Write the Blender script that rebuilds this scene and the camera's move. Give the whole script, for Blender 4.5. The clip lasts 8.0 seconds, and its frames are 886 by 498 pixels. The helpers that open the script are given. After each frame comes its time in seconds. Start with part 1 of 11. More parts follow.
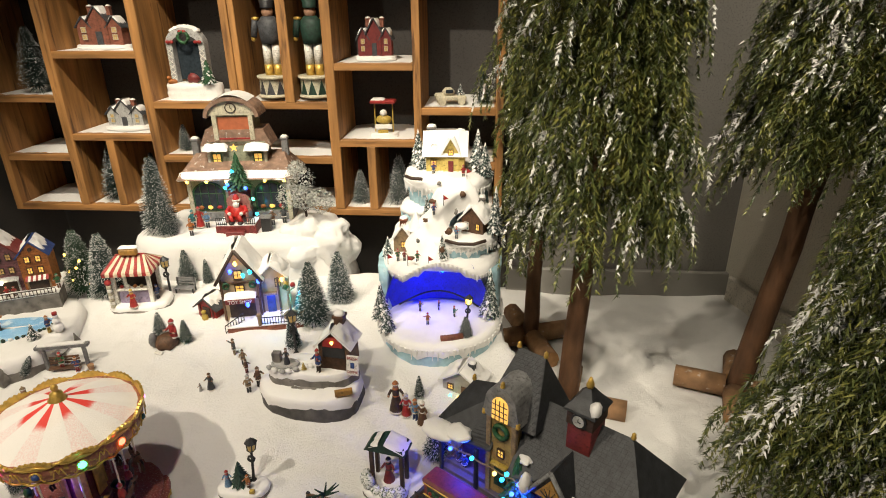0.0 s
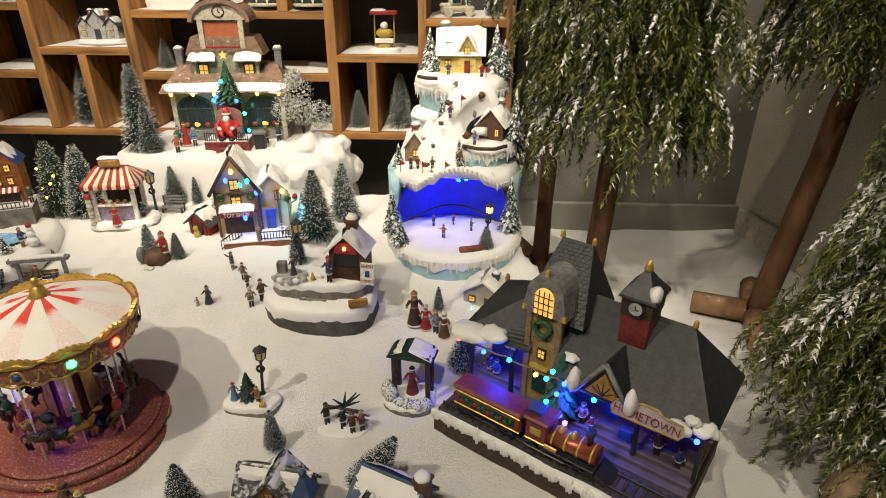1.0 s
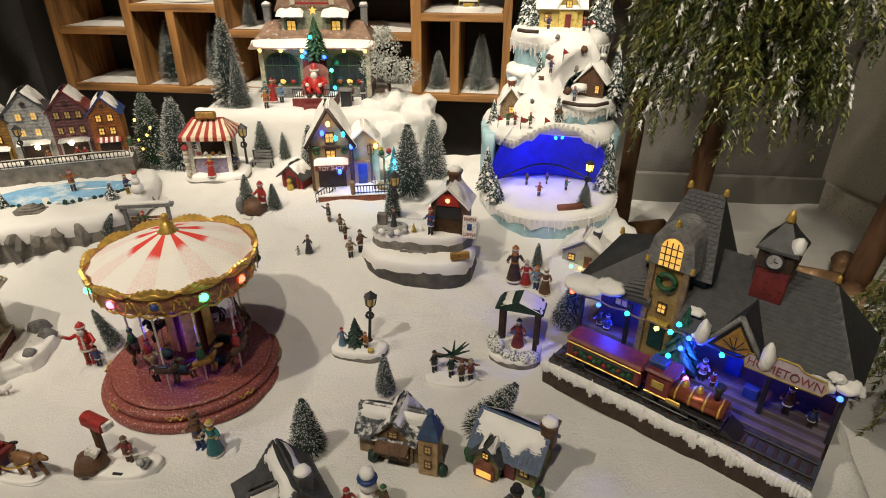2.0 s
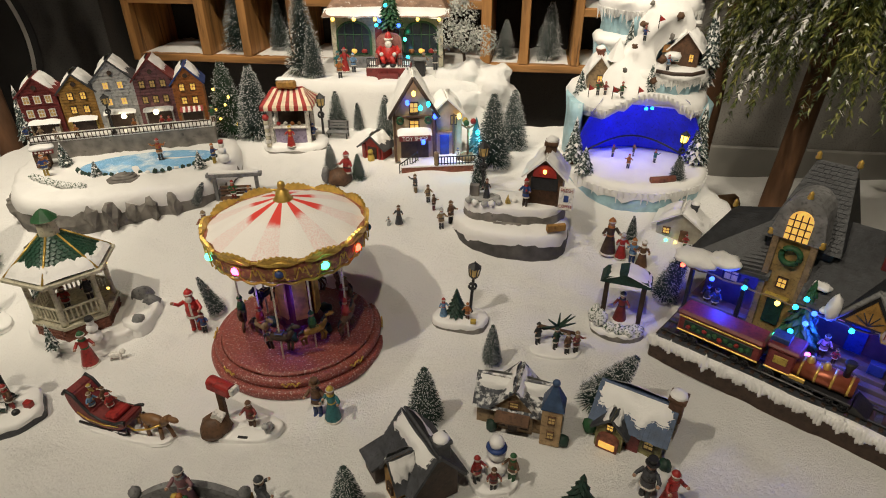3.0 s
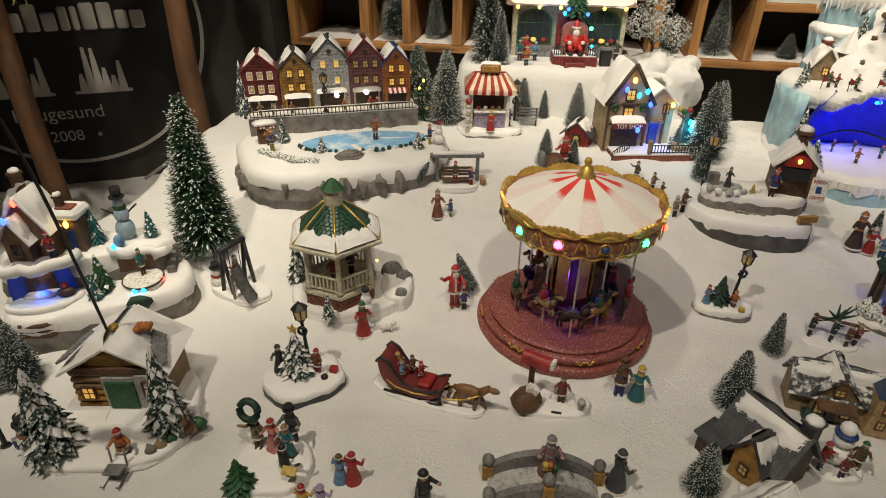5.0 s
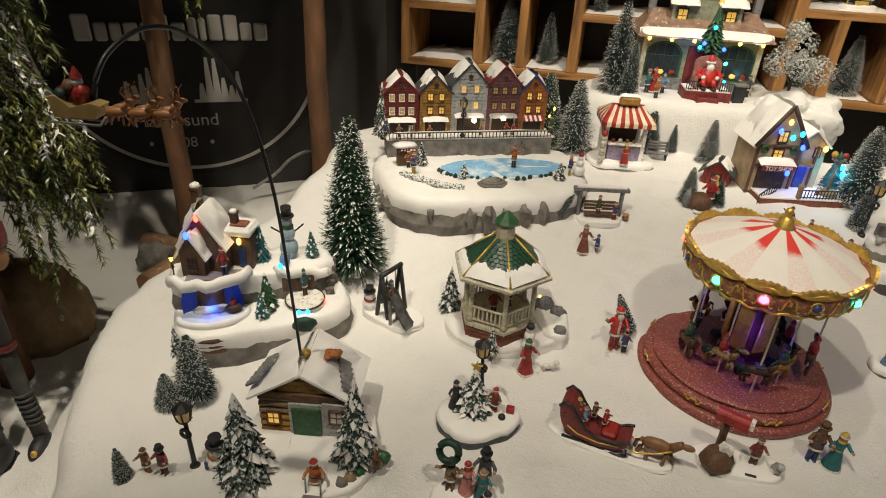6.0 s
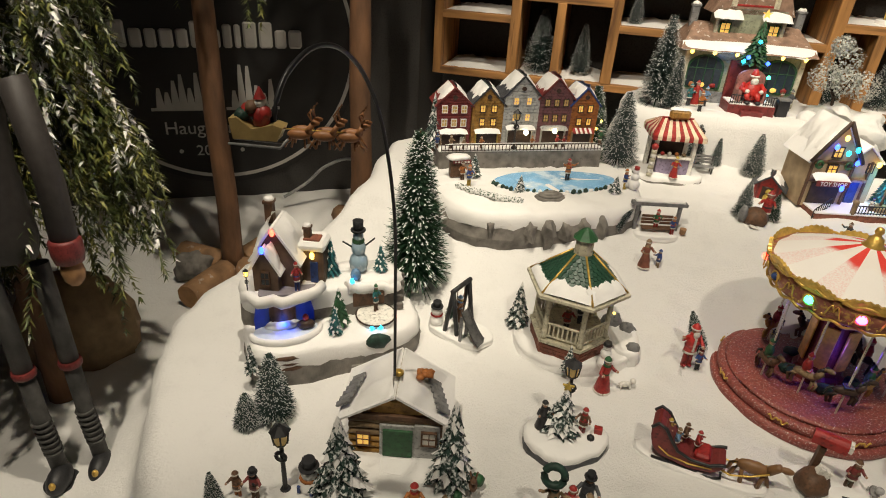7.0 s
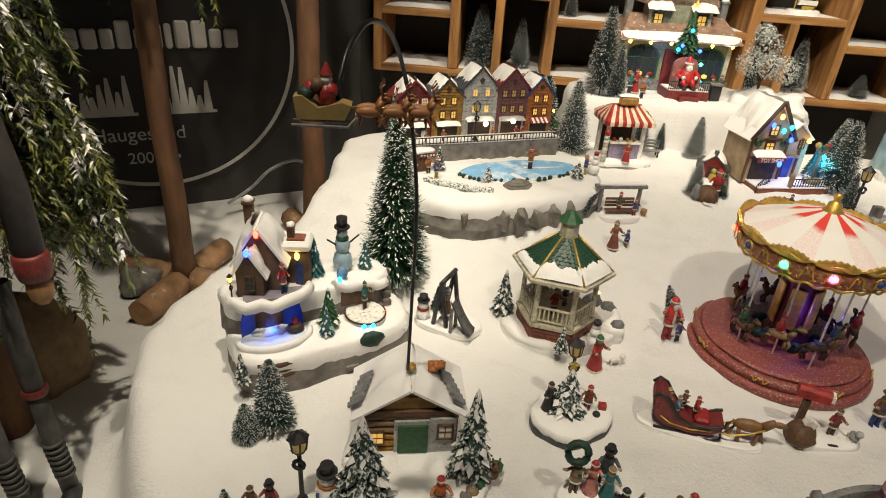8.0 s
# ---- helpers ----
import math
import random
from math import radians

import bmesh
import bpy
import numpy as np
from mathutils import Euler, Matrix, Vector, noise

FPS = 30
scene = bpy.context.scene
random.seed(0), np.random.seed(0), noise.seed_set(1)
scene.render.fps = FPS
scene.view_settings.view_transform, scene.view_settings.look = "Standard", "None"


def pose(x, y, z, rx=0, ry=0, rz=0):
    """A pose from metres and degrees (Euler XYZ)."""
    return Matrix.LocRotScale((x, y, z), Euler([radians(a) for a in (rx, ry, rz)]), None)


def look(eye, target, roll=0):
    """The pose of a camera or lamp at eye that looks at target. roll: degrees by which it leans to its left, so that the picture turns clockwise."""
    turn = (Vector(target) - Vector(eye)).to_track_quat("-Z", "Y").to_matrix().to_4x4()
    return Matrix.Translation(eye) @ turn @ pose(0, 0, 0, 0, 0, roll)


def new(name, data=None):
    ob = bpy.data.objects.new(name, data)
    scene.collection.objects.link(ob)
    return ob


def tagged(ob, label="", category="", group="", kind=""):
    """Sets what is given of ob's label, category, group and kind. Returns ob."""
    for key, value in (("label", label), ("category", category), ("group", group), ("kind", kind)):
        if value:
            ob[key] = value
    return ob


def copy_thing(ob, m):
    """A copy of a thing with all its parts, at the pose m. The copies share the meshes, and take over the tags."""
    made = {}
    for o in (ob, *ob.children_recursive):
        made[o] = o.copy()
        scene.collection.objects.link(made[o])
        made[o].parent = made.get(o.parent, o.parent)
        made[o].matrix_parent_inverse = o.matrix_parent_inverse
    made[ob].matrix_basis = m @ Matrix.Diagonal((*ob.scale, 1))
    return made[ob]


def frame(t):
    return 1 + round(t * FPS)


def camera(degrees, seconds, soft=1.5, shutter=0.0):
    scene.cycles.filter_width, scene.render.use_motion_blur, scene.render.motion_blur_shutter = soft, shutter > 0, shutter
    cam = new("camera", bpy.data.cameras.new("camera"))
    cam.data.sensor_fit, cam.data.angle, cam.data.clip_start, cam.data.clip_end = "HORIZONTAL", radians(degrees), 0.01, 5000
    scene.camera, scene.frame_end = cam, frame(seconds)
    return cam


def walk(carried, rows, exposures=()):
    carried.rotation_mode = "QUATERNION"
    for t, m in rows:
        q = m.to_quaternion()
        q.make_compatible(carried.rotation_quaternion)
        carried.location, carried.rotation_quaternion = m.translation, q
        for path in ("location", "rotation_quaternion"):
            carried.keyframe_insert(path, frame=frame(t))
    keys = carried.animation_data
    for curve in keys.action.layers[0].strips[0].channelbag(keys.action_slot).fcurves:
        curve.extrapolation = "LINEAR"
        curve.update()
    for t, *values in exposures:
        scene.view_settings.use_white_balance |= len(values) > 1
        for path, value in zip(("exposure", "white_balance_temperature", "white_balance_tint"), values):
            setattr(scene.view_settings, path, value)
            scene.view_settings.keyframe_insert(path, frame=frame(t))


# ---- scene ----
cam = camera(73.5, 8.0, soft=1.0)
METRES, EYE, TILT, LEAN, TURN = 1.4, 0.91, -22.4, 0.0, 0.0
PATH = [
    (0, (0.113, 0.083, 0.969), (-0.04, 1.912, 0.173), -0.6),
    (0.5, (0.052, 0.112, 0.858), (-0.102, 1.938, 0.056), -0.9),
    (1, (0.008, 0.122, 0.778), (-0.062, 1.915, -0.104), 0.3),
    (1.5, (-0.063, 0.114, 0.738), (-0.167, 1.889, -0.18), 0.1),
    (1.7, (-0.09, 0.106, 0.731), (-0.23, 1.872, -0.197), 0.2),
    (2.8, (-0.255, 0.091, 0.709), (-0.496, 1.809, -0.286), -0.1),
    (3, (-0.286, 0.085, 0.709), (-0.533, 1.792, -0.305), -0.2),
    (3.5, (-0.383, 0.065, 0.701), (-0.598, 1.77, -0.321), -0.2),
    (4, (-0.528, 0.021, 0.694), (-0.729, 1.734, -0.318), 1.2),
    (4.5, (-0.63, -0.005, 0.676), (-0.846, 1.693, -0.359), 1.9),
    (5, (-0.727, -0.004, 0.67), (-1.051, 1.692, -0.339), 0.8),
    (5.2, (-0.771, -0.009, 0.67), (-1.139, 1.686, -0.325), 0.5),
    (6.3, (-1.026, -0.027, 0.688), (-1.468, 1.664, -0.283), 3.0),
    (6.5, (-1.051, -0.032, 0.685), (-1.47, 1.661, -0.294), 3.4),
    (7, (-1.119, -0.04, 0.685), (-1.525, 1.67, -0.269), 3.6),
    (7.5, (-1.185, -0.052, 0.679), (-1.456, 1.687, -0.272), 3.8),
    (8, (-1.228, -0.06, 0.658), (-1.38, 1.701, -0.276), 3.8),
]
walk(cam, [(t, look(eye, target, roll)) for t, eye, target, roll in PATH],
     [(0, 0.38), (0.5, 0.34), (1.5, 0.22), (3.0, -0.03), (3.5, -0.08), (5.0, -0.10), (6.5, 0.06), (7.5, 0.18), (8.0, 0.22)])

# ---------------------------------------------------------------- world and light
world = bpy.data.worlds.new("shop_light")
scene.world = world
world.use_nodes = True
world.node_tree.nodes["Background"].inputs[0].default_value = (1.0, 0.90, 0.76, 1)
world.node_tree.nodes["Background"].inputs[1].default_value = 0.38


def spot(name, eye, target, watts, size=60, blend=0.6, radius=0.03, colour=(1.0, 0.885, 0.70)):
    lamp = bpy.data.lights.new(name, "SPOT")
    lamp.energy, lamp.spot_size, lamp.spot_blend, lamp.shadow_soft_size, lamp.color = watts, radians(size), blend, radius, colour
    ob = new(name, lamp)
    ob.matrix_world = look(eye, target)
    return ob


def glow(name, at, watts, colour, radius=0.006):
    lamp = bpy.data.lights.new(name, "POINT")
    lamp.energy, lamp.color, lamp.shadow_soft_size = watts, colour, radius
    ob = new(name, lamp)
    ob.location = at
    return ob


# warm ceiling spots of the shop window
spot("ceiling_spot", (-1.25, 0.85, 2.45), (-1.05, 1.65, 0.2), 62, 56)
spot("ceiling_spot", (-0.55, 0.75, 2.45), (-0.60, 2.12, 0.65), 165, 52)
spot("ceiling_spot", (-1.55, -0.20, 2.45), (-0.80, 1.00, 0.0), 118, 74)
spot("ceiling_spot", (-0.35, -0.35, 2.45), (-0.24, 0.85, 0.0), 75, 58)
spot("ceiling_spot", (0.10, -0.10, 2.45), (0.50, 1.55, 0.85), 74, 42)
spot("ceiling_spot", (1.15, 0.20, 2.45), (0.95, 1.60, 0.5), 85, 56)
spot("ceiling_spot", (0.66, 1.30, 2.45), (1.12, 2.15, 0.1), 55, 46)
spot("ceiling_spot", (-1.22, 0.55, 2.45), (-2.08, 1.12, -0.2), 120, 44)

# ---------------------------------------------------------------- materials
MATS = {}


def mat(name, colour, rough=0.6, metal=0.0, scale=60.0, var=0.25, bump=0.15, fine=400.0, second=None, amount=0.45, emit=0.0, coat=0.0, aniso=None):
    """Procedural paint, wood or resin: two scales of colour change, fine relief, optional second colour in patches."""
    if name in MATS:
        return MATS[name]
    m = bpy.data.materials.new(name)
    m.use_nodes = True
    nt = m.node_tree
    b = nt.nodes["Principled BSDF"]
    tex = nt.nodes.new("ShaderNodeTexCoord")
    src = tex.outputs["Object"]
    if aniso:
        mp = nt.nodes.new("ShaderNodeMapping")
        mp.inputs["Scale"].default_value = aniso
        nt.links.new(src, mp.inputs["Vector"])
        src = mp.outputs["Vector"]
    n1 = nt.nodes.new("ShaderNodeTexNoise")
    n1.inputs["Scale"].default_value, n1.inputs["Detail"].default_value = scale, 4
    n2 = nt.nodes.new("ShaderNodeTexNoise")
    n2.inputs["Scale"].default_value, n2.inputs["Detail"].default_value = fine, 3
    nt.links.new(src, n1.inputs["Vector"])
    nt.links.new(src, n2.inputs["Vector"])
    c = Vector(colour[:3])
    wash = name.endswith(("_paint", "_resin")) and not second and metal < 0.5
    if wash:
        second, amount = tuple(c * 0.30), 0.36
    ramp = nt.nodes.new("ShaderNodeValToRGB")
    ramp.color_ramp.elements[0].position, ramp.color_ramp.elements[1].position = 0.3, 0.7
    ramp.color_ramp.elements[0].color = (*(c * (1 - var)), 1)
    ramp.color_ramp.elements[1].color = (*[min(0.95, v * (1 + var * 0.6)) for v in c], 1)
    nt.links.new(n1.outputs["Fac"], ramp.inputs["Fac"])
    out = ramp.outputs["Color"]
    if second:
        r2 = nt.nodes.new("ShaderNodeValToRGB")
        r2.color_ramp.elements[0].position, r2.color_ramp.elements[1].position = 1 - amount - (0.12 if wash else 0.06), 1 - amount + (0.12 if wash else 0.06)
        n3 = nt.nodes.new("ShaderNodeTexNoise")
        n3.inputs["Scale"].default_value, n3.inputs["Detail"].default_value = (max(scale * 1.7, 190) if wash else scale * 1.7), 6
        nt.links.new(src, n3.inputs["Vector"])
        nt.links.new(n3.outputs["Fac"], r2.inputs["Fac"])
        mix = nt.nodes.new("ShaderNodeMix")
        mix.data_type = "RGBA"
        nt.links.new(r2.outputs["Color"], mix.inputs[0])
        nt.links.new(out, mix.inputs[6])
        mix.inputs[7].default_value = (*second, 1)
        out = mix.outputs[2]
    nt.links.new(out, b.inputs["Base Color"])
    mr = nt.nodes.new("ShaderNodeMapRange")
    mr.inputs["To Min"].default_value, mr.inputs["To Max"].default_value = max(0.05, rough - 0.12), min(1.0, rough + 0.12)
    nt.links.new(n2.outputs["Fac"], mr.inputs["Value"])
    nt.links.new(mr.outputs["Result"], b.inputs["Roughness"])
    b.inputs["Metallic"].default_value = metal
    b.inputs["Coat Weight"].default_value = coat
    if bump:
        bp = nt.nodes.new("ShaderNodeBump")
        bp.inputs["Strength"].default_value, bp.inputs["Distance"].default_value = bump, 0.002
        nt.links.new(n2.outputs["Fac"], bp.inputs["Height"])
        nt.links.new(bp.outputs["Normal"], b.inputs["Normal"])
    if emit:
        b.inputs["Emission Color"].default_value = (*c, 1)
        b.inputs["Emission Strength"].default_value = emit
    MATS[name] = m
    return m


def snow_material(name, colour, scale, bump, glitter=True, rough=0.85):
    m = bpy.data.materials.new(name)
    m.use_nodes = True
    nt = m.node_tree
    b = nt.nodes["Principled BSDF"]
    tex = nt.nodes.new("ShaderNodeTexCoord")
    n1 = nt.nodes.new("ShaderNodeTexNoise")
    n1.inputs["Scale"].default_value, n1.inputs["Detail"].default_value = scale, 6
    n2 = nt.nodes.new("ShaderNodeTexNoise")
    n2.inputs["Scale"].default_value, n2.inputs["Detail"].default_value, n2.inputs["Roughness"].default_value = scale * 11, 9, 0.75
    for n in (n1, n2):
        nt.links.new(tex.outputs["Object"], n.inputs["Vector"])
    ramp = nt.nodes.new("ShaderNodeValToRGB")
    c = Vector(colour)
    ramp.color_ramp.elements[0].position, ramp.color_ramp.elements[1].position = 0.25, 0.75
    ramp.color_ramp.elements[0].color, ramp.color_ramp.elements[1].color = (*(c * 0.86), 1), (*c, 1)
    add = nt.nodes.new("ShaderNodeMath")
    add.operation = "MULTIPLY_ADD"
    add.inputs[1].default_value = 0.55
    nt.links.new(n2.outputs["Fac"], add.inputs[0])
    nt.links.new(n1.outputs["Fac"], add.inputs[2])
    nt.links.new(add.outputs[0], ramp.inputs["Fac"])
    nt.links.new(ramp.outputs["Color"], b.inputs["Base Color"])
    b.inputs["Roughness"].default_value = rough
    b.inputs["Subsurface Weight"].default_value = 0.0
    bp = nt.nodes.new("ShaderNodeBump")
    bp.inputs["Strength"].default_value, bp.inputs["Distance"].default_value = bump, 0.008
    nt.links.new(add.outputs[0], bp.inputs["Height"])
    nt.links.new(bp.outputs["Normal"], b.inputs["Normal"])
    if glitter:
        v = nt.nodes.new("ShaderNodeTexVoronoi")
        v.inputs["Scale"].default_value = 260
        nt.links.new(tex.outputs["Object"], v.inputs["Vector"])
        pick = nt.nodes.new("ShaderNodeSeparateColor")
        nt.links.new(v.outputs["Color"], pick.inputs["Color"])
        less = nt.nodes.new("ShaderNodeMath")
        less.operation = "GREATER_THAN"
        less.inputs[1].default_value = 0.975
        nt.links.new(pick.outputs["Red"], less.inputs[0])
        near = nt.nodes.new("ShaderNodeMath")
        near.operation = "LESS_THAN"
        near.inputs[1].default_value = 0.22
        nt.links.new(v.outputs["Distance"], near.inputs[0])
        both = nt.nodes.new("ShaderNodeMath")
        both.operation = "MULTIPLY"
        nt.links.new(less.outputs[0], both.inputs[0])
        nt.links.new(near.outputs[0], both.inputs[1])
        rr = nt.nodes.new("ShaderNodeMapRange")
        rr.inputs["To Min"].default_value, rr.inputs["To Max"].default_value = rough, 0.25
        nt.links.new(both.outputs[0], rr.inputs["Value"])
        nt.links.new(rr.outputs["Result"], b.inputs["Roughness"])
    MATS[name] = m
    return m


FLEECE = snow_material("fleece_snow", (0.80, 0.79, 0.77), 16, 0.9)
SNOW = snow_material("resin_snow", (0.84, 0.83, 0.81), 30, 0.35, rough=0.42)
WALLDARK = mat("dark_wall_paint", (0.045, 0.042, 0.040), 0.75, scale=5, var=0.15, bump=0.05)
WALLGREY = mat("grey_wall_paint", (0.20, 0.19, 0.175), 0.7, scale=4, var=0.1, bump=0.04)
WALLPALE = mat("pale_wall_paint", (0.66, 0.62, 0.53), 0.6, scale=4, var=0.08, bump=0.04)
BASEB = mat("grey_skirting", (0.23, 0.22, 0.20), 0.45, scale=6, var=0.1, bump=0.03)
WOOD = mat("worn_pine", (0.40, 0.195, 0.062), 0.6, scale=34, var=0.5, bump=0.3, fine=220, aniso=(1, 1, 0.10), second=(0.13, 0.06, 0.022), amount=0.36)
WOODH = mat("worn_pine_board", (0.40, 0.195, 0.062), 0.6, scale=34, var=0.5, bump=0.3, fine=220, aniso=(0.10, 1, 1), second=(0.14, 0.065, 0.025), amount=0.36)
BARK = mat("smooth_bark", (0.13, 0.062, 0.028), 0.75, scale=30, var=0.45, bump=0.5, fine=160, aniso=(1, 1, 0.3))
CUTWOOD = mat("cut_wood", (0.34, 0.18, 0.07), 0.65, scale=60, var=0.2, bump=0.1)
BLACK = mat("black_metal", (0.014, 0.014, 0.015), 0.4, 0.3, scale=80, var=0.2, bump=0.05)
IRON = mat("black_resin", (0.02, 0.02, 0.022), 0.5, scale=90, var=0.3, bump=0.2)
GOLD = mat("gold_paint", (0.66, 0.43, 0.10), 0.35, 0.55, scale=90, var=0.3, bump=0.15)
WHITE = mat("white_paint", (0.78, 0.76, 0.70), 0.5, scale=70, var=0.12, bump=0.08)
CREAM = mat("cream_paint", (0.55, 0.51, 0.38), 0.6, scale=70, var=0.25, bump=0.15)
RED = mat("red_paint", (0.324, 0.0252, 0.0216), 0.45, scale=80, var=0.3, bump=0.1)
MAROON = mat("maroon_paint", (0.1785, 0.0272, 0.0255), 0.5, scale=60, var=0.35, bump=0.2)
BRICK = mat("brick_red_resin", (0.22, 0.075, 0.045), 0.7, scale=70, var=0.4, bump=0.3)
OCHRE = mat("ochre_paint", (0.36, 0.192, 0.04), 0.6, scale=70, var=0.35, bump=0.2)
ORANGE = mat("orange_paint", (0.364, 0.126, 0.028), 0.55, scale=70, var=0.3, bump=0.15)
YELLOW = mat("yellow_paint", (0.465, 0.33, 0.06), 0.55, scale=70, var=0.25, bump=0.15)
TAN = mat("tan_paint", (0.256, 0.176, 0.096), 0.65, scale=70, var=0.35, bump=0.2)
BROWN = mat("brown_paint", (0.12, 0.06, 0.03), 0.65, scale=70, var=0.4, bump=0.25)
DKBROWN = mat("dark_brown_paint", (0.05, 0.028, 0.018), 0.6, scale=70, var=0.4, bump=0.25)
GREY = mat("grey_resin", (0.20, 0.20, 0.20), 0.65, scale=60, var=0.35, bump=0.3)
DKGREY = mat("slate_resin", (0.055, 0.058, 0.065), 0.55, scale=60, var=0.4, bump=0.3)
STONE = mat("grey_stone_resin", (0.19, 0.175, 0.155), 0.75, scale=40, var=0.5, bump=0.5, second=(0.07, 0.065, 0.06), amount=0.3)
LTGREY = mat("pale_grey_resin", (0.42, 0.42, 0.41), 0.6, scale=60, var=0.25, bump=0.2)
BLUE = mat("blue_paint", (0.0245, 0.056, 0.196), 0.5, scale=80, var=0.3, bump=0.1)
TEAL = mat("teal_paint", (0.018, 0.132, 0.144), 0.5, scale=80, var=0.3, bump=0.1)
LTBLUE = mat("light_blue_paint", (0.126, 0.238, 0.385), 0.5, scale=80, var=0.25, bump=0.1)
GREEN = mat("green_paint", (0.0225, 0.0975, 0.0338), 0.55, scale=80, var=0.4, bump=0.2)
DKGREEN = mat("dark_green_resin", (0.012, 0.042, 0.028), 0.6, scale=90, var=0.5, bump=0.4)
NEEDLE = mat("brush_needles", (0.010, 0.036, 0.030), 0.7, scale=120, var=0.5, bump=0.0)
NEEDLE_G = mat("green_brush_needles", (0.012, 0.058, 0.022), 0.7, scale=120, var=0.5, bump=0.0)
NEEDLE_T = mat("teal_brush_needles", (0.03, 0.14, 0.14), 0.7, scale=120, var=0.5, bump=0.0)
FROST = mat("frost_tips", (0.72, 0.74, 0.73), 0.7, scale=200, var=0.1, bump=0.0)


def frond_material():
    """Waxy cedar scales: every leaflet its own green, dull and bluish in some strands and yellow-green in others."""
    m = bpy.data.materials.new("cedar_frond")
    m.use_nodes = True
    nt = m.node_tree
    b = nt.nodes["Principled BSDF"]
    geo, tex = nt.nodes.new("ShaderNodeNewGeometry"), nt.nodes.new("ShaderNodeTexCoord")
    n = nt.nodes.new("ShaderNodeTexNoise")
    n.inputs["Scale"].default_value, n.inputs["Detail"].default_value = 17, 4
    nt.links.new(tex.outputs["Object"], n.inputs["Vector"])
    add = nt.nodes.new("ShaderNodeMath")
    add.operation = "MULTIPLY_ADD"
    add.inputs[1].default_value = 0.42
    nt.links.new(geo.outputs["Random Per Island"], add.inputs[0])
    nt.links.new(n.outputs["Fac"], add.inputs[2])
    ramp = nt.nodes.new("ShaderNodeValToRGB")
    e = ramp.color_ramp.elements
    e[0].position, e[0].color = 0.42, (0.018, 0.028, 0.009, 1)
    e[1].position, e[1].color = 0.98, (0.25, 0.245, 0.060, 1)
    mid = e.new(0.70)
    mid.color = (0.078, 0.100, 0.026, 1)
    nt.links.new(add.outputs[0], ramp.inputs["Fac"])
    nt.links.new(ramp.outputs["Color"], b.inputs["Base Color"])
    b.inputs["Roughness"].default_value = 0.42
    MATS["cedar_frond"] = m
    return m


FROND = frond_material()
ICEBLUE = mat("pale_ice_resin", (0.36, 0.55, 0.62), 0.45, scale=30, var=0.3, bump=0.3, second=(0.62, 0.70, 0.72), amount=0.3)
CAVEBLUE = mat("cave_blue_resin", (0.008, 0.018, 0.50), 0.5, scale=25, var=0.35, bump=0.4)
RINK = mat("rink_blue", (0.26, 0.54, 0.88), 0.25, scale=12, var=0.25, bump=0.03, second=(0.66, 0.80, 0.92), amount=0.42)
SKIN = mat("figure_tan", (0.36, 0.2025, 0.1275), 0.55, scale=120, var=0.15, bump=0.05)
TRIM = mat("fur_trim", (0.60, 0.56, 0.50), 0.7, scale=150, var=0.25, bump=0.3, second=(0.25, 0.17, 0.12), amount=0.36)
FIR = mat("flocked_fir", (0.012, 0.036, 0.028), 0.65, scale=120, var=0.5, bump=0.5, second=(0.62, 0.64, 0.63), amount=0.45)
ROOFTAN = mat("dusty_brown_tiles", (0.26, 0.16, 0.11), 0.7, scale=60, var=0.4, bump=0.4, second=(0.62, 0.58, 0.53), amount=0.32)
BURLAP = mat("burlap", (0.30, 0.21, 0.12), 0.85, scale=30, var=0.4, bump=0.6, fine=700)
ROCKTAN = mat("tan_log_bark", (0.30, 0.17, 0.085), 0.8, scale=26, var=0.4, bump=0.5, second=(0.62, 0.58, 0.52), amount=0.3)
SIGNBLACK = mat("sign_black", (0.018, 0.017, 0.017), 0.55, scale=10, var=0.2, bump=0.02)
SIGNWHITE = mat("sign_grey_white", (0.55, 0.53, 0.50), 0.5, scale=20, var=0.1, bump=0.0)
WARMPANE = mat("lit_pane", (1.0, 0.55, 0.12), 0.4, emit=0.55, scale=120, var=0.3, bump=0)
DIMPANE = mat("dim_pane", (0.45, 0.30, 0.10), 0.35, scale=120, var=0.4, bump=0, emit=0.25)
GLASS = mat("dark_pane", (0.03, 0.04, 0.05), 0.12, scale=120, var=0.3, bump=0)
PLATFORM = mat("platform_board", (0.24, 0.15, 0.08), 0.7, scale=8, var=0.2, bump=0.1)


def led(name, colour, strength):
    return mat("led_" + name, colour, 0.3, emit=strength, bump=0, var=0.0)


LED_B = led("blue", (0.02, 0.06, 1.0), 10)
LED_C = led("cyan", (0.02, 0.55, 1.0), 5)
LED_G = led("green", (0.05, 1.0, 0.45), 8)
LED_R = led("red", (1.0, 0.06, 0.03), 9)
LED_Y = led("yellow", (1.0, 0.62, 0.10), 5)
LED_P = led("pink", (1.0, 0.08, 0.55), 9)
LED_W = led("warm", (1.0, 0.80, 0.45), 12)

# ---------------------------------------------------------------- mesh helpers


def xf(c, rx=0, ry=0, rz=0, s=(1, 1, 1)):
    return Matrix.LocRotScale(Vector(c), Euler((radians(rx), radians(ry), radians(rz))), Vector(s))


def paint(faces, i):
    for f in faces:
        f.material_index = i


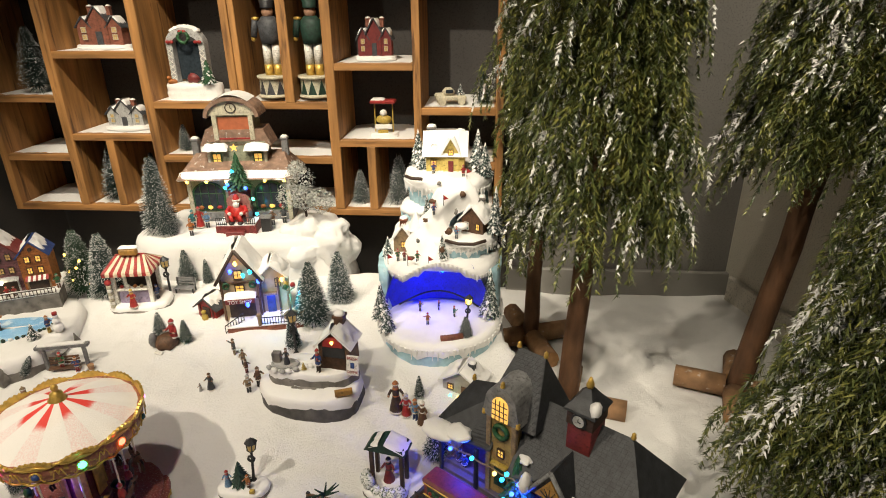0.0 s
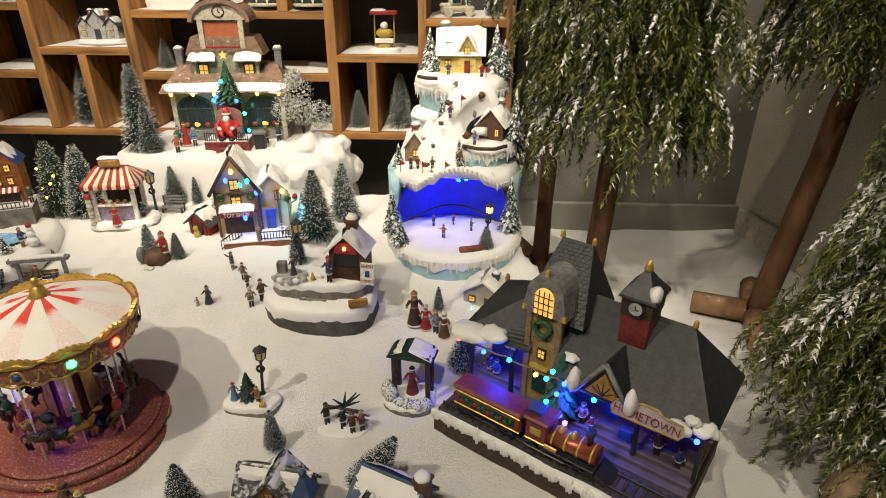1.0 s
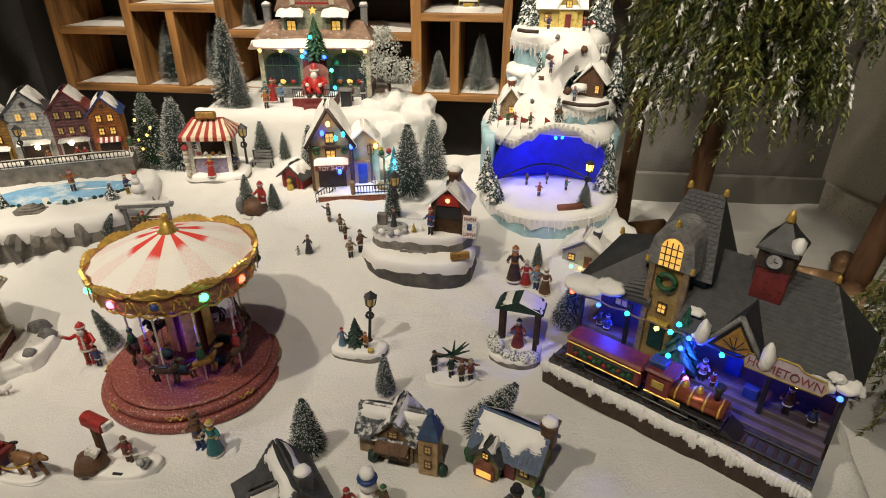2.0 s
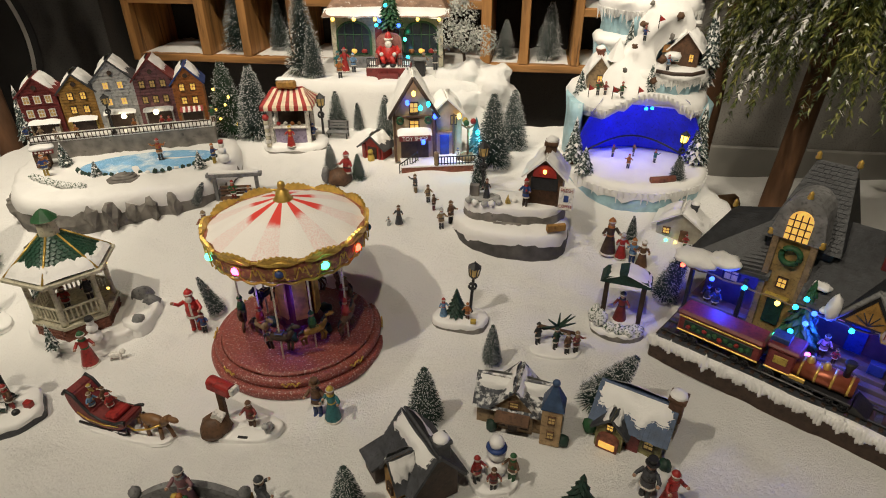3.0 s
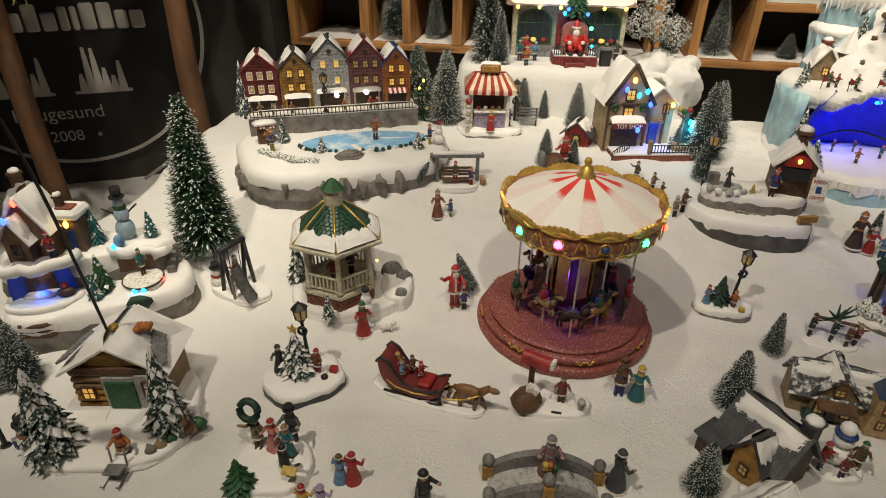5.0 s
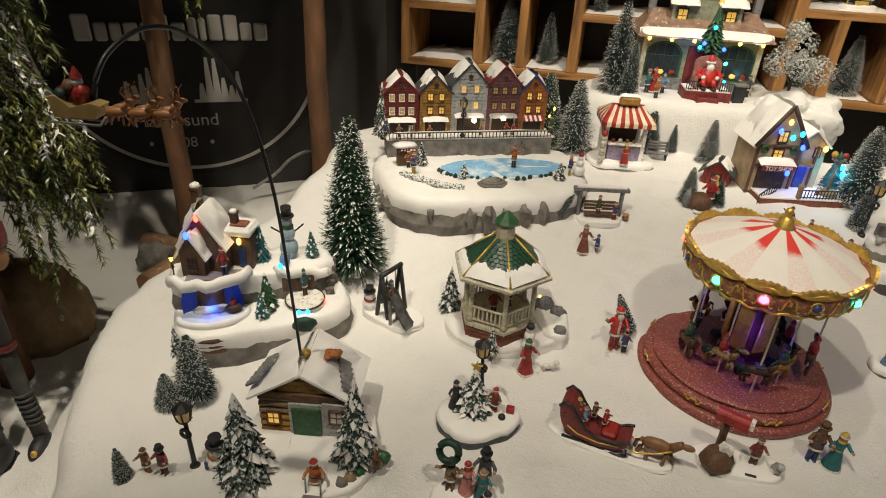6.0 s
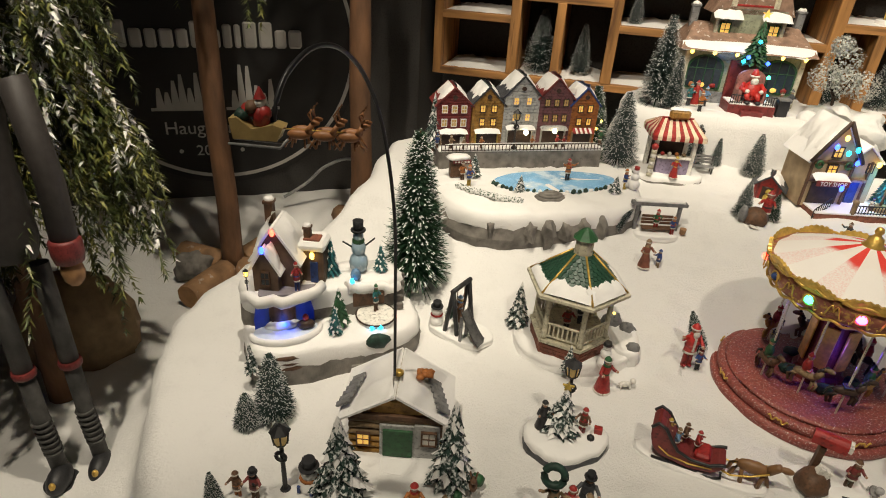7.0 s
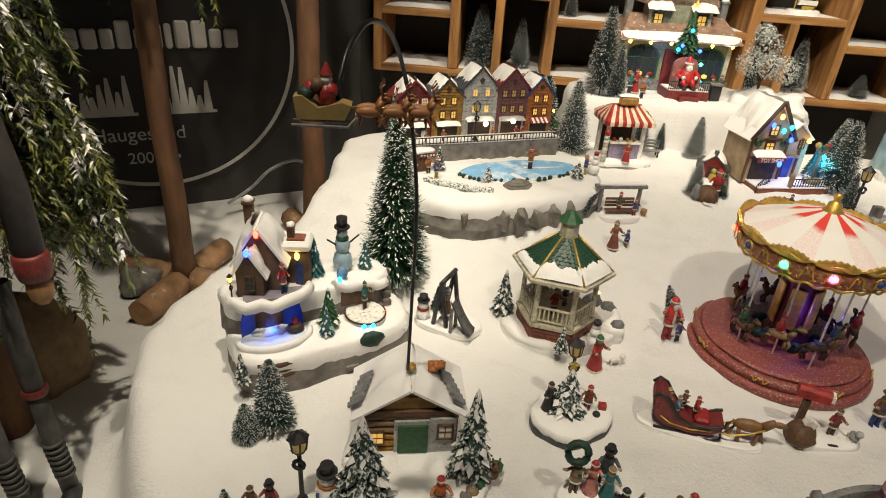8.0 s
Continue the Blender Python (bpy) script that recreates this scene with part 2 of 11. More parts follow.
def box(bm, c, s, rx=0, ry=0, rz=0, mi=0, bevel=0.0):
    """A box with its centre at c."""
    r = bmesh.ops.create_cube(bm, size=1, matrix=xf(c, rx, ry, rz, s))
    vs = r["verts"]
    fs = {f for v in vs for f in v.link_faces}
    if bevel:
        es = list({e for v in vs for e in v.link_edges})
        out = bmesh.ops.bevel(bm, geom=es, offset=bevel, segments=1, affect="EDGES", profile=0.5)
        fs = {f for f in fs if f.is_valid} | set(out["faces"])
    paint(fs, mi)


def cyl(bm, c, r1, r2, h, seg=14, rx=0, ry=0, rz=0, mi=0):
    """A cone or cylinder standing on c."""
    m = xf(c, rx, ry, rz) @ Matrix.Translation((0, 0, h / 2))
    r = bmesh.ops.create_cone(bm, cap_ends=True, segments=seg, radius1=max(r1, 1e-5), radius2=max(r2, 1e-5), depth=h, matrix=m)
    fs = {f for v in r["verts"] for f in v.link_faces}
    paint(fs, mi)
    for f in fs:
        f.smooth = seg > 8 and len(f.verts) == 4


def ball(bm, c, r, mi=0, sub=2, rz=0, rough=0.0):
    r = (r, r, r) if isinstance(r, (int, float)) else r
    o = bmesh.ops.create_icosphere(bm, subdivisions=sub, radius=1, matrix=xf(c, 0, 0, rz, r))
    fs = set()
    for v in o["verts"]:
        if rough:
            v.co += (v.co - Vector(c)) * (noise.noise(v.co * (2.2 / max(r))) * rough)
        fs |= set(v.link_faces)
    for f in fs:
        f.material_index, f.smooth = mi, True


def prism(bm, poly, y0, y1, m=None, mi=0):
    """A polygon in x and z, drawn out from y0 to y1."""
    m = m or Matrix()
    a = [bm.verts.new(m @ Vector((x, y0, z))) for x, z in poly]
    b = [bm.verts.new(m @ Vector((x, y1, z))) for x, z in poly]
    n = len(poly)
    fs = [bm.faces.new(a), bm.faces.new(b[::-1])]
    for i in range(n):
        fs.append(bm.faces.new((a[i], b[i], b[(i + 1) % n], a[(i + 1) % n])))
    paint(fs, mi)


def slab(bm, poly, z0, z1, mi=0, m=None):
    """A polygon in x and y, drawn up from z0 to z1."""
    m = m or Matrix()
    a = [bm.verts.new(m @ Vector((x, y, z0))) for x, y in poly]
    b = [bm.verts.new(m @ Vector((x, y, z1))) for x, y in poly]
    n = len(poly)
    fs = [bm.faces.new(a[::-1]), bm.faces.new(b)]
    for i in range(n):
        fs.append(bm.faces.new((a[i], a[(i + 1) % n], b[(i + 1) % n], b[i])))
    paint(fs, mi)


def lathe(bm, prof, c=(0, 0, 0), seg=24, mi=0, smooth=True, wob=0.0, sx=1.0, sy=1.0, k=0):
    """A turned shape: (radius, height) pairs about c. wob: an uneven outline."""
    rings = []
    for r, z in prof:
        ring = []
        for i in range(seg):
            a = 2 * math.pi * i / seg
            rr = r * (1 + wob * noise.noise((math.cos(a) * 2 + k, math.sin(a) * 2, z * 12 + k)))
            ring.append(bm.verts.new((c[0] + rr * math.cos(a) * sx, c[1] + rr * math.sin(a) * sy, c[2] + z)))
        rings.append(ring)
    for lo, hi in zip(rings, rings[1:]):
        for i in range(seg):
            f = bm.faces.new((lo[i], lo[(i + 1) % seg], hi[(i + 1) % seg], hi[i]))
            f.material_index, f.smooth = mi, smooth
    for ring, flip in ((rings[0], True), (rings[-1], False)):
        f = bm.faces.new(ring[::-1] if flip else ring)
        f.material_index = mi


def tube(bm, pts, r, seg=6, mi=0, r2=None):
    pts = [Vector(p) for p in pts]
    rings = []
    for i, p in enumerate(pts):
        d = (pts[min(i + 1, len(pts) - 1)] - pts[max(i - 1, 0)]).normalized()
        up = Vector((0, 0, 1)) if abs(d.z) < 0.9 else Vector((1, 0, 0))
        a = d.cross(up).normalized()
        b = d.cross(a)
        rr = r if r2 is None else r + (r2 - r) * i / (len(pts) - 1)
        rings.append([bm.verts.new(p + (a * math.cos(2 * math.pi * k / seg) + b * math.sin(2 * math.pi * k / seg)) * rr) for k in range(seg)])
    for lo, hi in zip(rings, rings[1:]):
        for i in range(seg):
            f = bm.faces.new((lo[i], lo[(i + 1) % seg], hi[(i + 1) % seg], hi[i]))
            f.material_index, f.smooth = mi, True
    for ring in (rings[0], rings[-1]):
        bm.faces.new(ring).material_index = mi


def snow_patch(bm, p, u, v, n, th=0.006, cover=1.0, ragged=0.25, k=0, nu=14, nv=7, mi=0):
    """A soft layer of snow on a sloping face: from p along u, and down v over a ragged part of it; n is the way out."""
    p, u, v, n = Vector(p), Vector(u), Vector(v), Vector(n).normalized()
    grid = []
    for i in range(nu + 1):
        s = i / nu
        lim = cover * (1 - ragged * (0.5 + 0.5 * noise.noise((s * 5 + k, k * 1.7, 0)) + 0.35 * noise.noise((s * 14, k, 3))))
        row = []
        for j in range(nv + 1):
            q = j / nv
            puff = (1 - (2 * s - 1) ** 6) * (1 - q ** 4)
            off = th * puff * (0.75 + 0.5 * noise.noise((s * 4 + k, q * 3, 7.7))) + 0.0006 - 0.0012 * (1 - puff)
            side = 0.5 + (s - 0.5) * (1.01 - 0.16 * ragged * (1 + noise.noise((q * 5 + k, s > 0.5, 9)) + 0.5 * noise.noise((q * 13, k, s > 0.5))))
            row.append(bm.verts.new(p + u * side + v * (q * min(1.04, lim)) + n * off))
        grid.append(row)
    for i in range(nu):
        for j in range(nv):
            f = bm.faces.new((grid[i][j], grid[i + 1][j], grid[i + 1][j + 1], grid[i][j + 1]))
            f.material_index, f.smooth = mi, True


def thing(name, label, category, at=(0, 0, 0), rz=0.0, group="", kind="", rx=0.0, ry=0.0):
    ob = new(name)
    ob.empty_display_size = 0.02
    ob.location, ob.rotation_euler = at, (radians(rx), radians(ry), radians(rz))
    return tagged(ob, label, category, group, kind)


def finish(name, bm, mats):
    bmesh.ops.recalc_face_normals(bm, faces=bm.faces)
    me = bpy.data.meshes.new(name)
    bm.to_mesh(me)
    bm.free()
    for m in mats if isinstance(mats, (list, tuple)) else [mats]:
        me.materials.append(m)
    return me


def part(name, bm, mats, parent, label=""):
    ob = new(name, finish(name, bm, mats))
    ob.parent = parent
    if label:
        ob["label"] = label
    return ob


def single(name, bm, mats, label, category, at=(0, 0, 0), rz=0.0, group="", kind=""):
    ob = new(name, finish(name, bm, mats))
    ob.location, ob.rotation_euler = at, (0, 0, radians(rz))
    return tagged(ob, label, category, group, kind)


def quick(name, mats, parent, label=""):
    """Opens a mesh, to be closed by its second value."""
    bm = bmesh.new()
    return bm, (lambda: part(name, bm, mats, parent, label))


def raw(name, verts, faces, mats, parent=None, index=None, smooth=False):
    me = bpy.data.meshes.new(name)
    me.from_pydata(verts, [], faces)
    for m in mats if isinstance(mats, (list, tuple)) else [mats]:
        me.materials.append(m)
    if index is not None:
        me.polygons.foreach_set("material_index", index)
    if smooth:
        me.polygons.foreach_set("use_smooth", [True] * len(faces))
    ob = new(name, me)
    ob.parent = parent
    return ob


def letters(name, text, size, m, parent, mat_, depth=0.0008, label=""):
    cu = bpy.data.curves.new(name, "FONT")
    cu.body, cu.size, cu.extrude, cu.align_x, cu.align_y = text, size, depth, "CENTER", "CENTER"
    tmp = bpy.data.objects.new(name, cu)
    scene.collection.objects.link(tmp)
    me = bpy.data.meshes.new_from_object(tmp.evaluated_get(bpy.context.evaluated_depsgraph_get()))
    bpy.data.objects.remove(tmp)
    me.materials.clear()
    me.materials.append(mat_)
    ob = new(name, me)
    ob.parent = parent
    ob.matrix_local = m
    if label:
        ob["label"] = label
    return ob


# ---------------------------------------------------------------- ground and room


def ease(a, b, v):
    t = min(1.0, max(0.0, (v - a) / (b - a)))
    return t * t * (3 - 2 * t)


def ground_z(x, y):
    """Height of the snow fleece on the platform, which rises to the back."""
    s = 0.10 * ease(-0.6, 0, x) - 0.07 * ease(-0.9, -1.2, x)
    return 0.135 * ease(0.80 + s, 1.45 + s, y)


FLOOR = -0.22
EDGE = [(-1.50, 0.12), (-1.625, 0.374), (-1.728, 0.517), (-1.785, 0.613), (-1.822, 0.723), (-1.84, 0.83), (-1.80, 0.95), (-1.68, 1.08), (-1.66, 1.30),
        (-1.68, 1.55), (-1.50, 1.74), (-1.10, 1.80), (-0.90, 1.97), (-0.50, 1.97), (-0.40, 1.80), (-0.10, 1.86), (0.14, 1.80), (0.17, 1.45), (0.28, 1.22), (0.47, 1.06),
        (0.475, 0.947), (0.464, 0.856), (0.457, 0.70), (0.50, 0.12)]


def edge_distance(px, py):
    """Signed distance to the platform's outline, positive inside."""
    best, inside = np.full(px.shape, 9.0), np.zeros(px.shape, bool)
    n = len(EDGE)
    for i in range(n):
        (ax, ay), (bx, by) = EDGE[i], EDGE[(i + 1) % n]
        dx, dy = bx - ax, by - ay
        t = np.clip(((px - ax) * dx + (py - ay) * dy) / (dx * dx + dy * dy), 0, 1)
        best = np.minimum(best, np.hypot(px - ax - t * dx, py - ay - t * dy))
        cross = ((ay > py) != (by > py)) & (px < (bx - ax) * (py - ay) / (by - ay + 1e-12) + ax)
        inside ^= cross
    return np.where(inside, best, -best)


def build_ground():
    xs, ys = np.arange(-3.4, 2.2, 0.017), np.arange(-0.6, 2.42, 0.017)
    X, Y = np.meshgrid(xs, ys, indexing="ij")
    D = edge_distance(X, Y)
    V = []
    for i in range(len(xs)):
        for j in range(len(ys)):
            x, y, d = xs[i], ys[j], D[i, j]
            d += 0.02 * noise.noise((x * 6, y * 6, 4))
            k = ease(-0.045, 0.02, d)
            low = FLOOR + 0.02 * noise.noise((x * 3, y * 3, 1)) + 0.004 * noise.noise((x * 14, y * 14, 5))
            low += 0.07 * ease(0.16, 0.0, abs(d)) * (1 - k) * (0.5 + 0.5 * noise.noise((x * 4, y * 4, 8)))
            top = ground_z(x, y) - 0.012 * ease(0.05, 0.0, d) + 0.008 * noise.noise((x * 6, y * 6, 2)) + 0.006 * noise.noise((x * 15, y * 15, 2)) + 0.0034 * noise.noise((x * 31, y * 31, 6))
            top += 0.012 * max(0, noise.noise((x * 26, y * 26, 3)) + 0.5 * noise.noise((x * 60, y * 60, 9)) - 0.15) * ease(-1.05, -0.85, x) * ease(-0.25, -0.45, x) * ease(1.28, 1.12, y) * ease(0.90, 1.03, y)
            V.append((x, y, low + (top - low) * k))
    n = len(ys)
    F = [(i * n + j, (i + 1) * n + j, (i + 1) * n + j + 1, i * n + j + 1) for i in range(len(xs) - 1) for j in range(n - 1)]
    ob = raw("ground", V, F, FLEECE, smooth=True)
    return tagged(ob, "white fleece snow spread over a low display platform", "snow", kind="structure")


build_ground()


def wall(name, a, b, z0, z1, thick, material, label):
    a, b = Vector((*a, 0)), Vector((*b, 0))
    d = b - a
    bm = bmesh.new()
    box(bm, (0, thick / 2, (z0 + z1) / 2), (d.length, thick, z1 - z0))
    ob = single(name, bm, material, label, "wall", tuple((a + b) / 2), math.degrees(math.atan2(d.y, d.x)), kind="structure")
    return ob


CEIL = 2.6
wall("wall_north", (-2.0, 2.40), (0.19, 2.40), FLOOR - 0.1, CEIL, 0.12, WALLDARK, "dark painted wall behind the shelf")
wall("wall_north_grey", (0.19, 2.40), (1.25, 2.40), FLOOR - 0.1, CEIL, 0.12, WALLGREY, "plain grey painted back wall")
wall("wall_sign", (-3.30, 1.15), (-1.745, 2.048), FLOOR - 0.1, CEIL, 0.12, WALLDARK, "dark painted slanting wall with round sign")
wall("wall_return", (-1.745, 2.05), (-1.745, 2.52), FLOOR - 0.1, CEIL, 0.10, WALLDARK, "dark painted short wall")
wall("wall_east", (1.10, 2.40), (1.75, 0.2), FLOOR - 0.1, CEIL, 0.12, WALLPALE, "pale painted side wall")
wall("wall_east_front", (1.75, 0.2), (2.4, -3.4), FLOOR - 0.1, CEIL, 0.12, WALLPALE, "pale painted side wall")
wall("wall_west", (-3.30, -3.4), (-3.30, 1.16), FLOOR - 0.1, CEIL, 0.12, WALLDARK, "dark painted side wall")
wall("wall_south", (2.4, -3.4), (-3.3, -3.4), FLOOR - 0.1, CEIL, 0.12, WALLPALE, "pale painted far wall of the shop")
bm = bmesh.new()
box(bm, (-0.45, -0.45, CEIL + 0.05), (6.2, 6.2, 0.1))
single("ceiling", bm, WALLGREY, "plain grey ceiling", "ceiling", kind="structure")
bm = bmesh.new()
box(bm, (-0.45, -0.45, FLOOR - 0.13), (6.2, 6.2, 0.1))
single("floor", bm, PLATFORM, "brown wooden shop floor", "floor", kind="structure")
bm = bmesh.new()
box(bm, (0.655, 2.388, FLOOR + 0.035), (0.93, 0.022, 0.15), bevel=0.004)
single("baseboard", bm, BASEB, "grey painted skirting board", "skirting", kind="structure")
bm = bmesh.new()
box(bm, (0, -0.012, 0), (2.2, 0.022, 0.15), bevel=0.004)
single("baseboard_east", bm, WALLPALE, "pale painted skirting board", "skirting", (1.425, 1.30, FLOOR + 0.035), math.degrees(math.atan2(-2.2, 0.65)), kind="structure")

# ---------------------------------------------------------------- shelf on the back wall
SHELF_Y, SHELF_BACK = 2.12, 2.385


def build_shelf():
    th = thing("wall_shelf", "worn wooden box shelf with snow-dusted compartments", "shelf", (0, 0, 0))
    yc, dep = (SHELF_Y + SHELF_BACK) / 2, SHELF_BACK - SHELF_Y
    ups = [(-1.70, 0.03, 0.21, 1.10), (-1.428, 0.034, 0.235, 1.10), (-1.275, 0.03, 0.235, 0.483), (-1.095, 0.034, 0.235, 1.10), (-0.777, 0.028, 0.621, 1.10), (-0.750, 0.022, 0.621, 1.10),
           (-0.583, 0.034, 0.621, 1.10), (-0.436, 0.034, 0.235, 1.10), (-0.309, 0.03, 0.235, 0.468), (-0.140, 0.026, 0.235, 1.10), (0.142, 0.028, 0.21, 1.10)]
    for x, w, z0, z1 in ups:
        bm = bmesh.new()
        box(bm, (x, yc, (z0 + z1) / 2), (w, dep, z1 - z0), bevel=0.002)
        part("divider", bm, WOOD, th)
    boards = [(-1.70, -1.428, 0.63), (-1.70, -1.428, 0.416), (-1.428, -1.095, 0.78), (-1.428, -1.095, 0.493), (-1.095, -0.436, 0.61), (-1.095, -0.436, 0.416),
              (-0.436, -0.140, 0.739), (-0.436, -0.140, 0.479), (-0.140, 0.142, 0.592), (-0.140, 0.142, 0.400), (-1.70, 0.142, 1.11), (-1.70, 0.142, 0.222)]
    for i, (x0, x1, z) in enumerate(boards):
        bm = bmesh.new()
        box(bm, ((x0 + x1) / 2, yc + 0.001, z), (x1 - x0 - 0.026 if z not in (1.11, 0.222) else x1 - x0 + 0.028, dep, 0.024), bevel=0.002)
        part("board", bm, WOODH, th)
    bm = bmesh.new()
    box(bm, (-0.779, SHELF_BACK + 0.006, 0.66), (1.85, 0.008, 0.90))
    part("back_panel", bm, WALLDARK, th, "dark back panel")
    for i, (x0, x1, z) in enumerate(boards):
        if z == 1.11:
            continue
        spans = [(x0, x1)] if z != 0.222 else [(-1.70, -1.428), (-1.428, -1.275), (-1.275, -1.095), (-1.095, -0.436), (-0.436, -0.309), (-0.309, -0.14), (-0.14, 0.142)]
        for k, (a, b) in enumerate(spans):
            thick = 0.010 if (i + k) % 3 else 0.005
            bm = bmesh.new()
            n = 22
            rows = []
            for p in range(n + 1):
                row = []
                for q in range(7):
                    s, t = p / n, q / 6
                    edge = min(1, 6 * s, 6 * (1 - s), 2.5 * t)
                    front = 0.012 + 0.03 * (0.5 + 0.5 * noise.noise((p * 0.4, i * 3, k)))
                    zz = thick * edge * (0.7 + 0.6 * noise.noise((p * 0.6, q * 0.9, i + k * 5)))
                    row.append(bm.verts.new((a + 0.02 + (b - a - 0.04) * s, SHELF_Y + front + t * (dep - 0.04), z + 0.0122 + max(0.0004, zz))))
                rows.append(row)
            for p in range(n):
                for q in range(6):
                    bm.faces.new((rows[p][q], rows[p + 1][q], rows[p + 1][q + 1], rows[p][q + 1])).smooth = True
            part("shelf_snow", bm, SNOW, th, "loose white snow")


build_shelf()

# ---------------------------------------------------------------- round sign on the slanting wall


def build_sign():
    a = math.radians(30)
    c = Vector((-2.24 - 0.11 * math.cos(a), 1.755 - 0.11 * math.sin(a), 0.31))
    th = thing("round_sign", "round black shop sign with pale lettering on dark wall", "sign", tuple(c), 30)
    R = 0.455
    bm = bmesh.new()
    cyl(bm, (0, 0.030, 0), R + 0.02, R + 0.02, 0.030, 72, rx=90)
    part("disc", bm, SIGNBLACK, th)
    bm = bmesh.new()
    for r0, r1 in ((R - 0.012, R),):
        n = 96
        vs = [[bm.verts.new((r * math.cos(2 * math.pi * i / n), y, r * math.sin(2 * math.pi * i / n))) for i in range(n)] for r, y in ((r0, -0.0005), (r0, -0.002), (r1, -0.002), (r1, -0.0005))]
        for p, q in zip(vs, vs[1:]):
            for i in range(n):
                bm.faces.new((p[i], p[(i + 1) % n], q[(i + 1) % n], q[i]))
    part("ring", bm, SIGNWHITE, th, "thin pale ring")
    flat = lambda x, z: xf((x, -0.003, z), 90)
    # the shop's name, as plain blocks the size of its letters
    widths = [0.052, 0.038, 0.034, 0.042, 0.036, 0.040, 0.042, 0.028, 0.020, 0.042, 0.042, 0.036, 0.042]
    x = -0.305
    for i, w in enumerate(widths):
        tall = 0.082 if i in (0, 5, 9, 10) else 0.074 if i in (7, 8) else 0.058
        bm = bmesh.new()
        box(bm, (x + w / 2, -0.006, -0.010 + tall / 2), (w, 0.012, tall), bevel=0.006)
        part("letter_block", bm, SIGNWHITE, th)
        x += w + 0.0075
    letters("word", "Haugesund", 0.062, flat(-0.05, -0.275), th, SIGNWHITE)
    letters("year", "2008", 0.052, flat(-0.045, -0.355), th, SIGNWHITE)
    for dx in (-0.145, 0.055):
        bm = bmesh.new()
        cyl(bm, (dx, -0.001, -0.355), 0.007, 0.007, 0.003, 16, rx=90)
        part("dot", bm, SIGNWHITE, th)
    # two lumpy pale motifs over a ground line
    for x0, hs in ((-0.20, (0.07, 0.05, 0.095, 0.105, 0.07, 0.11)), (0.035, (0.06, 0.135, 0.145, 0.07, 0.05, 0.09))):
        bm = bmesh.new()
        for i, h in enumerate(hs):
            lathe_h = h * (0.95 + 0.1 * (i % 2))
            prism(bm, [(x0 + i * 0.024, -0.205), (x0 + i * 0.024 + 0.026, -0.205), (x0 + i * 0.024 + 0.020, -0.205 + lathe_h * 0.7), (x0 + i * 0.024 + 0.017, -0.205 + lathe_h), (x0 + i * 0.024 + 0.008, -0.205 + lathe_h), (x0 + i * 0.024 + 0.004, -0.205 + lathe_h * 0.65)], -0.0005, -0.0030 - 0.0002 * i)
        box(bm, (x0 + 0.07, -0.0016, -0.209), (0.175, 0.0020, 0.010))
        part("motif", bm, SIGNWHITE, th, "plain pale motif")


build_sign()

# ---------------------------------------------------------------- large cedar-like trees


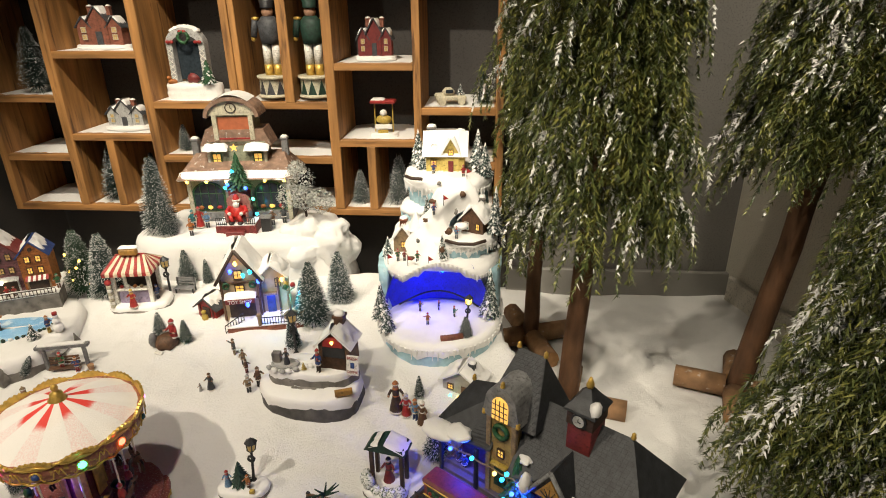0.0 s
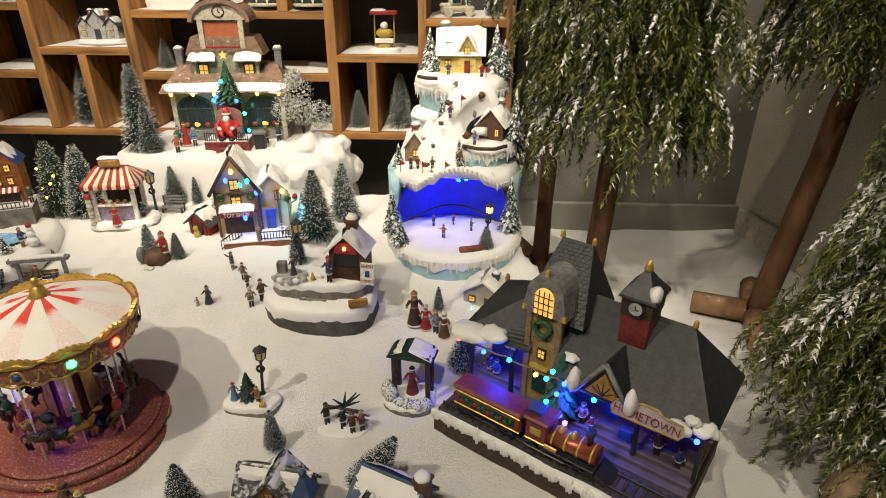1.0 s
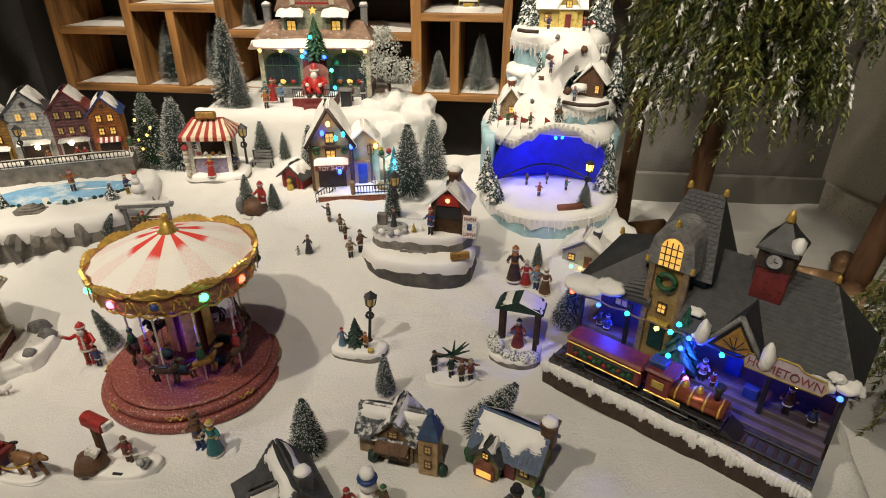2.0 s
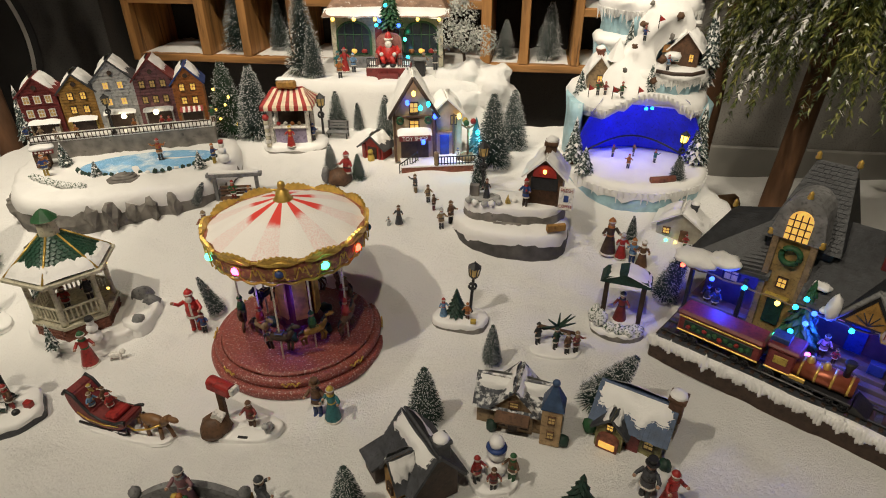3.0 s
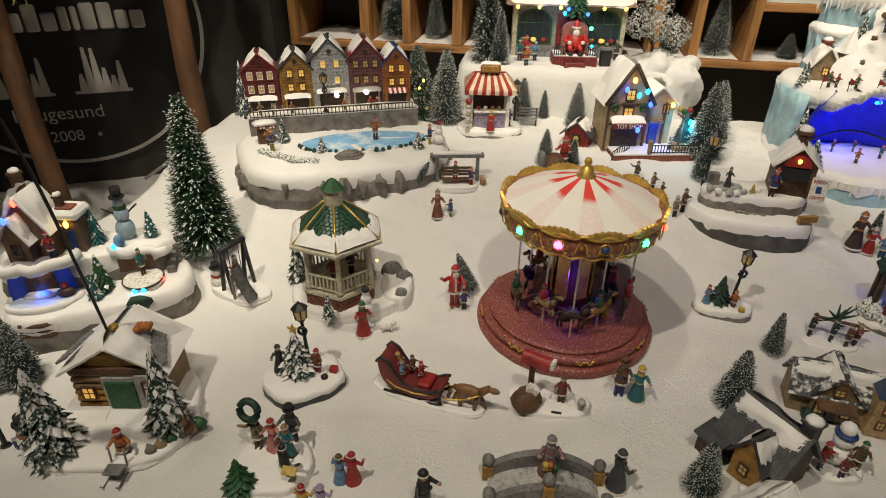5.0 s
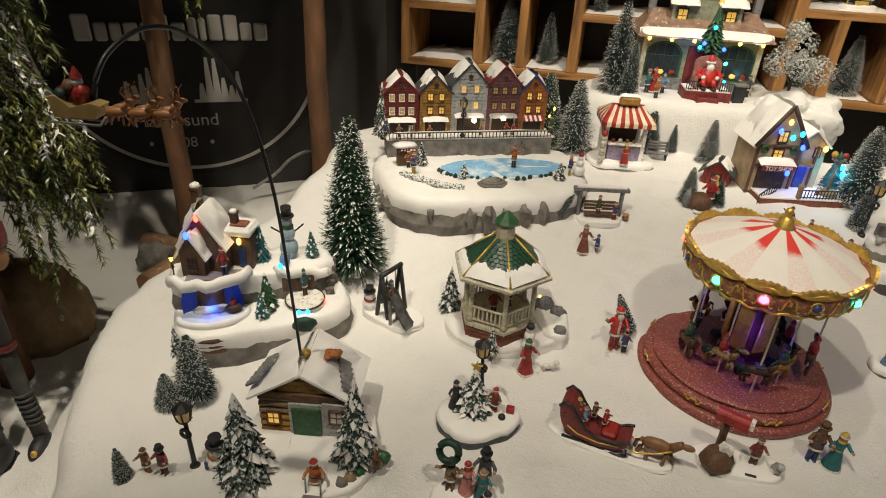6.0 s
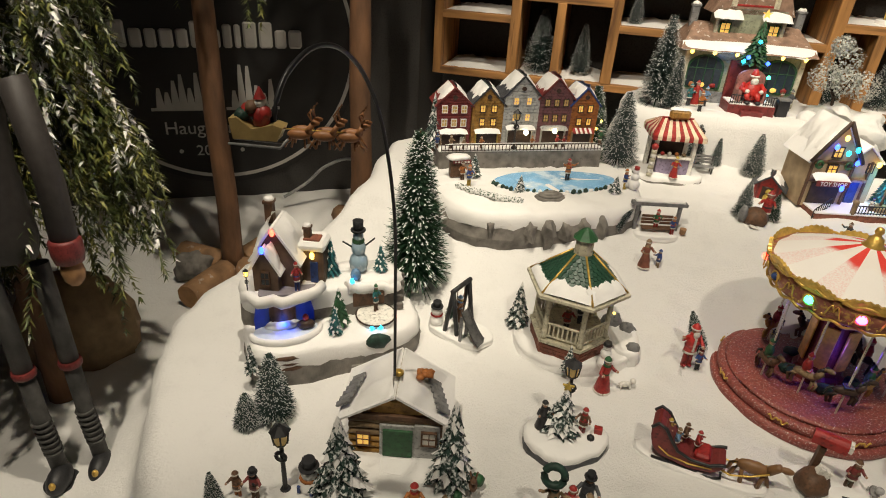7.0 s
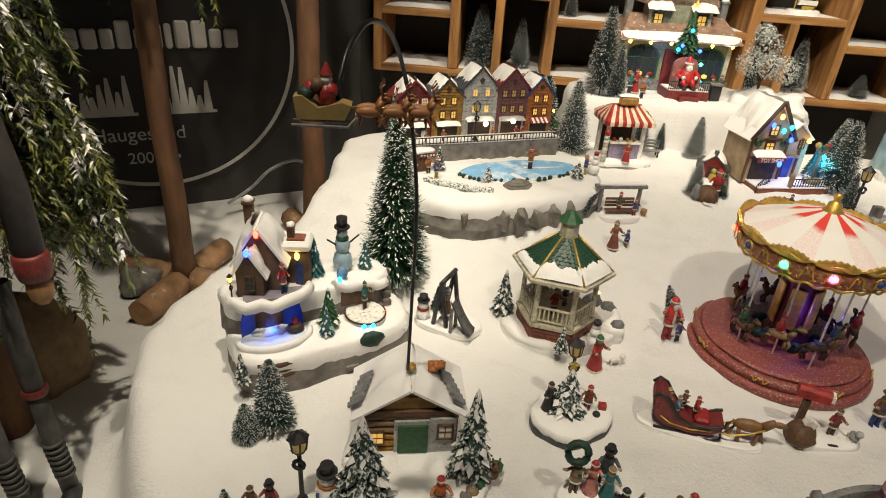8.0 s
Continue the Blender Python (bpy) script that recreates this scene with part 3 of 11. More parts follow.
def frond_mesh(seed, R, H, count, droop=1.0):
    """A curtain of hanging sprays: each a main strand with side strands, set all round with short scale leaves;
    where snow lies on a strand its leaves are thick and white."""
    rng = np.random.default_rng(seed)
    strands = []
    for i in range(max(40, count // 3)):
        h = rng.random() ** 1.25 * H
        rad = R * (1.0 - 0.78 * (h / H)) * (0.40 + 0.55 * rng.random())
        a = rng.random() * 2 * math.pi
        out = np.array([math.cos(a), math.sin(a), 0.0])
        side = np.array([-math.sin(a), math.cos(a), 0.0])
        L = (0.14 + 0.13 * rng.random()) * (0.75 + 0.4 * R / 0.3)
        p = out * rad + np.array([0, 0, h + 0.10])
        d = out * (0.50 + 0.35 * rng.random()) + side * rng.normal(0, 0.22) + np.array([0, 0, -0.35 - 0.4 * rng.random()])
        cold = noise.noise((math.cos(a) * 2.6 + seed, math.sin(a) * 2.6, h * 5)) + 0.25 * rng.normal()
        for k in range(5):
            q, dd = np.array(p), np.array(d)
            n = 14 if k == 0 else 9
            ln = L if k == 0 else L * (0.40 + 0.25 * rng.random())
            if k:
                f = 0.10 + 0.16 * k
                dd = dd + np.array([0, 0, -2.2 * f]) + side * (0.95 if k % 2 else -0.95) * (0.5 + 0.5 * rng.random()) + out * rng.normal(0.1, 0.25)
                q = p + (d / np.linalg.norm(d)) * L * f * 0.75 + np.array([0, 0, -0.45 * L * f * f])
            step = ln / n
            pts = [q]
            for s in range(n):
                dd = dd / np.linalg.norm(dd) + np.array([0, 0, -0.17 * droop]) + side * rng.normal(0, 0.10)
                dd /= np.linalg.norm(dd)
                pts.append(pts[-1] + dd * step)
            strands.append((np.array(pts), cold))
    P0 = np.concatenate([p[:-1] for p, c in strands])
    P1 = np.concatenate([p[1:] for p, c in strands])
    run = np.concatenate([np.linspace(0, 1, len(p) - 1) for p, c in strands])
    cold = np.concatenate([np.full(len(p) - 1, c) for p, c in strands])
    K = 6
    P0, P1, run, cold = (np.repeat(v, K, axis=0) for v in (P0, P1, run, cold))
    N = len(P0)
    D = P1 - P0
    D /= np.linalg.norm(D, axis=1)[:, None]
    ref = rng.normal(size=(N, 3))
    W = np.cross(D, ref)
    W /= np.linalg.norm(W, axis=1)[:, None]
    B = np.cross(D, W)
    O = P0 + (P1 - P0) * rng.random(N)[:, None]
    ln = (0.019 * (1 - 0.45 * run) + 0.004) * (0.6 + 0.7 * rng.random(N))
    white = ((cold > 0.25) & (run > 0.02) & (run < 0.60) & (rng.random(N) < 0.86)) | (rng.random(N) < 0.035)
    ln = np.where(white, ln * 0.72, ln)
    T = O + (D * 0.72 + W * (0.45 + 0.55 * rng.random(N))[:, None]) * ln[:, None]
    wide = np.where(white, 0.0036, 0.0024)[:, None]
    leaf = np.stack([O + B * wide, T, O - B * wide], axis=1)

    def cut(mask):
        v = leaf[mask].reshape(-1, 3)
        return v, np.arange(len(v)).reshape(-1, 3).tolist()

    V, F = cut(~white)
    S, SF = cut(white)
    return V, F, S, SF


def big_tree(at, R, H, crown_z, trunk_r, lean=(0, 0), count=1500, seed=1, logs=True, label=""):
    th = thing("artificial_tree", label or "tall artificial cedar tree with drooping snowy fronds", "tree", at, group="large artificial trees")
    bm = bmesh.new()
    pts, rad = [], []
    n = 14
    for i in range(n + 1):
        z = (crown_z + H * 0.9) * i / n
        pts.append((lean[0] * z + 0.006 * noise.noise((z * 5, seed, 0)), lean[1] * z + 0.006 * noise.noise((z * 5, 0, seed)), z - 0.02))
    tube(bm, pts, trunk_r, 14, r2=trunk_r * 0.55)
    for v in bm.verts:
        v.co.x += 0.003 * noise.noise(v.co * 40)
    part("trunk", bm, BARK, th, "brown wooden trunk")
    V, F, S, SF = frond_mesh(seed, R, H, count)
    off = Vector((lean[0] * crown_z, lean[1] * crown_z, crown_z))
    shift = lambda P: np.stack([P[:, 0] + off.x + lean[0] * P[:, 2], P[:, 1] + off.y + lean[1] * P[:, 2], P[:, 2] + off.z], axis=1).tolist()
    raw("crown", shift(V), F, FROND, th)["label"] = "drooping green fronds"
    raw("crown_snow", shift(S), SF, SNOW, th)["label"] = "clumps of artificial snow"
    if logs:
        for k in range(4):
            a = math.radians(25 + 90 * k + seed * 17)
            bm = bmesh.new()
            cyl(bm, (0, 0, 0), 0.036, 0.034, 0.15, 9, ry=90)
            for f in bm.faces:
                f.material_index = 1 if len(f.verts) > 4 else 0
            ob = part("log_foot", bm, [ROCKTAN, CUTWOOD], th, "sawn log foot")
            ob.matrix_local = pose(0.03 * math.cos(a), 0.03 * math.sin(a), 0.03, 0, 0, math.degrees(a))
    return th


big_tree((0.36, 1.60, FLOOR), 0.165, 1.40, 0.655, 0.032, (0.03, -0.03), 2300, 3, label="tall artificial cedar tree with thick drooping snowy fronds")
big_tree((0.27, 1.98, FLOOR), 0.14, 1.1, 0.85, 0.028, (0.02, 0.0), 450, 5, label="slim artificial cedar tree behind another tree")
big_tree((0.90, 1.70, FLOOR), 0.20, 1.2, 0.82, 0.036, (0.10, -0.03), 1900, 8, label="artificial cedar tree leaning on a log cross foot")
big_tree((1.08, 1.14, FLOOR), 0.34, 1.30, 0.20, 0.04, (0.03, 0.0), 3300, 11, label="dense artificial cedar tree with low hanging snowy fronds")
big_tree((-2.02, 1.22, FLOOR), 0.15, 0.9, 0.86, 0.030, (0.02, -0.02), 500, 14, label="artificial cedar tree in front of the round sign")
big_tree((-1.76, 1.52, FLOOR), 0.13, 0.7, 1.15, 0.034, (0.01, 0.0), 250, 17, label="artificial cedar tree beside the wall shelf")
big_tree((-2.09, 0.69, FLOOR), 0.18, 1.2, 0.44, 0.032, (0.0, 0.0), 1600, 21, logs=False, label="artificial cedar tree with snowy fronds behind nutcracker")

# ---------------------------------------------------------------- brush trees
BRUSH = {}


def brush_master(key, needles, seed, slim=1.0, n=4200, frost=1300):
    """A wire brush tree, one unit high: wire, bristles, frosted tips and a snowy foot."""
    rng = np.random.default_rng(seed)
    V, F, S, SF = [], [], [], []
    for i in range(n):
        h = 0.10 + 0.88 * (i + rng.random()) / n
        R = 0.255 * slim * (1 - (h - 0.10) / 0.92) ** 0.68 * (0.80 + 0.3 * rng.random()) + 0.012
        R *= 1 + 0.10 * math.sin(h * 46)
        a = rng.random() * 2 * math.pi
        d = np.array([math.cos(a), math.sin(a), 0.22 * rng.normal(0, 1) - 0.10])
        w = np.array([-math.sin(a), math.cos(a), 0]) * 0.0095
        o = np.array([0, 0, h])
        tip = o + d * R
        b = len(V)
        V += [o + d * R * 0.12 - w * 0.6, o + d * R * 0.12 + w * 0.6, tip + w * 0.30, tip - w * 0.30]
        F.append((b, b + 1, b + 2, b + 3))
        if rng.random() < frost / n:
            # a crust of flock along the bristle's outer end
            q, g, up = o + d * R * (0.84 + 0.1 * rng.random()), w * (0.40 + 0.35 * rng.random()), np.array([0, 0, 0.003])
            b = len(S)
            S += [q - g, q + g, tip + d * 0.004 + g * 0.7, tip + d * 0.004 - g * 0.7, (q + tip) / 2 + up]
            SF += [(b, b + 1, b + 4), (b + 1, b + 2, b + 4), (b + 2, b + 3, b + 4), (b + 3, b, b + 4)]
    th = thing("brush_tree", "", "tree", (0, 0, -50))
    bm = bmesh.new()
    cyl(bm, (0, 0, 0.0), 0.016, 0.006, 0.99, 6)
    part("wire_trunk", bm, BROWN, th)
    raw("bristles", [tuple(v) for v in V], F, needles, th)
    raw("frost", [tuple(v) for v in S], SF, FROST, th)
    bm = bmesh.new()
    lathe(bm, [(0.11, -0.02), (0.105, 0.02), (0.07, 0.045), (0.02, 0.05)], seg=14, wob=0.2)
    part("foot", bm, SNOW, th, "snowy foot")
    BRUSH[key] = th
    return th


brush_master("dark", NEEDLE, 1)
brush_master("green", NEEDLE_G, 2, 1.0, 5200, 1300)
brush_master("slim", NEEDLE, 3, 0.78)
brush_master("snowy", NEEDLE, 4, 1.0, 4200, 1900)
USED = set()


def brush(key, x, y, h, z=None, label="dark green brush tree with frosted tips in snow", lean=0.0, leany=0.0, wide=1.0, group="brush trees"):
    z = ground_z(x, y) if z is None else z
    m = Matrix.Translation((x, y, z)) @ Euler((radians(leany), radians(lean), (x * 37 + y * 91) % 6.28)).to_matrix().to_4x4() if not (lean or leany) else Matrix.Translation((x, y, z)) @ Euler((radians(leany), radians(lean), 0)).to_matrix().to_4x4()
    m = m @ Matrix.Diagonal((h * wide, h * wide, h, 1))
    if key in USED:
        ob = copy_thing(BRUSH[key], m)
        ob.matrix_basis = m
    else:
        ob = BRUSH[key]
        ob.matrix_basis = m
        USED.add(key)
    return tagged(ob, label, "tree", group)


def brush_row(rows):
    for key, x, y, h, *more in rows:
        brush(key, x, y, h, **(more[0] if more else {}))


# the stretch of village in front
brush_row([
    ("slim", -0.317, 0.892, 0.085), ("dark", -0.411, 0.745, 0.11), ("snowy", -0.150, 0.815, 0.125, dict(lean=28, label="frosted brush tree leaning over small resin house")),
    ("dark", -0.486, 0.571, 0.09), ("slim", 0.002, 1.095, 0.13, dict(lean=14, label="blue-green brush tree leaning against station porch")),
    ("green", -1.411, 0.958, 0.325, dict(label="tall green brush tree with frosted bristles", wide=0.78)),
    ("dark", -1.516, 0.568, 0.122), ("dark", -1.545, 0.539, 0.062, dict(wide=1.3, label="small round brush bush in snow")), ("slim", -1.511, 0.40, 0.06),
    ("slim", -0.852, 0.948, 0.085, dict(lean=-20, label="blue-green brush tree leaning beside carousel")),
    ("dark", -0.363, 1.471, 0.185), ("snowy", -0.318, 1.60, 0.16), ("slim", -0.385, 1.36, 0.10),
    ("green", -1.112, 1.610, 0.205, dict(label="brush tree hung with small yellow lights")), ("snowy", -1.030, 1.60, 0.20),
    ("dark", -0.823, 1.683, 0.115), ("slim", -0.763, 1.690, 0.082), ("snowy", -0.672, 1.652, 0.118),
    ("green", -0.676, 1.365, 0.065), ("snowy", -0.742, 1.365, 0.085), ("slim", -1.03, 1.22, 0.07, dict(lean=30, label="small frosted tree lying beside bench")),
    ("dark", -0.945, 1.80, 0.25, dict(z=0.262, wide=0.85, label="tall dark brush tree with snowy tips")), ("slim", -0.905, 1.76, 0.15, dict(z=0.262)),
    ("dark", 0.060, 1.385, 0.105), ("slim", -0.045, 1.245, 0.06),
])
# on the shelf
brush_row([
    ("dark", -1.335, 2.20, 0.22, dict(z=0.236)), ("slim", -1.19, 2.22, 0.18, dict(z=0.236)), ("dark", -1.55, 2.20, 0.23, dict(z=0.645)),
    ("snowy", -1.03, 2.20, 0.10, dict(z=0.43)), ("snowy", -0.372, 2.20, 0.13, dict(z=0.236)), ("snowy", -0.225, 2.20, 0.19, dict(z=0.236, wide=0.9)),
    ("dark", 0.0, 2.20, 0.08, dict(z=0.236, wide=1.6, label="round frosted brush bush on shelf")), ("green", 0.085, 2.20, 0.11, dict(z=0.606)),
])


def tiny_lights(points, r=0.0035):
    """Small bulbs: (material, place) pairs, each a thing of its own."""
    for m, at in points:
        bm = bmesh.new()
        ball(bm, (0, 0, 0), (r, r, r * 1.3), sub=2)
        single("light_bulb", bm, m, "tiny glowing coloured bulb", "light", at, group="coloured bulbs")

# ---------------------------------------------------------------- carousel


def canopy_material():
    """Red stripes on white cloth, strewn with fine snow that thickens away from the top."""
    m = bpy.data.materials.new("striped_canopy")
    m.use_nodes = True
    nt = m.node_tree
    b = nt.nodes["Principled BSDF"]

    def math_node(op, a, v=None, w=None):
        q = nt.nodes.new("ShaderNodeMath")
        q.operation = op
        for i, x in enumerate((a, v, w)):
            if x is None:
                continue
            if isinstance(x, (int, float)):
                q.inputs[i].default_value = x
            else:
                nt.links.new(x, q.inputs[i])
        return q.outputs[0]

    def ranged(v, a, b_, lo, hi):
        q = nt.nodes.new("ShaderNodeMapRange")
        q.interpolation_type = "SMOOTHSTEP"
        for i, x in zip((1, 2, 3, 4), (a, b_, lo, hi)):
            q.inputs[i].default_value = x
        nt.links.new(v, q.inputs[0])
        return q.outputs[0]

    tex = nt.nodes.new("ShaderNodeTexCoord")
    sep = nt.nodes.new("ShaderNodeSeparateXYZ")
    nt.links.new(tex.outputs["Object"], sep.inputs[0])
    ang = math_node("ARCTAN2", sep.outputs[1], sep.outputs[0])
    wave = math_node("COSINE", math_node("MULTIPLY_ADD", ang, 8.0, 8 * radians(84)))
    stripe = ranged(wave, 0.16, 0.34, 0.0, 1.0)
    rad = math_node("SQRT", math_node("ADD", math_node("POWER", sep.outputs[0], 2.0), math_node("POWER", sep.outputs[1], 2.0)))
    n1, n2 = nt.nodes.new("ShaderNodeTexNoise"), nt.nodes.new("ShaderNodeTexNoise")
    n1.inputs["Scale"].default_value, n1.inputs["Detail"].default_value = 11, 7
    n2.inputs["Scale"].default_value, n2.inputs["Detail"].default_value = 420, 4
    for q in (n1, n2):
        nt.links.new(tex.outputs["Object"], q.inputs["Vector"])
    cover = ranged(math_node("MULTIPLY_ADD", n1.outputs["Fac"], 0.12, rad), 0.104, 0.124, 0.0, 0.88)
    grain = ranged(n2.outputs["Fac"], 0.35, 0.65, -0.14, 0.14)
    cover = math_node("MAXIMUM", math_node("MINIMUM", math_node("ADD", cover, math_node("MULTIPLY", grain, cover)), 0.95), 0.0)
    base = nt.nodes.new("ShaderNodeMix")
    base.data_type = "RGBA"
    nt.links.new(stripe, base.inputs[0])
    base.inputs[6].default_value, base.inputs[7].default_value = (0.80, 0.75, 0.70, 1), (0.70, 0.050, 0.036, 1)
    snow = nt.nodes.new("ShaderNodeMix")
    snow.data_type = "RGBA"
    nt.links.new(cover, snow.inputs[0])
    nt.links.new(base.outputs[2], snow.inputs[6])
    snow.inputs[7].default_value = (0.82, 0.79, 0.76, 1)
    nt.links.new(snow.outputs[2], b.inputs["Base Color"])
    b.inputs["Roughness"].default_value = 0.7
    bp = nt.nodes.new("ShaderNodeBump")
    bp.inputs["Strength"].default_value, bp.inputs["Distance"].default_value = 0.5, 0.002
    nt.links.new(n2.outputs["Fac"], bp.inputs["Height"])
    nt.links.new(bp.outputs["Normal"], b.inputs["Normal"])
    return m


def dusted_deck():
    return mat("dusted_rose_deck", (0.25, 0.058, 0.045), 0.5, scale=210, var=0.35, bump=0.45, fine=620, second=(0.52, 0.38, 0.35), amount=0.37)


def build_carousel():
    th = thing("carousel", "toy carousel with snowy red striped roof and rose deck", "carousel", (-0.668, 0.912, 0.002))
    zb = -0.004
    for name, r, z0, z1 in (("base_step", 0.158, 0, 0.018), ("base_step", 0.149, 0.018, 0.034), ("deck", 0.137, 0.034, 0.041)):
        bm = bmesh.new()
        lathe(bm, [(r - 0.002, z0 + zb), (r, z0 + zb + 0.003), (r + 0.001, z1 + zb - 0.006), (r - 0.001, z1 + zb - 0.002), (r - 0.005, z1 + zb)], (-0.006, 0, 0), seg=72)
        part(name, bm, dusted_deck(), th)
    for k in range(8):
        a = 2 * math.pi * k / 8 + 0.25
        bm = bmesh.new()
        for s in (-1, 1):
            pts = [(-0.006 + 0.1515 * math.cos(a + s * t * 0.10), 0.1515 * math.sin(a + s * t * 0.10), 0.024 + 0.004 * math.sin(t * 9)) for t in [i / 8 for i in range(9)]]
            tube(bm, pts, 0.0015, 5)
        part("scroll", bm, GOLD, th, "gold scroll ornament")
    bm = bmesh.new()
    lathe(bm, [(0.040, 0.036), (0.040, 0.05), (0.034, 0.055), (0.030, 0.12), (0.030, 0.19), (0.044, 0.21)], seg=12, smooth=False)
    part("column", bm, MAROON, th)
    for k in range(6):
        a = 2 * math.pi * k / 6
        bm = bmesh.new()
        box(bm, (0.034 * math.cos(a), 0.034 * math.sin(a), 0.11), (0.004, 0.024, 0.08), rz=math.degrees(a), bevel=0.001)
        part("mirror_panel", bm, GOLD, th)
    n = 96
    # roof: twenty-four gores that swell a little, red ones dusted over towards the edge
    zc, rc, ze, re = 0.292, 0.010, 0.244, 0.130
    bm = bmesh.new()
    cr = 18
    rings = []
    for j in range(cr + 1):
        t = j / cr
        r = rc + (re - rc) * t
        rings.append([bm.verts.new((r * math.cos(2 * math.pi * i / n), r * math.sin(2 * math.pi * i / n), zc + (ze - zc) * t ** 0.92 + 0.004 * math.sin(math.pi * t)
                                    + t * (0.0012 * abs(math.sin(math.pi * i / 6)) + 0.0022 * noise.noise((r * 45 * math.cos(2 * math.pi * i / n), r * 45 * math.sin(2 * math.pi * i / n), 4))))) for i in range(n)])
    for j in range(cr):
        for i in range(n):
            bm.faces.new((rings[j][i], rings[j][(i + 1) % n], rings[j + 1][(i + 1) % n], rings[j + 1][i])).smooth = True
    part("roof", bm, canopy_material(), th, "white and red striped roof dusted with snow")
    bm = bmesh.new()
    lathe(bm, [(0.127, 0.247), (0.132, 0.246), (0.131, 0.226), (0.124, 0.209), (0.117, 0.204), (0.112, 0.207), (0.115, 0.235)], seg=72)
    part("rounding_board", bm, mat("carousel_rose_gold", (0.36, 0.13, 0.085), 0.45, 0.2, scale=90, var=0.4, bump=0.4, second=(0.5, 0.32, 0.08), amount=0.42), th, "rose and gold rim board")
    for z0, r0 in ((0.246, 0.1335), (0.2055, 0.1235)):
        bm = bmesh.new()
        pts = [((r0 + 0.0012 * math.sin(24 * a)) * math.cos(a), (r0 + 0.0012 * math.sin(24 * a)) * math.sin(a), z0 + 0.0028 * math.sin(24 * a + 1)) for a in [2 * math.pi * i / 144 for i in range(145)]]
        tube(bm, pts, 0.0024, 6)
        part("rim_trim", bm, GOLD, th, "wavy gold moulding")
    for k in range(24):
        a0 = 2 * math.pi * k / 24
        bm = bmesh.new()
        for sg in (-1, 1):
            tube(bm, [(0.1335 * math.cos(a0 + sg * u * 0.10), 0.1335 * math.sin(a0 + sg * u * 0.10), 0.226 + 0.010 * math.sin(u * 5.5)) for u in [q / 8 for q in range(9)]], 0.0013, 5)
        part("scroll", bm, GOLD, th, "gold scroll ornament")
    jewels = [LED_P, BLUE, LED_G, LED_R, TEAL, LED_P, BLUE, LED_Y, TEAL, LED_R, BLUE, LED_G]
    for k in range(12):
        a = 2 * math.pi * (k + 0.5) / 12 - 1.83 - 2 * math.pi * 0.5 / 12
        bm = bmesh.new()
        w, h = 0.030, 0.011
        # a crest of small beads on a curved shell
        prof = [(-w, -0.002)] + [(-w + 2 * w * u, h * (0.25 + 0.75 * math.sin(math.pi * u) ** 0.7) + 0.0016 * math.sin(u * 40)) for u in [q / 20 for q in range(21)]] + [(w, -0.002), (w * 0.5, -0.006), (-w * 0.5, -0.006)]
        m = Matrix.Rotation(a + math.pi / 2, 4, "Z") @ Matrix.Translation((0, -0.1325, 0.247)) @ Matrix.Rotation(radians(10), 4, "X")
        prism(bm, prof, -0.0025, 0.0025, m)
        for v in bm.verts:
            ang = math.atan2(v.co.y, v.co.x) - a
            v.co.xy *= 0.5 + 0.5 * math.cos(math.atan2(math.sin(ang), math.cos(ang)))
        part("crest", bm, GOLD, th, "scalloped gold crest")
        bm = bmesh.new()
        m = Matrix.Rotation(a, 4, "Z")
        o = m @ Vector((0.1315, 0, 0.228))
        ball(bm, o, (0.0075, 0.0075, 0.0065), sub=2)
        jw = part("jewel", bm, jewels[k], th)
        bm = bmesh.new()
        pts = [m @ Vector((0.1330, 0.0095 * math.cos(t), 0.228 + 0.0085 * math.sin(t))) for t in [2 * math.pi * i / 14 for i in range(15)]]
        tube(bm, pts, 0.0013, 5)
        part("jewel_ring", bm, GOLD, th)
    bm = bmesh.new()
    lathe(bm, [(0.016, 0.284), (0.0165, 0.290), (0.012, 0.294), (0.0105, 0.303), (0.006, 0.306), (0.0045, 0.309), (0.0066, 0.313), (0.0050, 0.319), (0.0015, 0.321)], seg=18)
    part("finial", bm, GOLD, th, "gold bell finial")
    cols = [DKBROWN, TAN, BROWN, OCHRE, IRON, BROWN, TAN, DKBROWN, OCHRE, BROWN]
    saddles = [RED, GREEN, BLUE, RED, YELLOW, GREEN, RED, BLUE, GREEN, RED]
    for k in range(10):
        a = 2 * math.pi * k / 10 + 0.35
        rr = 0.100 if k % 2 else 0.078
        zz = 0.052 + 0.016 * ((k * 7) % 5) / 5
        m = Matrix.Rotation(a, 4, "Z") @ Matrix.Translation((rr, 0, zz)) @ Matrix.Rotation(math.pi / 2, 4, "Z")
        pole = bmesh.new()
        p = m @ Vector((0, 0, 0))
        cyl(pole, (p.x, p.y, 0.036), 0.0017, 0.0017, 0.172, 8)
        pl = part("pole", pole, mat("pale_brass", (0.62, 0.58, 0.46), 0.3, 0.6), th, "pale twisted pole")
        bm = bmesh.new()
        ball(bm, (0, 0, 0.020), (0.020, 0.0075, 0.0085), 0)
        tube(bm, [(0.014, 0, 0.022), (0.021, 0, 0.032), (0.024, 0, 0.042)], 0.006, 8, 0, 0.0042)
        ball(bm, (0.029, 0, 0.043), (0.009, 0.0038, 0.0045), 0)
        for lx, s in ((0.013, 0.014), (0.010, 0.006), (-0.013, -0.008), (-0.016, -0.016)):
            tube(bm, [(lx, 0.004 * (1 if s > 0 else -1), 0.016), (lx + s * 0.5, 0, 0.006), (lx + s * 0.3, 0, -0.006)], 0.0026, 6)
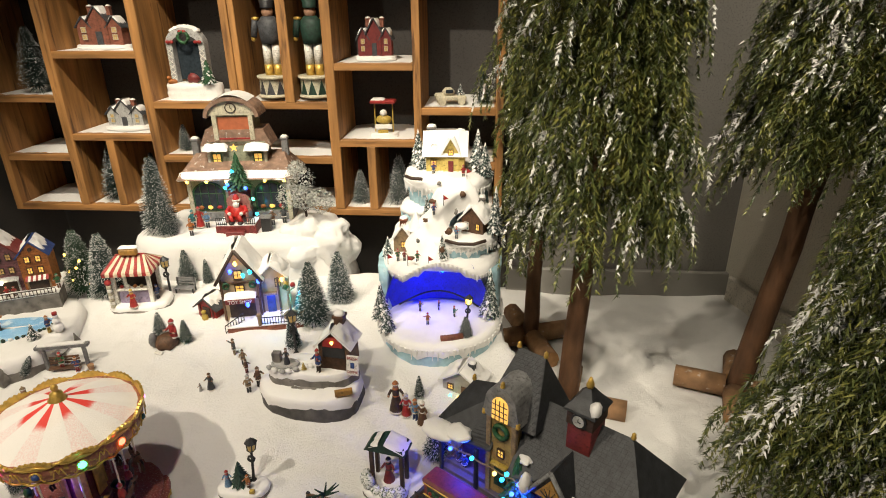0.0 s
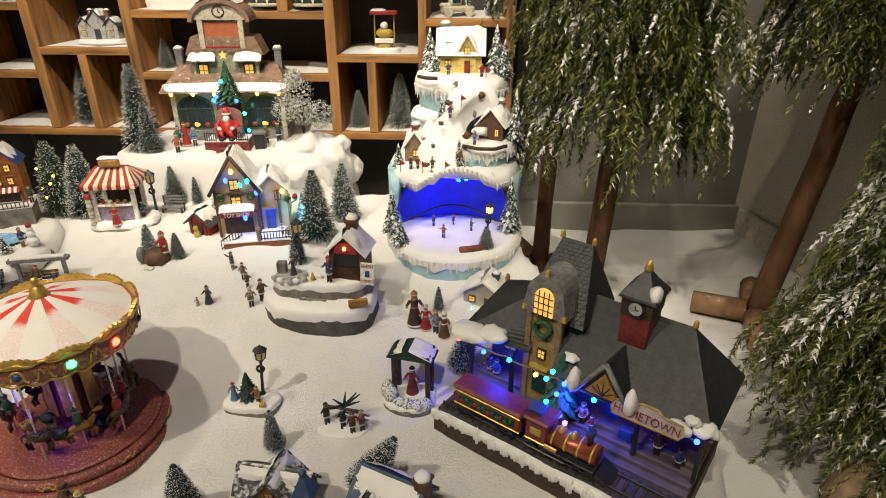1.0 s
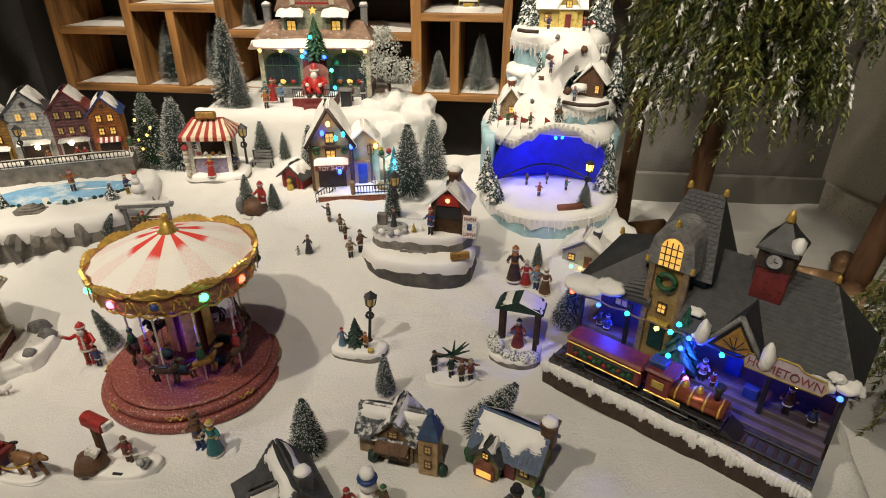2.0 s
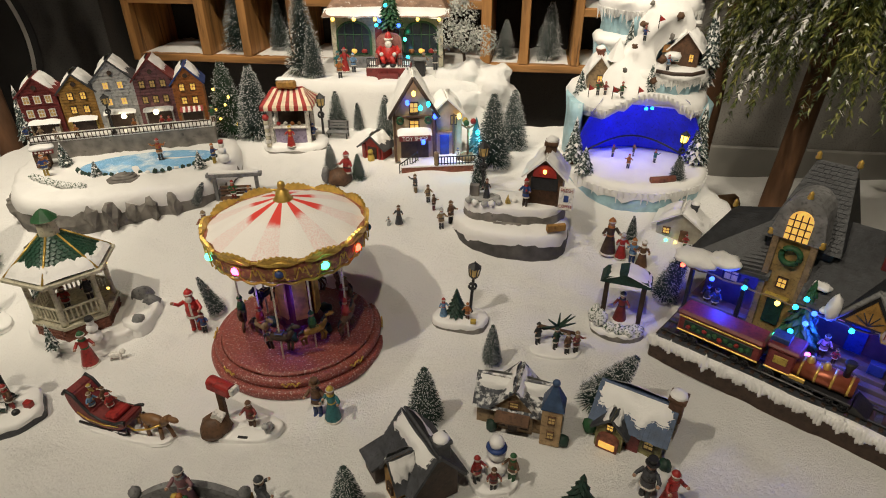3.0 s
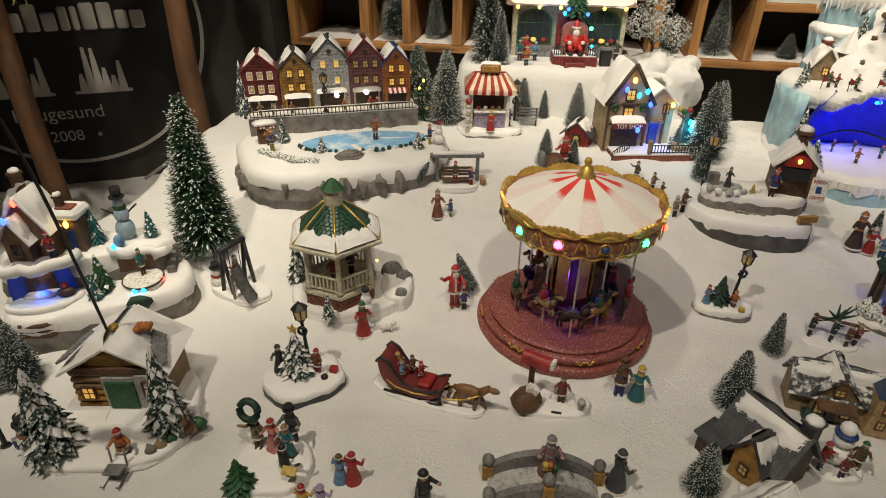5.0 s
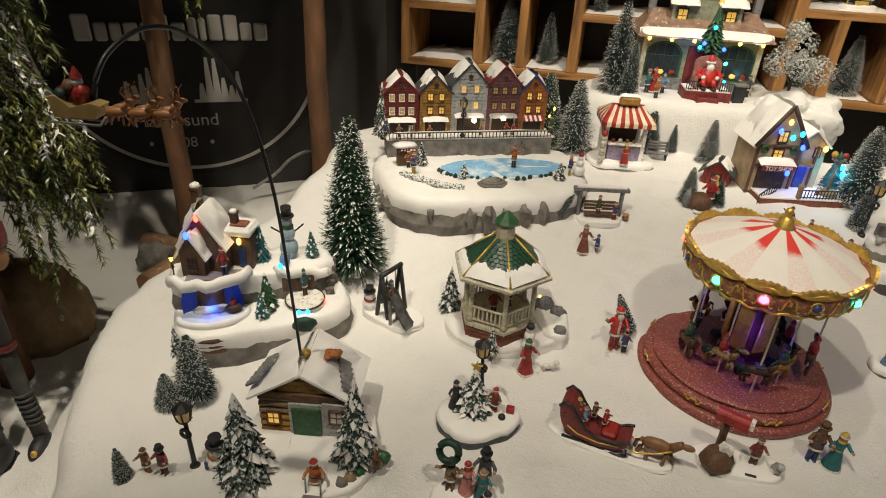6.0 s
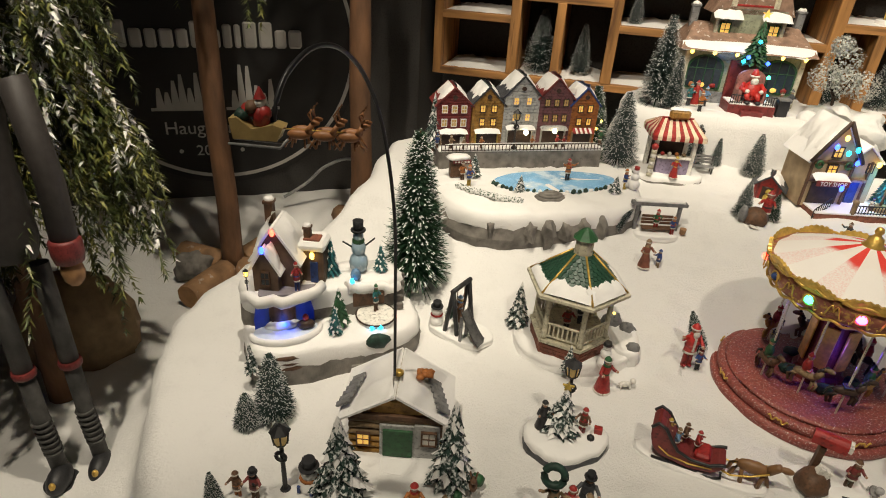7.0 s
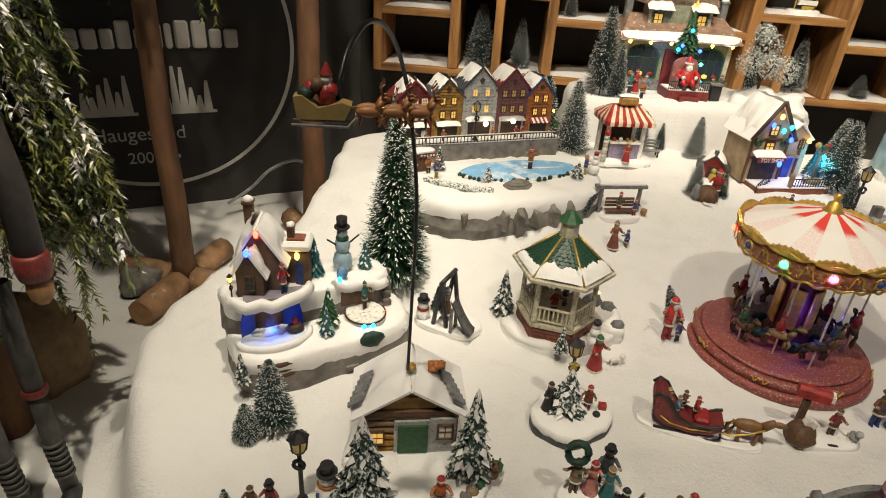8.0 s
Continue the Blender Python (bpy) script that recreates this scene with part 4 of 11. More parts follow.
        tube(bm, [(-0.019, 0, 0.024), (-0.027, 0, 0.020), (-0.029, 0, 0.008)], 0.0028, 6, 2, 0.001)
        box(bm, (0, 0, 0.028), (0.014, 0.013, 0.004), mi=1, bevel=0.001)
        for q in range(4):
            ball(bm, (0.016 + q * 0.003, 0, 0.034 + q * 0.004), (0.004, 0.0025, 0.004), 2, 1)
        if k % 3 != 1:
            lathe(bm, [(0.007, 0.028), (0.0075, 0.038), (0.004, 0.048)], (-0.002, 0, 0), 10, 1)
            ball(bm, (-0.002, 0, 0.052), 0.0048, 3)
            cyl(bm, (-0.002, 0, 0.055), 0.0055, 0.001, 0.007, 8, mi=1)
        bmesh.ops.transform(bm, matrix=m, verts=bm.verts)
        part("horse", bm, [cols[k], saddles[k], IRON, SKIN], th, "small painted carousel horse")
    for k in range(5):
        a = 2 * math.pi * k / 5 + 0.9
        bm = bmesh.new()
        ball(bm, (0.052 * math.cos(a), 0.052 * math.sin(a), 0.046), (0.014, 0.010, 0.010), 0, 2, rough=0.5)
        part("garland", bm, DKGREEN, th)
    glow("carousel_lamp", (-0.664, 0.852, 0.110), 0.06, (0.10, 0.05, 1.0))
    glow("carousel_lamp", (-0.742, 0.905, 0.150), 0.03, (0.25, 0.10, 1.0))


build_carousel()

# ---------------------------------------------------------------- houses


def window(parent, at, w, h, pane, frame_mat, m=None, cross=True):
    """A framed window on a face that looks to -y, part of the thing; the panes sit inside the frame."""
    m = m or Matrix()
    bm = bmesh.new()
    x, y, z = at
    e = max(0.0012, w * 0.12)
    for cx, cz, sx, sz in ((x - w / 2, z, e, h + e), (x + w / 2, z, e, h + e), (x, z - h / 2, w, e), (x, z + h / 2, w, e)):
        box(bm, (cx, y - 0.0005, cz), (sx, 0.004, sz))
    if cross:
        box(bm, (x, y - 0.0002, z), (e * 0.5, 0.0032, h))
        box(bm, (x, y - 0.0002, z), (w, 0.003, e * 0.5))
    bmesh.ops.transform(bm, matrix=m, verts=bm.verts)
    win = part("window", bm, frame_mat, parent)
    bm = bmesh.new()
    box(bm, (x, y + 0.0004, z), (w, 0.0022, h))
    bmesh.ops.transform(bm, matrix=m, verts=bm.verts)
    part("pane", bm, pane, win)
    return win


def gable(parent, w, d, h, rh, wall_mat, roof_mat, m=None, over=0.006, snow=0.7, k=0, th=0.005, clap=0, name="wall", roof_th=0.004, snow_mat=None):
    """A body with its gable to the front, roof slabs and snow on them."""
    m = m or Matrix()
    bm = bmesh.new()
    prism(bm, [(-w / 2, 0), (w / 2, 0), (w / 2, h), (0, h + rh), (-w / 2, h)], 0, d)
    boards = []
    for i in range(clap):
        z = (i + 0.5) * (h + rh) / clap
        half = w / 2 if z <= h else w / 2 * (1 - (z - h) / rh)
        if half > 0.004:
            boards.append((half * 2 - 0.001, z))
    bmesh.ops.transform(bm, matrix=m, verts=bm.verts)
    body = part(name, bm, wall_mat, parent)
    for wide, z in boards:
        slot(body, "weatherboard", (0, -0.0004, z), (wide, 0.0016, (h + rh) / clap * 0.62), wall_mat, m, bevel=0)
    L = math.hypot(w / 2, rh) * (1 + over * 2 / w)
    for s in (-1, 1):
        ax = Vector((s * w / 2, 0, -rh)).normalized()
        nn = Vector((s * rh, 0, w / 2)).normalized()
        bm = bmesh.new()
        p0 = Vector((0, -over, h + rh))
        a = [p0, p0 + Vector((0, d + 2 * over, 0)), p0 + Vector((0, d + 2 * over, 0)) + ax * L, p0 + ax * L]
        lo = [bm.verts.new(v + nn * 0.0004) for v in a]
        hi = [bm.verts.new(v + nn * roof_th) for v in a]
        bm.faces.new(lo[::-1]), bm.faces.new(hi)
        for i in range(4):
            bm.faces.new((lo[i], lo[(i + 1) % 4], hi[(i + 1) % 4], hi[i]))
        bmesh.ops.transform(bm, matrix=m, verts=bm.verts)
        rf = part("roof", bm, roof_mat, parent)
        if snow > 0:
            bm = bmesh.new()
            snow_patch(bm, p0 + nn * roof_th, Vector((0, d + 2 * over, 0)), ax * L, nn, th, snow, 0.5, k + s * 3.3, 20, 8)
            bmesh.ops.transform(bm, matrix=m, verts=bm.verts)
            part("roof_snow", bm, snow_mat or SNOW, rf, "thick white snow")
    return body


def slot(parent, name, c, s, material, m=None, label="", rz=0, ry=0, rx=0, bevel=0.0008):
    bm = bmesh.new()
    box(bm, c, s, rx, ry, rz, bevel=bevel)
    if m:
        bmesh.ops.transform(bm, matrix=m, verts=bm.verts)
    return part(name, bm, material, parent, label)


def railing(parent, a, b, h, material, n=10, name="railing", r=0.0011):
    a, b = Vector(a), Vector(b)
    bm = bmesh.new()
    up = Vector((0, 0, h))
    tube(bm, [a + up, b + up], r * 1.3, 5)
    tube(bm, [a + up * 0.15, b + up * 0.15], r, 5)
    for i in range(n + 1):
        p = a + (b - a) * i / n
        tube(bm, [p, p + up], r, 5)
    return part(name, bm, material, parent)


def chimney(parent, at, s, h, material, m=None):
    bm = bmesh.new()
    box(bm, (at[0], at[1], at[2] + h / 2), (s, s, h), bevel=0.0006)
    box(bm, (at[0], at[1], at[2] + h), (s * 1.25, s * 1.25, s * 0.3), bevel=0.0006)
    if m:
        bmesh.ops.transform(bm, matrix=m, verts=bm.verts)
    c = part("chimney", bm, material, parent)
    bm = bmesh.new()
    ball(bm, (at[0], at[1], at[2] + h + s * 0.2), (s * 0.62, s * 0.62, s * 0.35), 0, 2, rough=0.3)
    if m:
        bmesh.ops.transform(bm, matrix=m, verts=bm.verts)
    part("chimney_snow", bm, SNOW, c)


FIG_N = [0]


def figure_bm(bm, at, h, rz, coat, legs, hat, dress=False, arms=(0.4, 0.4), tall_hat=False, beard=False):
    """A little painted figurine, drawn into bm; material slots are numbers."""
    m = Matrix.Translation(at) @ Matrix.Rotation(radians(rz), 4, "Z")
    b2 = bmesh.new()
    if dress:
        lathe(b2, [(0.20 * h, 0.0), (0.19 * h, 0.06 * h), (0.12 * h, 0.40 * h), (0.085 * h, 0.52 * h), (0.11 * h, 0.68 * h), (0.05 * h, 0.78 * h)], seg=12, mi=coat, wob=0.08)
    else:
        for s in (-1, 1):
            tube(b2, [(s * 0.055 * h, 0, 0.0), (s * 0.055 * h, 0, 0.22 * h), (s * 0.045 * h, 0, 0.40 * h)], 0.048 * h, 7, legs)
            ball(b2, (s * 0.06 * h, -0.03 * h, 0.025 * h), (0.045 * h, 0.075 * h, 0.03 * h), legs, 1)
        lathe(b2, [(0.135 * h, 0.33 * h), (0.125 * h, 0.45 * h), (0.115 * h, 0.58 * h), (0.125 * h, 0.68 * h), (0.055 * h, 0.78 * h)], seg=12, mi=coat, sy=0.8, wob=0.06)
    for s, lift in zip((-1, 1), arms):
        tube(b2, [(s * 0.11 * h, 0, 0.70 * h), (s * (0.17 + 0.06 * lift) * h, -0.05 * h, (0.52 + 0.16 * lift) * h), (s * (0.12 + 0.20 * lift) * h, -0.15 * h, (0.46 + 0.36 * lift) * h)], 0.042 * h, 6, coat, 0.034 * h)
        ball(b2, (s * (0.12 + 0.20 * lift) * h, -0.165 * h, (0.46 + 0.37 * lift) * h), 0.036 * h, 3, 1)
    ball(b2, (0, -0.01 * h, 0.845 * h), (0.078 * h, 0.08 * h, 0.088 * h), 3, 2)
    for s, lift in zip((-1, 1), arms):
        ball(b2, (s * (0.12 + 0.20 * lift) * h, -0.148 * h, (0.46 + 0.35 * lift) * h), (0.044 * h, 0.030 * h, 0.040 * h), 4, 1)
    if dress:
        lathe(b2, [(0.205 * h, 0.0), (0.212 * h, 0.025 * h), (0.190 * h, 0.055 * h)], seg=12, mi=4, wob=0.08)
        lathe(b2, [(0.094 * h, 0.50 * h), (0.096 * h, 0.52 * h), (0.094 * h, 0.54 * h)], seg=12, mi=2)
        ball(b2, (0, 0.03 * h, 0.83 * h), (0.088 * h, 0.075 * h, 0.095 * h), 1, 1)
    else:
        lathe(b2, [(0.138 * h, 0.325 * h), (0.146 * h, 0.345 * h), (0.132 * h, 0.375 * h)], seg=12, mi=4, sy=0.8, wob=0.08)
        lathe(b2, [(0.124 * h, 0.49 * h), (0.127 * h, 0.51 * h), (0.122 * h, 0.53 * h)], seg=12, mi=1, sy=0.82)
        ball(b2, (0.05 * h, -0.10 * h, 0.60 * h), (0.05 * h, 0.03 * h, 0.05 * h), 2, 1, rough=0.3)
    lathe(b2, [(0.094 * h, 0.872 * h), (0.101 * h, 0.888 * h), (0.092 * h, 0.905 * h)], seg=10, mi=4 if not tall_hat else hat)
    if beard:
        ball(b2, (0, -0.075 * h, 0.775 * h), (0.070 * h, 0.045 * h, 0.080 * h), 4, 2, rough=0.2)
        box(b2, (0, -0.105 * h, 0.55 * h), (0.045 * h, 0.02 * h, 0.30 * h), mi=4)
        lathe(b2, [(0.132 * h, 0.475 * h), (0.136 * h, 0.50 * h), (0.130 * h, 0.525 * h)], seg=12, mi=1, sy=0.82)
    lathe(b2, [(0.085 * h, 0.72 * h), (0.09 * h, 0.755 * h), (0.06 * h, 0.785 * h)], seg=10, mi=hat)
    if tall_hat:
        cyl(b2, (0, 0, 0.895 * h), 0.12 * h, 0.12 * h, 0.012 * h, 12, mi=hat)
        cyl(b2, (0, 0, 0.90 * h), 0.075 * h, 0.08 * h, 0.11 * h, 12, mi=hat)
    else:
        lathe(b2, [(0.092 * h, 0.865 * h), (0.09 * h, 0.90 * h), (0.06 * h, 0.955 * h), (0.015 * h, 0.985 * h)], seg=12, mi=hat)
        ball(b2, (0, 0, 0.985 * h), 0.024 * h, hat, 1)
    bmesh.ops.transform(b2, matrix=m, verts=b2.verts)
    me = bpy.data.meshes.new("tmp")
    b2.to_mesh(me)
    b2.free()
    bm.from_mesh(me)
    bpy.data.meshes.remove(me)


def figurine(x, y, h, rz, coat, legs, hat, label, z=None, parent=None, **more):
    """One small painted doll as a single mesh: on the snow, or part of a set piece."""
    bm = bmesh.new()
    figure_bm(bm, (0, 0, 0), h, rz, 0, 1, 2, **more)
    mats = [coat, legs, hat, SKIN, TRIM]
    if parent:
        ob = part("figurine", bm, mats, parent, label)
        ob.location = (x, y, z or 0)
        return ob
    z = ground_z(x, y) - 0.001 if z is None else z
    return single("figurine", bm, mats, label, "figurine", (x, y, z), 0, "village figurines")


def mound(parent, poly, z0, z1, k=0, rock=True, name="base", edge=STONE, top=SNOW, bulge=0.35):
    """A set piece's foot: rocky flank and a soft snowy top, over a closed outline in x and y."""
    n = len(poly)
    cx, cy = sum(p[0] for p in poly) / n, sum(p[1] for p in poly) / n
    bm = bmesh.new()
    rings = []
    for j, (s, z) in enumerate(((1.0, z0), (1.02, z0 + (z1 - z0) * 0.35), (0.985, z0 + (z1 - z0) * 0.72))):
        ring = []
        for i, (x, y) in enumerate(poly):
            w = s * (1 + 0.035 * noise.noise((x * 45 + k, y * 45, j * 2.3)))
            ring.append(bm.verts.new((cx + (x - cx) * w, cy + (y - cy) * w, z + 0.12 * (z1 - z0) * noise.noise((x * 70, y * 70 + k, j)) * (j > 0))))
        rings.append(ring)
    for lo, hi in zip(rings, rings[1:]):
        for i in range(n):
            bm.faces.new((lo[i], lo[(i + 1) % n], hi[(i + 1) % n], hi[i]))
    bm.faces.new(rings[0][::-1])
    part(name, bm, edge if rock else top, parent, "rough stone-like foot" if rock else "")
    bm = bmesh.new()
    rings = []
    for s, q in ((1.0, 0.62), (1.012, 0.78), (0.985, 0.93), (0.93, 1.0), (0.6, 1.02), (0.25, 1.03)):
        ring = []
        for i, (x, y) in enumerate(poly):
            drip = (0.24 * noise.noise((x * 75 + k, y * 75, 5)) - 0.05) * (z1 - z0) if q < 0.8 else 0.06 * (z1 - z0) * noise.noise((x * 60 + k, y * 60, q * 9))
            px, py = cx + (x - cx) * s, cy + (y - cy) * s
            ring.append(bm.verts.new((px, py, z0 + (z1 - z0) * q + drip + (0.0035 * noise.noise((px * 55, py * 55, k)) if q > 0.9 else 0))))
        rings.append(ring)
    for lo, hi in zip(rings, rings[1:]):
        for i in range(n):
            bm.faces.new((lo[i], lo[(i + 1) % n], hi[(i + 1) % n], hi[i])).smooth = True
    bm.faces.new(rings[-1])
    return part("snow_top", bm, top, parent, "glittering snowy top")


def outline(rx, ry, n=36, k=0, wob=0.12, power=2.0, cx=0.0, cy=0.0, rz=0.0):
    """A rounded uneven outline: an ellipse that grows squarer with power."""
    out = []
    for i in range(n):
        a = 2 * math.pi * i / n
        c, s = math.cos(a), math.sin(a)
        r = (abs(c) ** power + abs(s) ** power) ** (-1 / power) * (1 + wob * noise.noise((c * 1.6 + k, s * 1.6, k * 0.7)))
        x, y = r * c * rx, r * s * ry
        ca, sa = math.cos(radians(rz)), math.sin(radians(rz))
        out.append((cx + x * ca - y * sa, cy + x * sa + y * ca))
    return out


def resin_tree(parent, at, h, r, tiers=7, k=0, snow=True, green=None, name="fir_tree"):
    """A moulded fir: overlapping drooping clumps in many tiers, some of them capped with snow."""
    bm = bmesh.new()
    x, y, z = at
    cyl(bm, (x, y, z - 0.002), r * 0.22, r * 0.10, h * 0.9, 8, mi=1)
    rows = tiers + 4
    for t in range(rows):
        f = t / rows
        z0 = z + h * (0.10 + 0.84 * f)
        R = r * (1.02 - f * 0.90)
        n = max(5, int(11 * (1 - 0.45 * f)))
        for i in range(n):
            a = 2 * math.pi * (i + 0.5 * (t % 2)) / n + k + 0.25 * noise.noise((i * 1.7, t, k))
            rr = R * (1 + 0.25 * noise.noise((i * 1.3, t * 1.9, k)))
            da, dz = math.pi / n * 0.95, h * 0.02 * noise.noise((i, t * 2.3, k + 5))

            def at_(q, ang, up):
                return bm.verts.new((x + rr * q * math.cos(a + ang), y + rr * q * math.sin(a + ang), z0 + dz + h * up))

            inner, left, right, tip, mid, low = at_(0.10, 0, 0.09), at_(0.74, -da, 0.0), at_(0.74, da, 0.0), at_(1.06, 0, -0.045), at_(0.66, 0, 0.040), at_(0.45, 0, -0.03)
            cap = 2 if snow and noise.noise((i * 2.1, t * 1.7, k)) > 0.16 else 0
            for vs, mi in (((inner, left, mid), 0), ((inner, mid, right), 0), ((left, tip, mid), cap), ((right, mid, tip), cap), ((left, low, tip), 0), ((right, tip, low), 0)):
                bm.faces.new(vs).material_index = mi
    cyl(bm, (x, y, z + h * 0.90), r * 0.14, r * 0.01, h * 0.10, 6, mi=2 if snow else 0)
    return part(name, bm, [green or (FIR if snow else DKGREEN), BROWN, SNOW], parent)


def lamp_post(parent, at, h, lean=0.0, lit=False):
    bm = bmesh.new()
    x, y, z = at
    cyl(bm, (0, 0, 0), h * 0.075, h * 0.05, h * 0.06, 10)
    cyl(bm, (0, 0, h * 0.05), h * 0.028, h * 0.022, h * 0.68, 8)
    cyl(bm, (0, 0, h * 0.70), h * 0.045, h * 0.085, h * 0.05, 6)
    cyl(bm, (0, 0, h * 0.90), h * 0.115, h * 0.03, h * 0.07, 6)
    cyl(bm, (0, 0, h * 0.965), h * 0.03, h * 0.008, h * 0.035, 6)
    for k in range(6):
        a = 2 * math.pi * k / 6
        tube(bm, [(h * 0.075 * math.cos(a), h * 0.075 * math.sin(a), h * 0.75), (h * 0.095 * math.cos(a), h * 0.095 * math.sin(a), h * 0.905)], h * 0.010, 5)
    pts = [(0.055 * h * math.cos(t), -0.03 * h, h * 0.56 + 0.055 * h * math.sin(t)) for t in [2 * math.pi * i / 12 for i in range(13)]]
    tube(bm, pts, h * 0.022, 6)
    m = Matrix.Translation(at) @ Euler((0, radians(lean), 0)).to_matrix().to_4x4()
    bmesh.ops.transform(bm, matrix=m, verts=bm.verts)
    lp = part("lamp_post", bm, IRON, parent, "black lamp post with wreath")
    bm = bmesh.new()
    cyl(bm, (0, 0, h * 0.75), h * 0.07, h * 0.085, h * 0.15, 6)
    bmesh.ops.transform(bm, matrix=m, verts=bm.verts)
    part("lantern_glass", bm, LED_Y if lit else DIMPANE, lp)

# ---------------------------------------------------------------- skating pond with a row of houses


def build_pond():
    th = thing("pond_village", "skating pond set piece with five gabled houses behind", "village piece", (-1.175, 1.306, 0.0), 26)
    poly = outline(0.252, 0.185, 64, 3, 0.05, 2.8, cx=-0.045, cy=0.022)
    mound(th, poly, 0.07, 0.165, 2, True)
    # row of rocks along the front edge
    for i in range(17):
        a = radians(188 + i * 9.5)
        x, y = -0.045 + 0.243 * math.cos(a), 0.022 + 0.180 * math.sin(a)
        bm = bmesh.new()
        ball(bm, (x, y, 0.118), (0.022 + 0.006 * (i % 3), 0.016, 0.024 + 0.006 * ((i * 7) % 3)), 0, 2, rz=math.degrees(a), rough=0.55)
        for f in bm.faces:
            f.smooth = False
        part("rock", bm, STONE, th)
    bm = bmesh.new()
    lathe(bm, [(1.0, 0.1655), (1.0, 0.1705)], (0, 0, 0), 56, sx=0.150, sy=0.064, wob=0.05)
    part("ice", bm, RINK, th, "pale blue ice")
    for i in range(30):
        a = radians(175 + i * 6.0)
        bm = bmesh.new()
        ball(bm, (0.153 * math.cos(a), 0.067 * math.sin(a), 0.170), (0.006, 0.004, 0.005 + 0.002 * (i % 2)), 0, 1, rough=0.5)
        part("pond_hedge", bm, SNOW if i % 4 == 0 else DKGREEN, th)
    bm = bmesh.new()
    for r, z in ((0.036, 0.168), (0.028, 0.173), (0.020, 0.177), (0.010, 0.180)):
        lathe(bm, [(r, z - 0.004), (r, z + 0.002), (r * 0.8, z + 0.003)], (-0.045, -0.088, 0), 20, wob=0.1, sy=0.6)
    part("stone_steps", bm, STONE, th)
    for i in range(14):
        t = i / 13
        bm = bmesh.new()
        ball(bm, (-0.24 + 0.115 * t, -0.02 - 0.090 * t - 0.012 * math.sin(t * 3), 0.171), (0.010, 0.007, 0.008), 0, 2, rough=0.5)
        part("snowy_hedge", bm, mat("snowy_leaves", (0.05, 0.09, 0.05), 0.7, scale=150, var=0.4, bump=0.4, second=(0.75, 0.75, 0.73), amount=0.55), th)
    # terrace wall under the houses
    slot(th, "terrace", (-0.055, 0.135, 0.185), (0.42, 0.075, 0.05), STONE)
    slot(th, "terrace_snow", (-0.055, 0.135, 0.2125), (0.424, 0.078, 0.006), SNOW, bevel=0.002)
    railing(th, (-0.26, 0.096, 0.212), (0.15, 0.096, 0.212), 0.016, DKBROWN, 46, "fence")
    bm = bmesh.new()
    snow_patch(bm, (-0.262, 0.094, 0.2285), (0.415, 0, 0), (0, 0.006, 0), (0, 0, 1), 0.004, 1, 0.1, 4, 40, 3)
    part("fence_snow", bm, SNOW, th)
    cols = [(MAROON, WHITE, 3), (OCHRE, YELLOW, 2), (LTGREY, YELLOW, 2), (mat("plum_paint", (0.17, 0.07, 0.075), 0.6), OCHRE, 3), (ORANGE, YELLOW, 2)]
    xs, ws, hs = [-0.226, -0.142, -0.058, 0.030, 0.108], [0.084, 0.078, 0.090, 0.086, 0.072], [0.102, 0.104, 0.124, 0.120, 0.104]
    for k, ((wm, pm, nw), x, w, h) in enumerate(zip(cols, xs, ws, hs)):
        m = Matrix.Translation((x, 0.135, 0.210))
        rr = MAROON if k in (0, 3) else DKGREY if k in (1, 2) else BLUE
        gable(th, w, 0.075, h, 0.040 + 0.006 * (k in (2, 3)), wm, rr, m, 0.004, 0.85, k * 2.1, 0.007, clap=20, name="house_wall")
        for r in range(2):
            for c in range(nw):
                wx = (c - (nw - 1) / 2) * w * (0.28 if nw == 3 else 0.36)
                window(th, (wx, -0.0020, h * (0.92 if r else 0.60)), 0.0125, 0.017, DIMPANE if k in (0, 3) else WARMPANE, WHITE if k == 0 else DKBROWN if k != 2 else LTGREY, m)
        bm = bmesh.new()
        cyl(bm, (0, -0.002, h + 0.020), 0.0055, 0.0055, 0.003, 14, rx=90)
        bmesh.ops.transform(bm, matrix=m, verts=bm.verts)
        part("gable_clock" if k == 2 else "gable_vent", bm, DKBROWN, th)
        # shop front at street level
        slot(th, "shop_opening", (0, -0.0015, h * 0.19), (w * 0.72, 0.004, h * 0.32), DKBROWN, m)
        for s in (-1, 1):
            slot(th, "shop_post", (s * w * 0.36, -0.004, h * 0.19), (0.004, 0.005, h * 0.36), (YELLOW if k == 1 else LTGREY if k in (2, 3) else TAN), m)
        if k == 4:
            bm = bmesh.new()
            for i in range(9):
                box(bm, ((i - 4) * w * 0.085, -0.010, h * 0.40), (w * 0.085, 0.018, 0.002), rx=32, mi=i % 2)
            bmesh.ops.transform(bm, matrix=m, verts=bm.verts)
            part("awning", bm, [RED, WHITE], th, "red and white striped awning")
        else:
            bm = bmesh.new()
            snow_patch(bm, (-w * 0.42, -0.001, h * 0.42), (w * 0.84, 0, 0), (0, -0.017, -0.006), (0, -0.3, 1), 0.005, 1, 0.2, k, 12, 5)
            bmesh.ops.transform(bm, matrix=m, verts=bm.verts)
            part("canopy_snow", bm, SNOW if k != 3 else LTGREY, th)
        if k == 0:
            slot(th, "door", (w * 0.28, -0.003, h * 0.14), (0.012, 0.003, 0.024), WHITE, m)
    fz = 0.2155
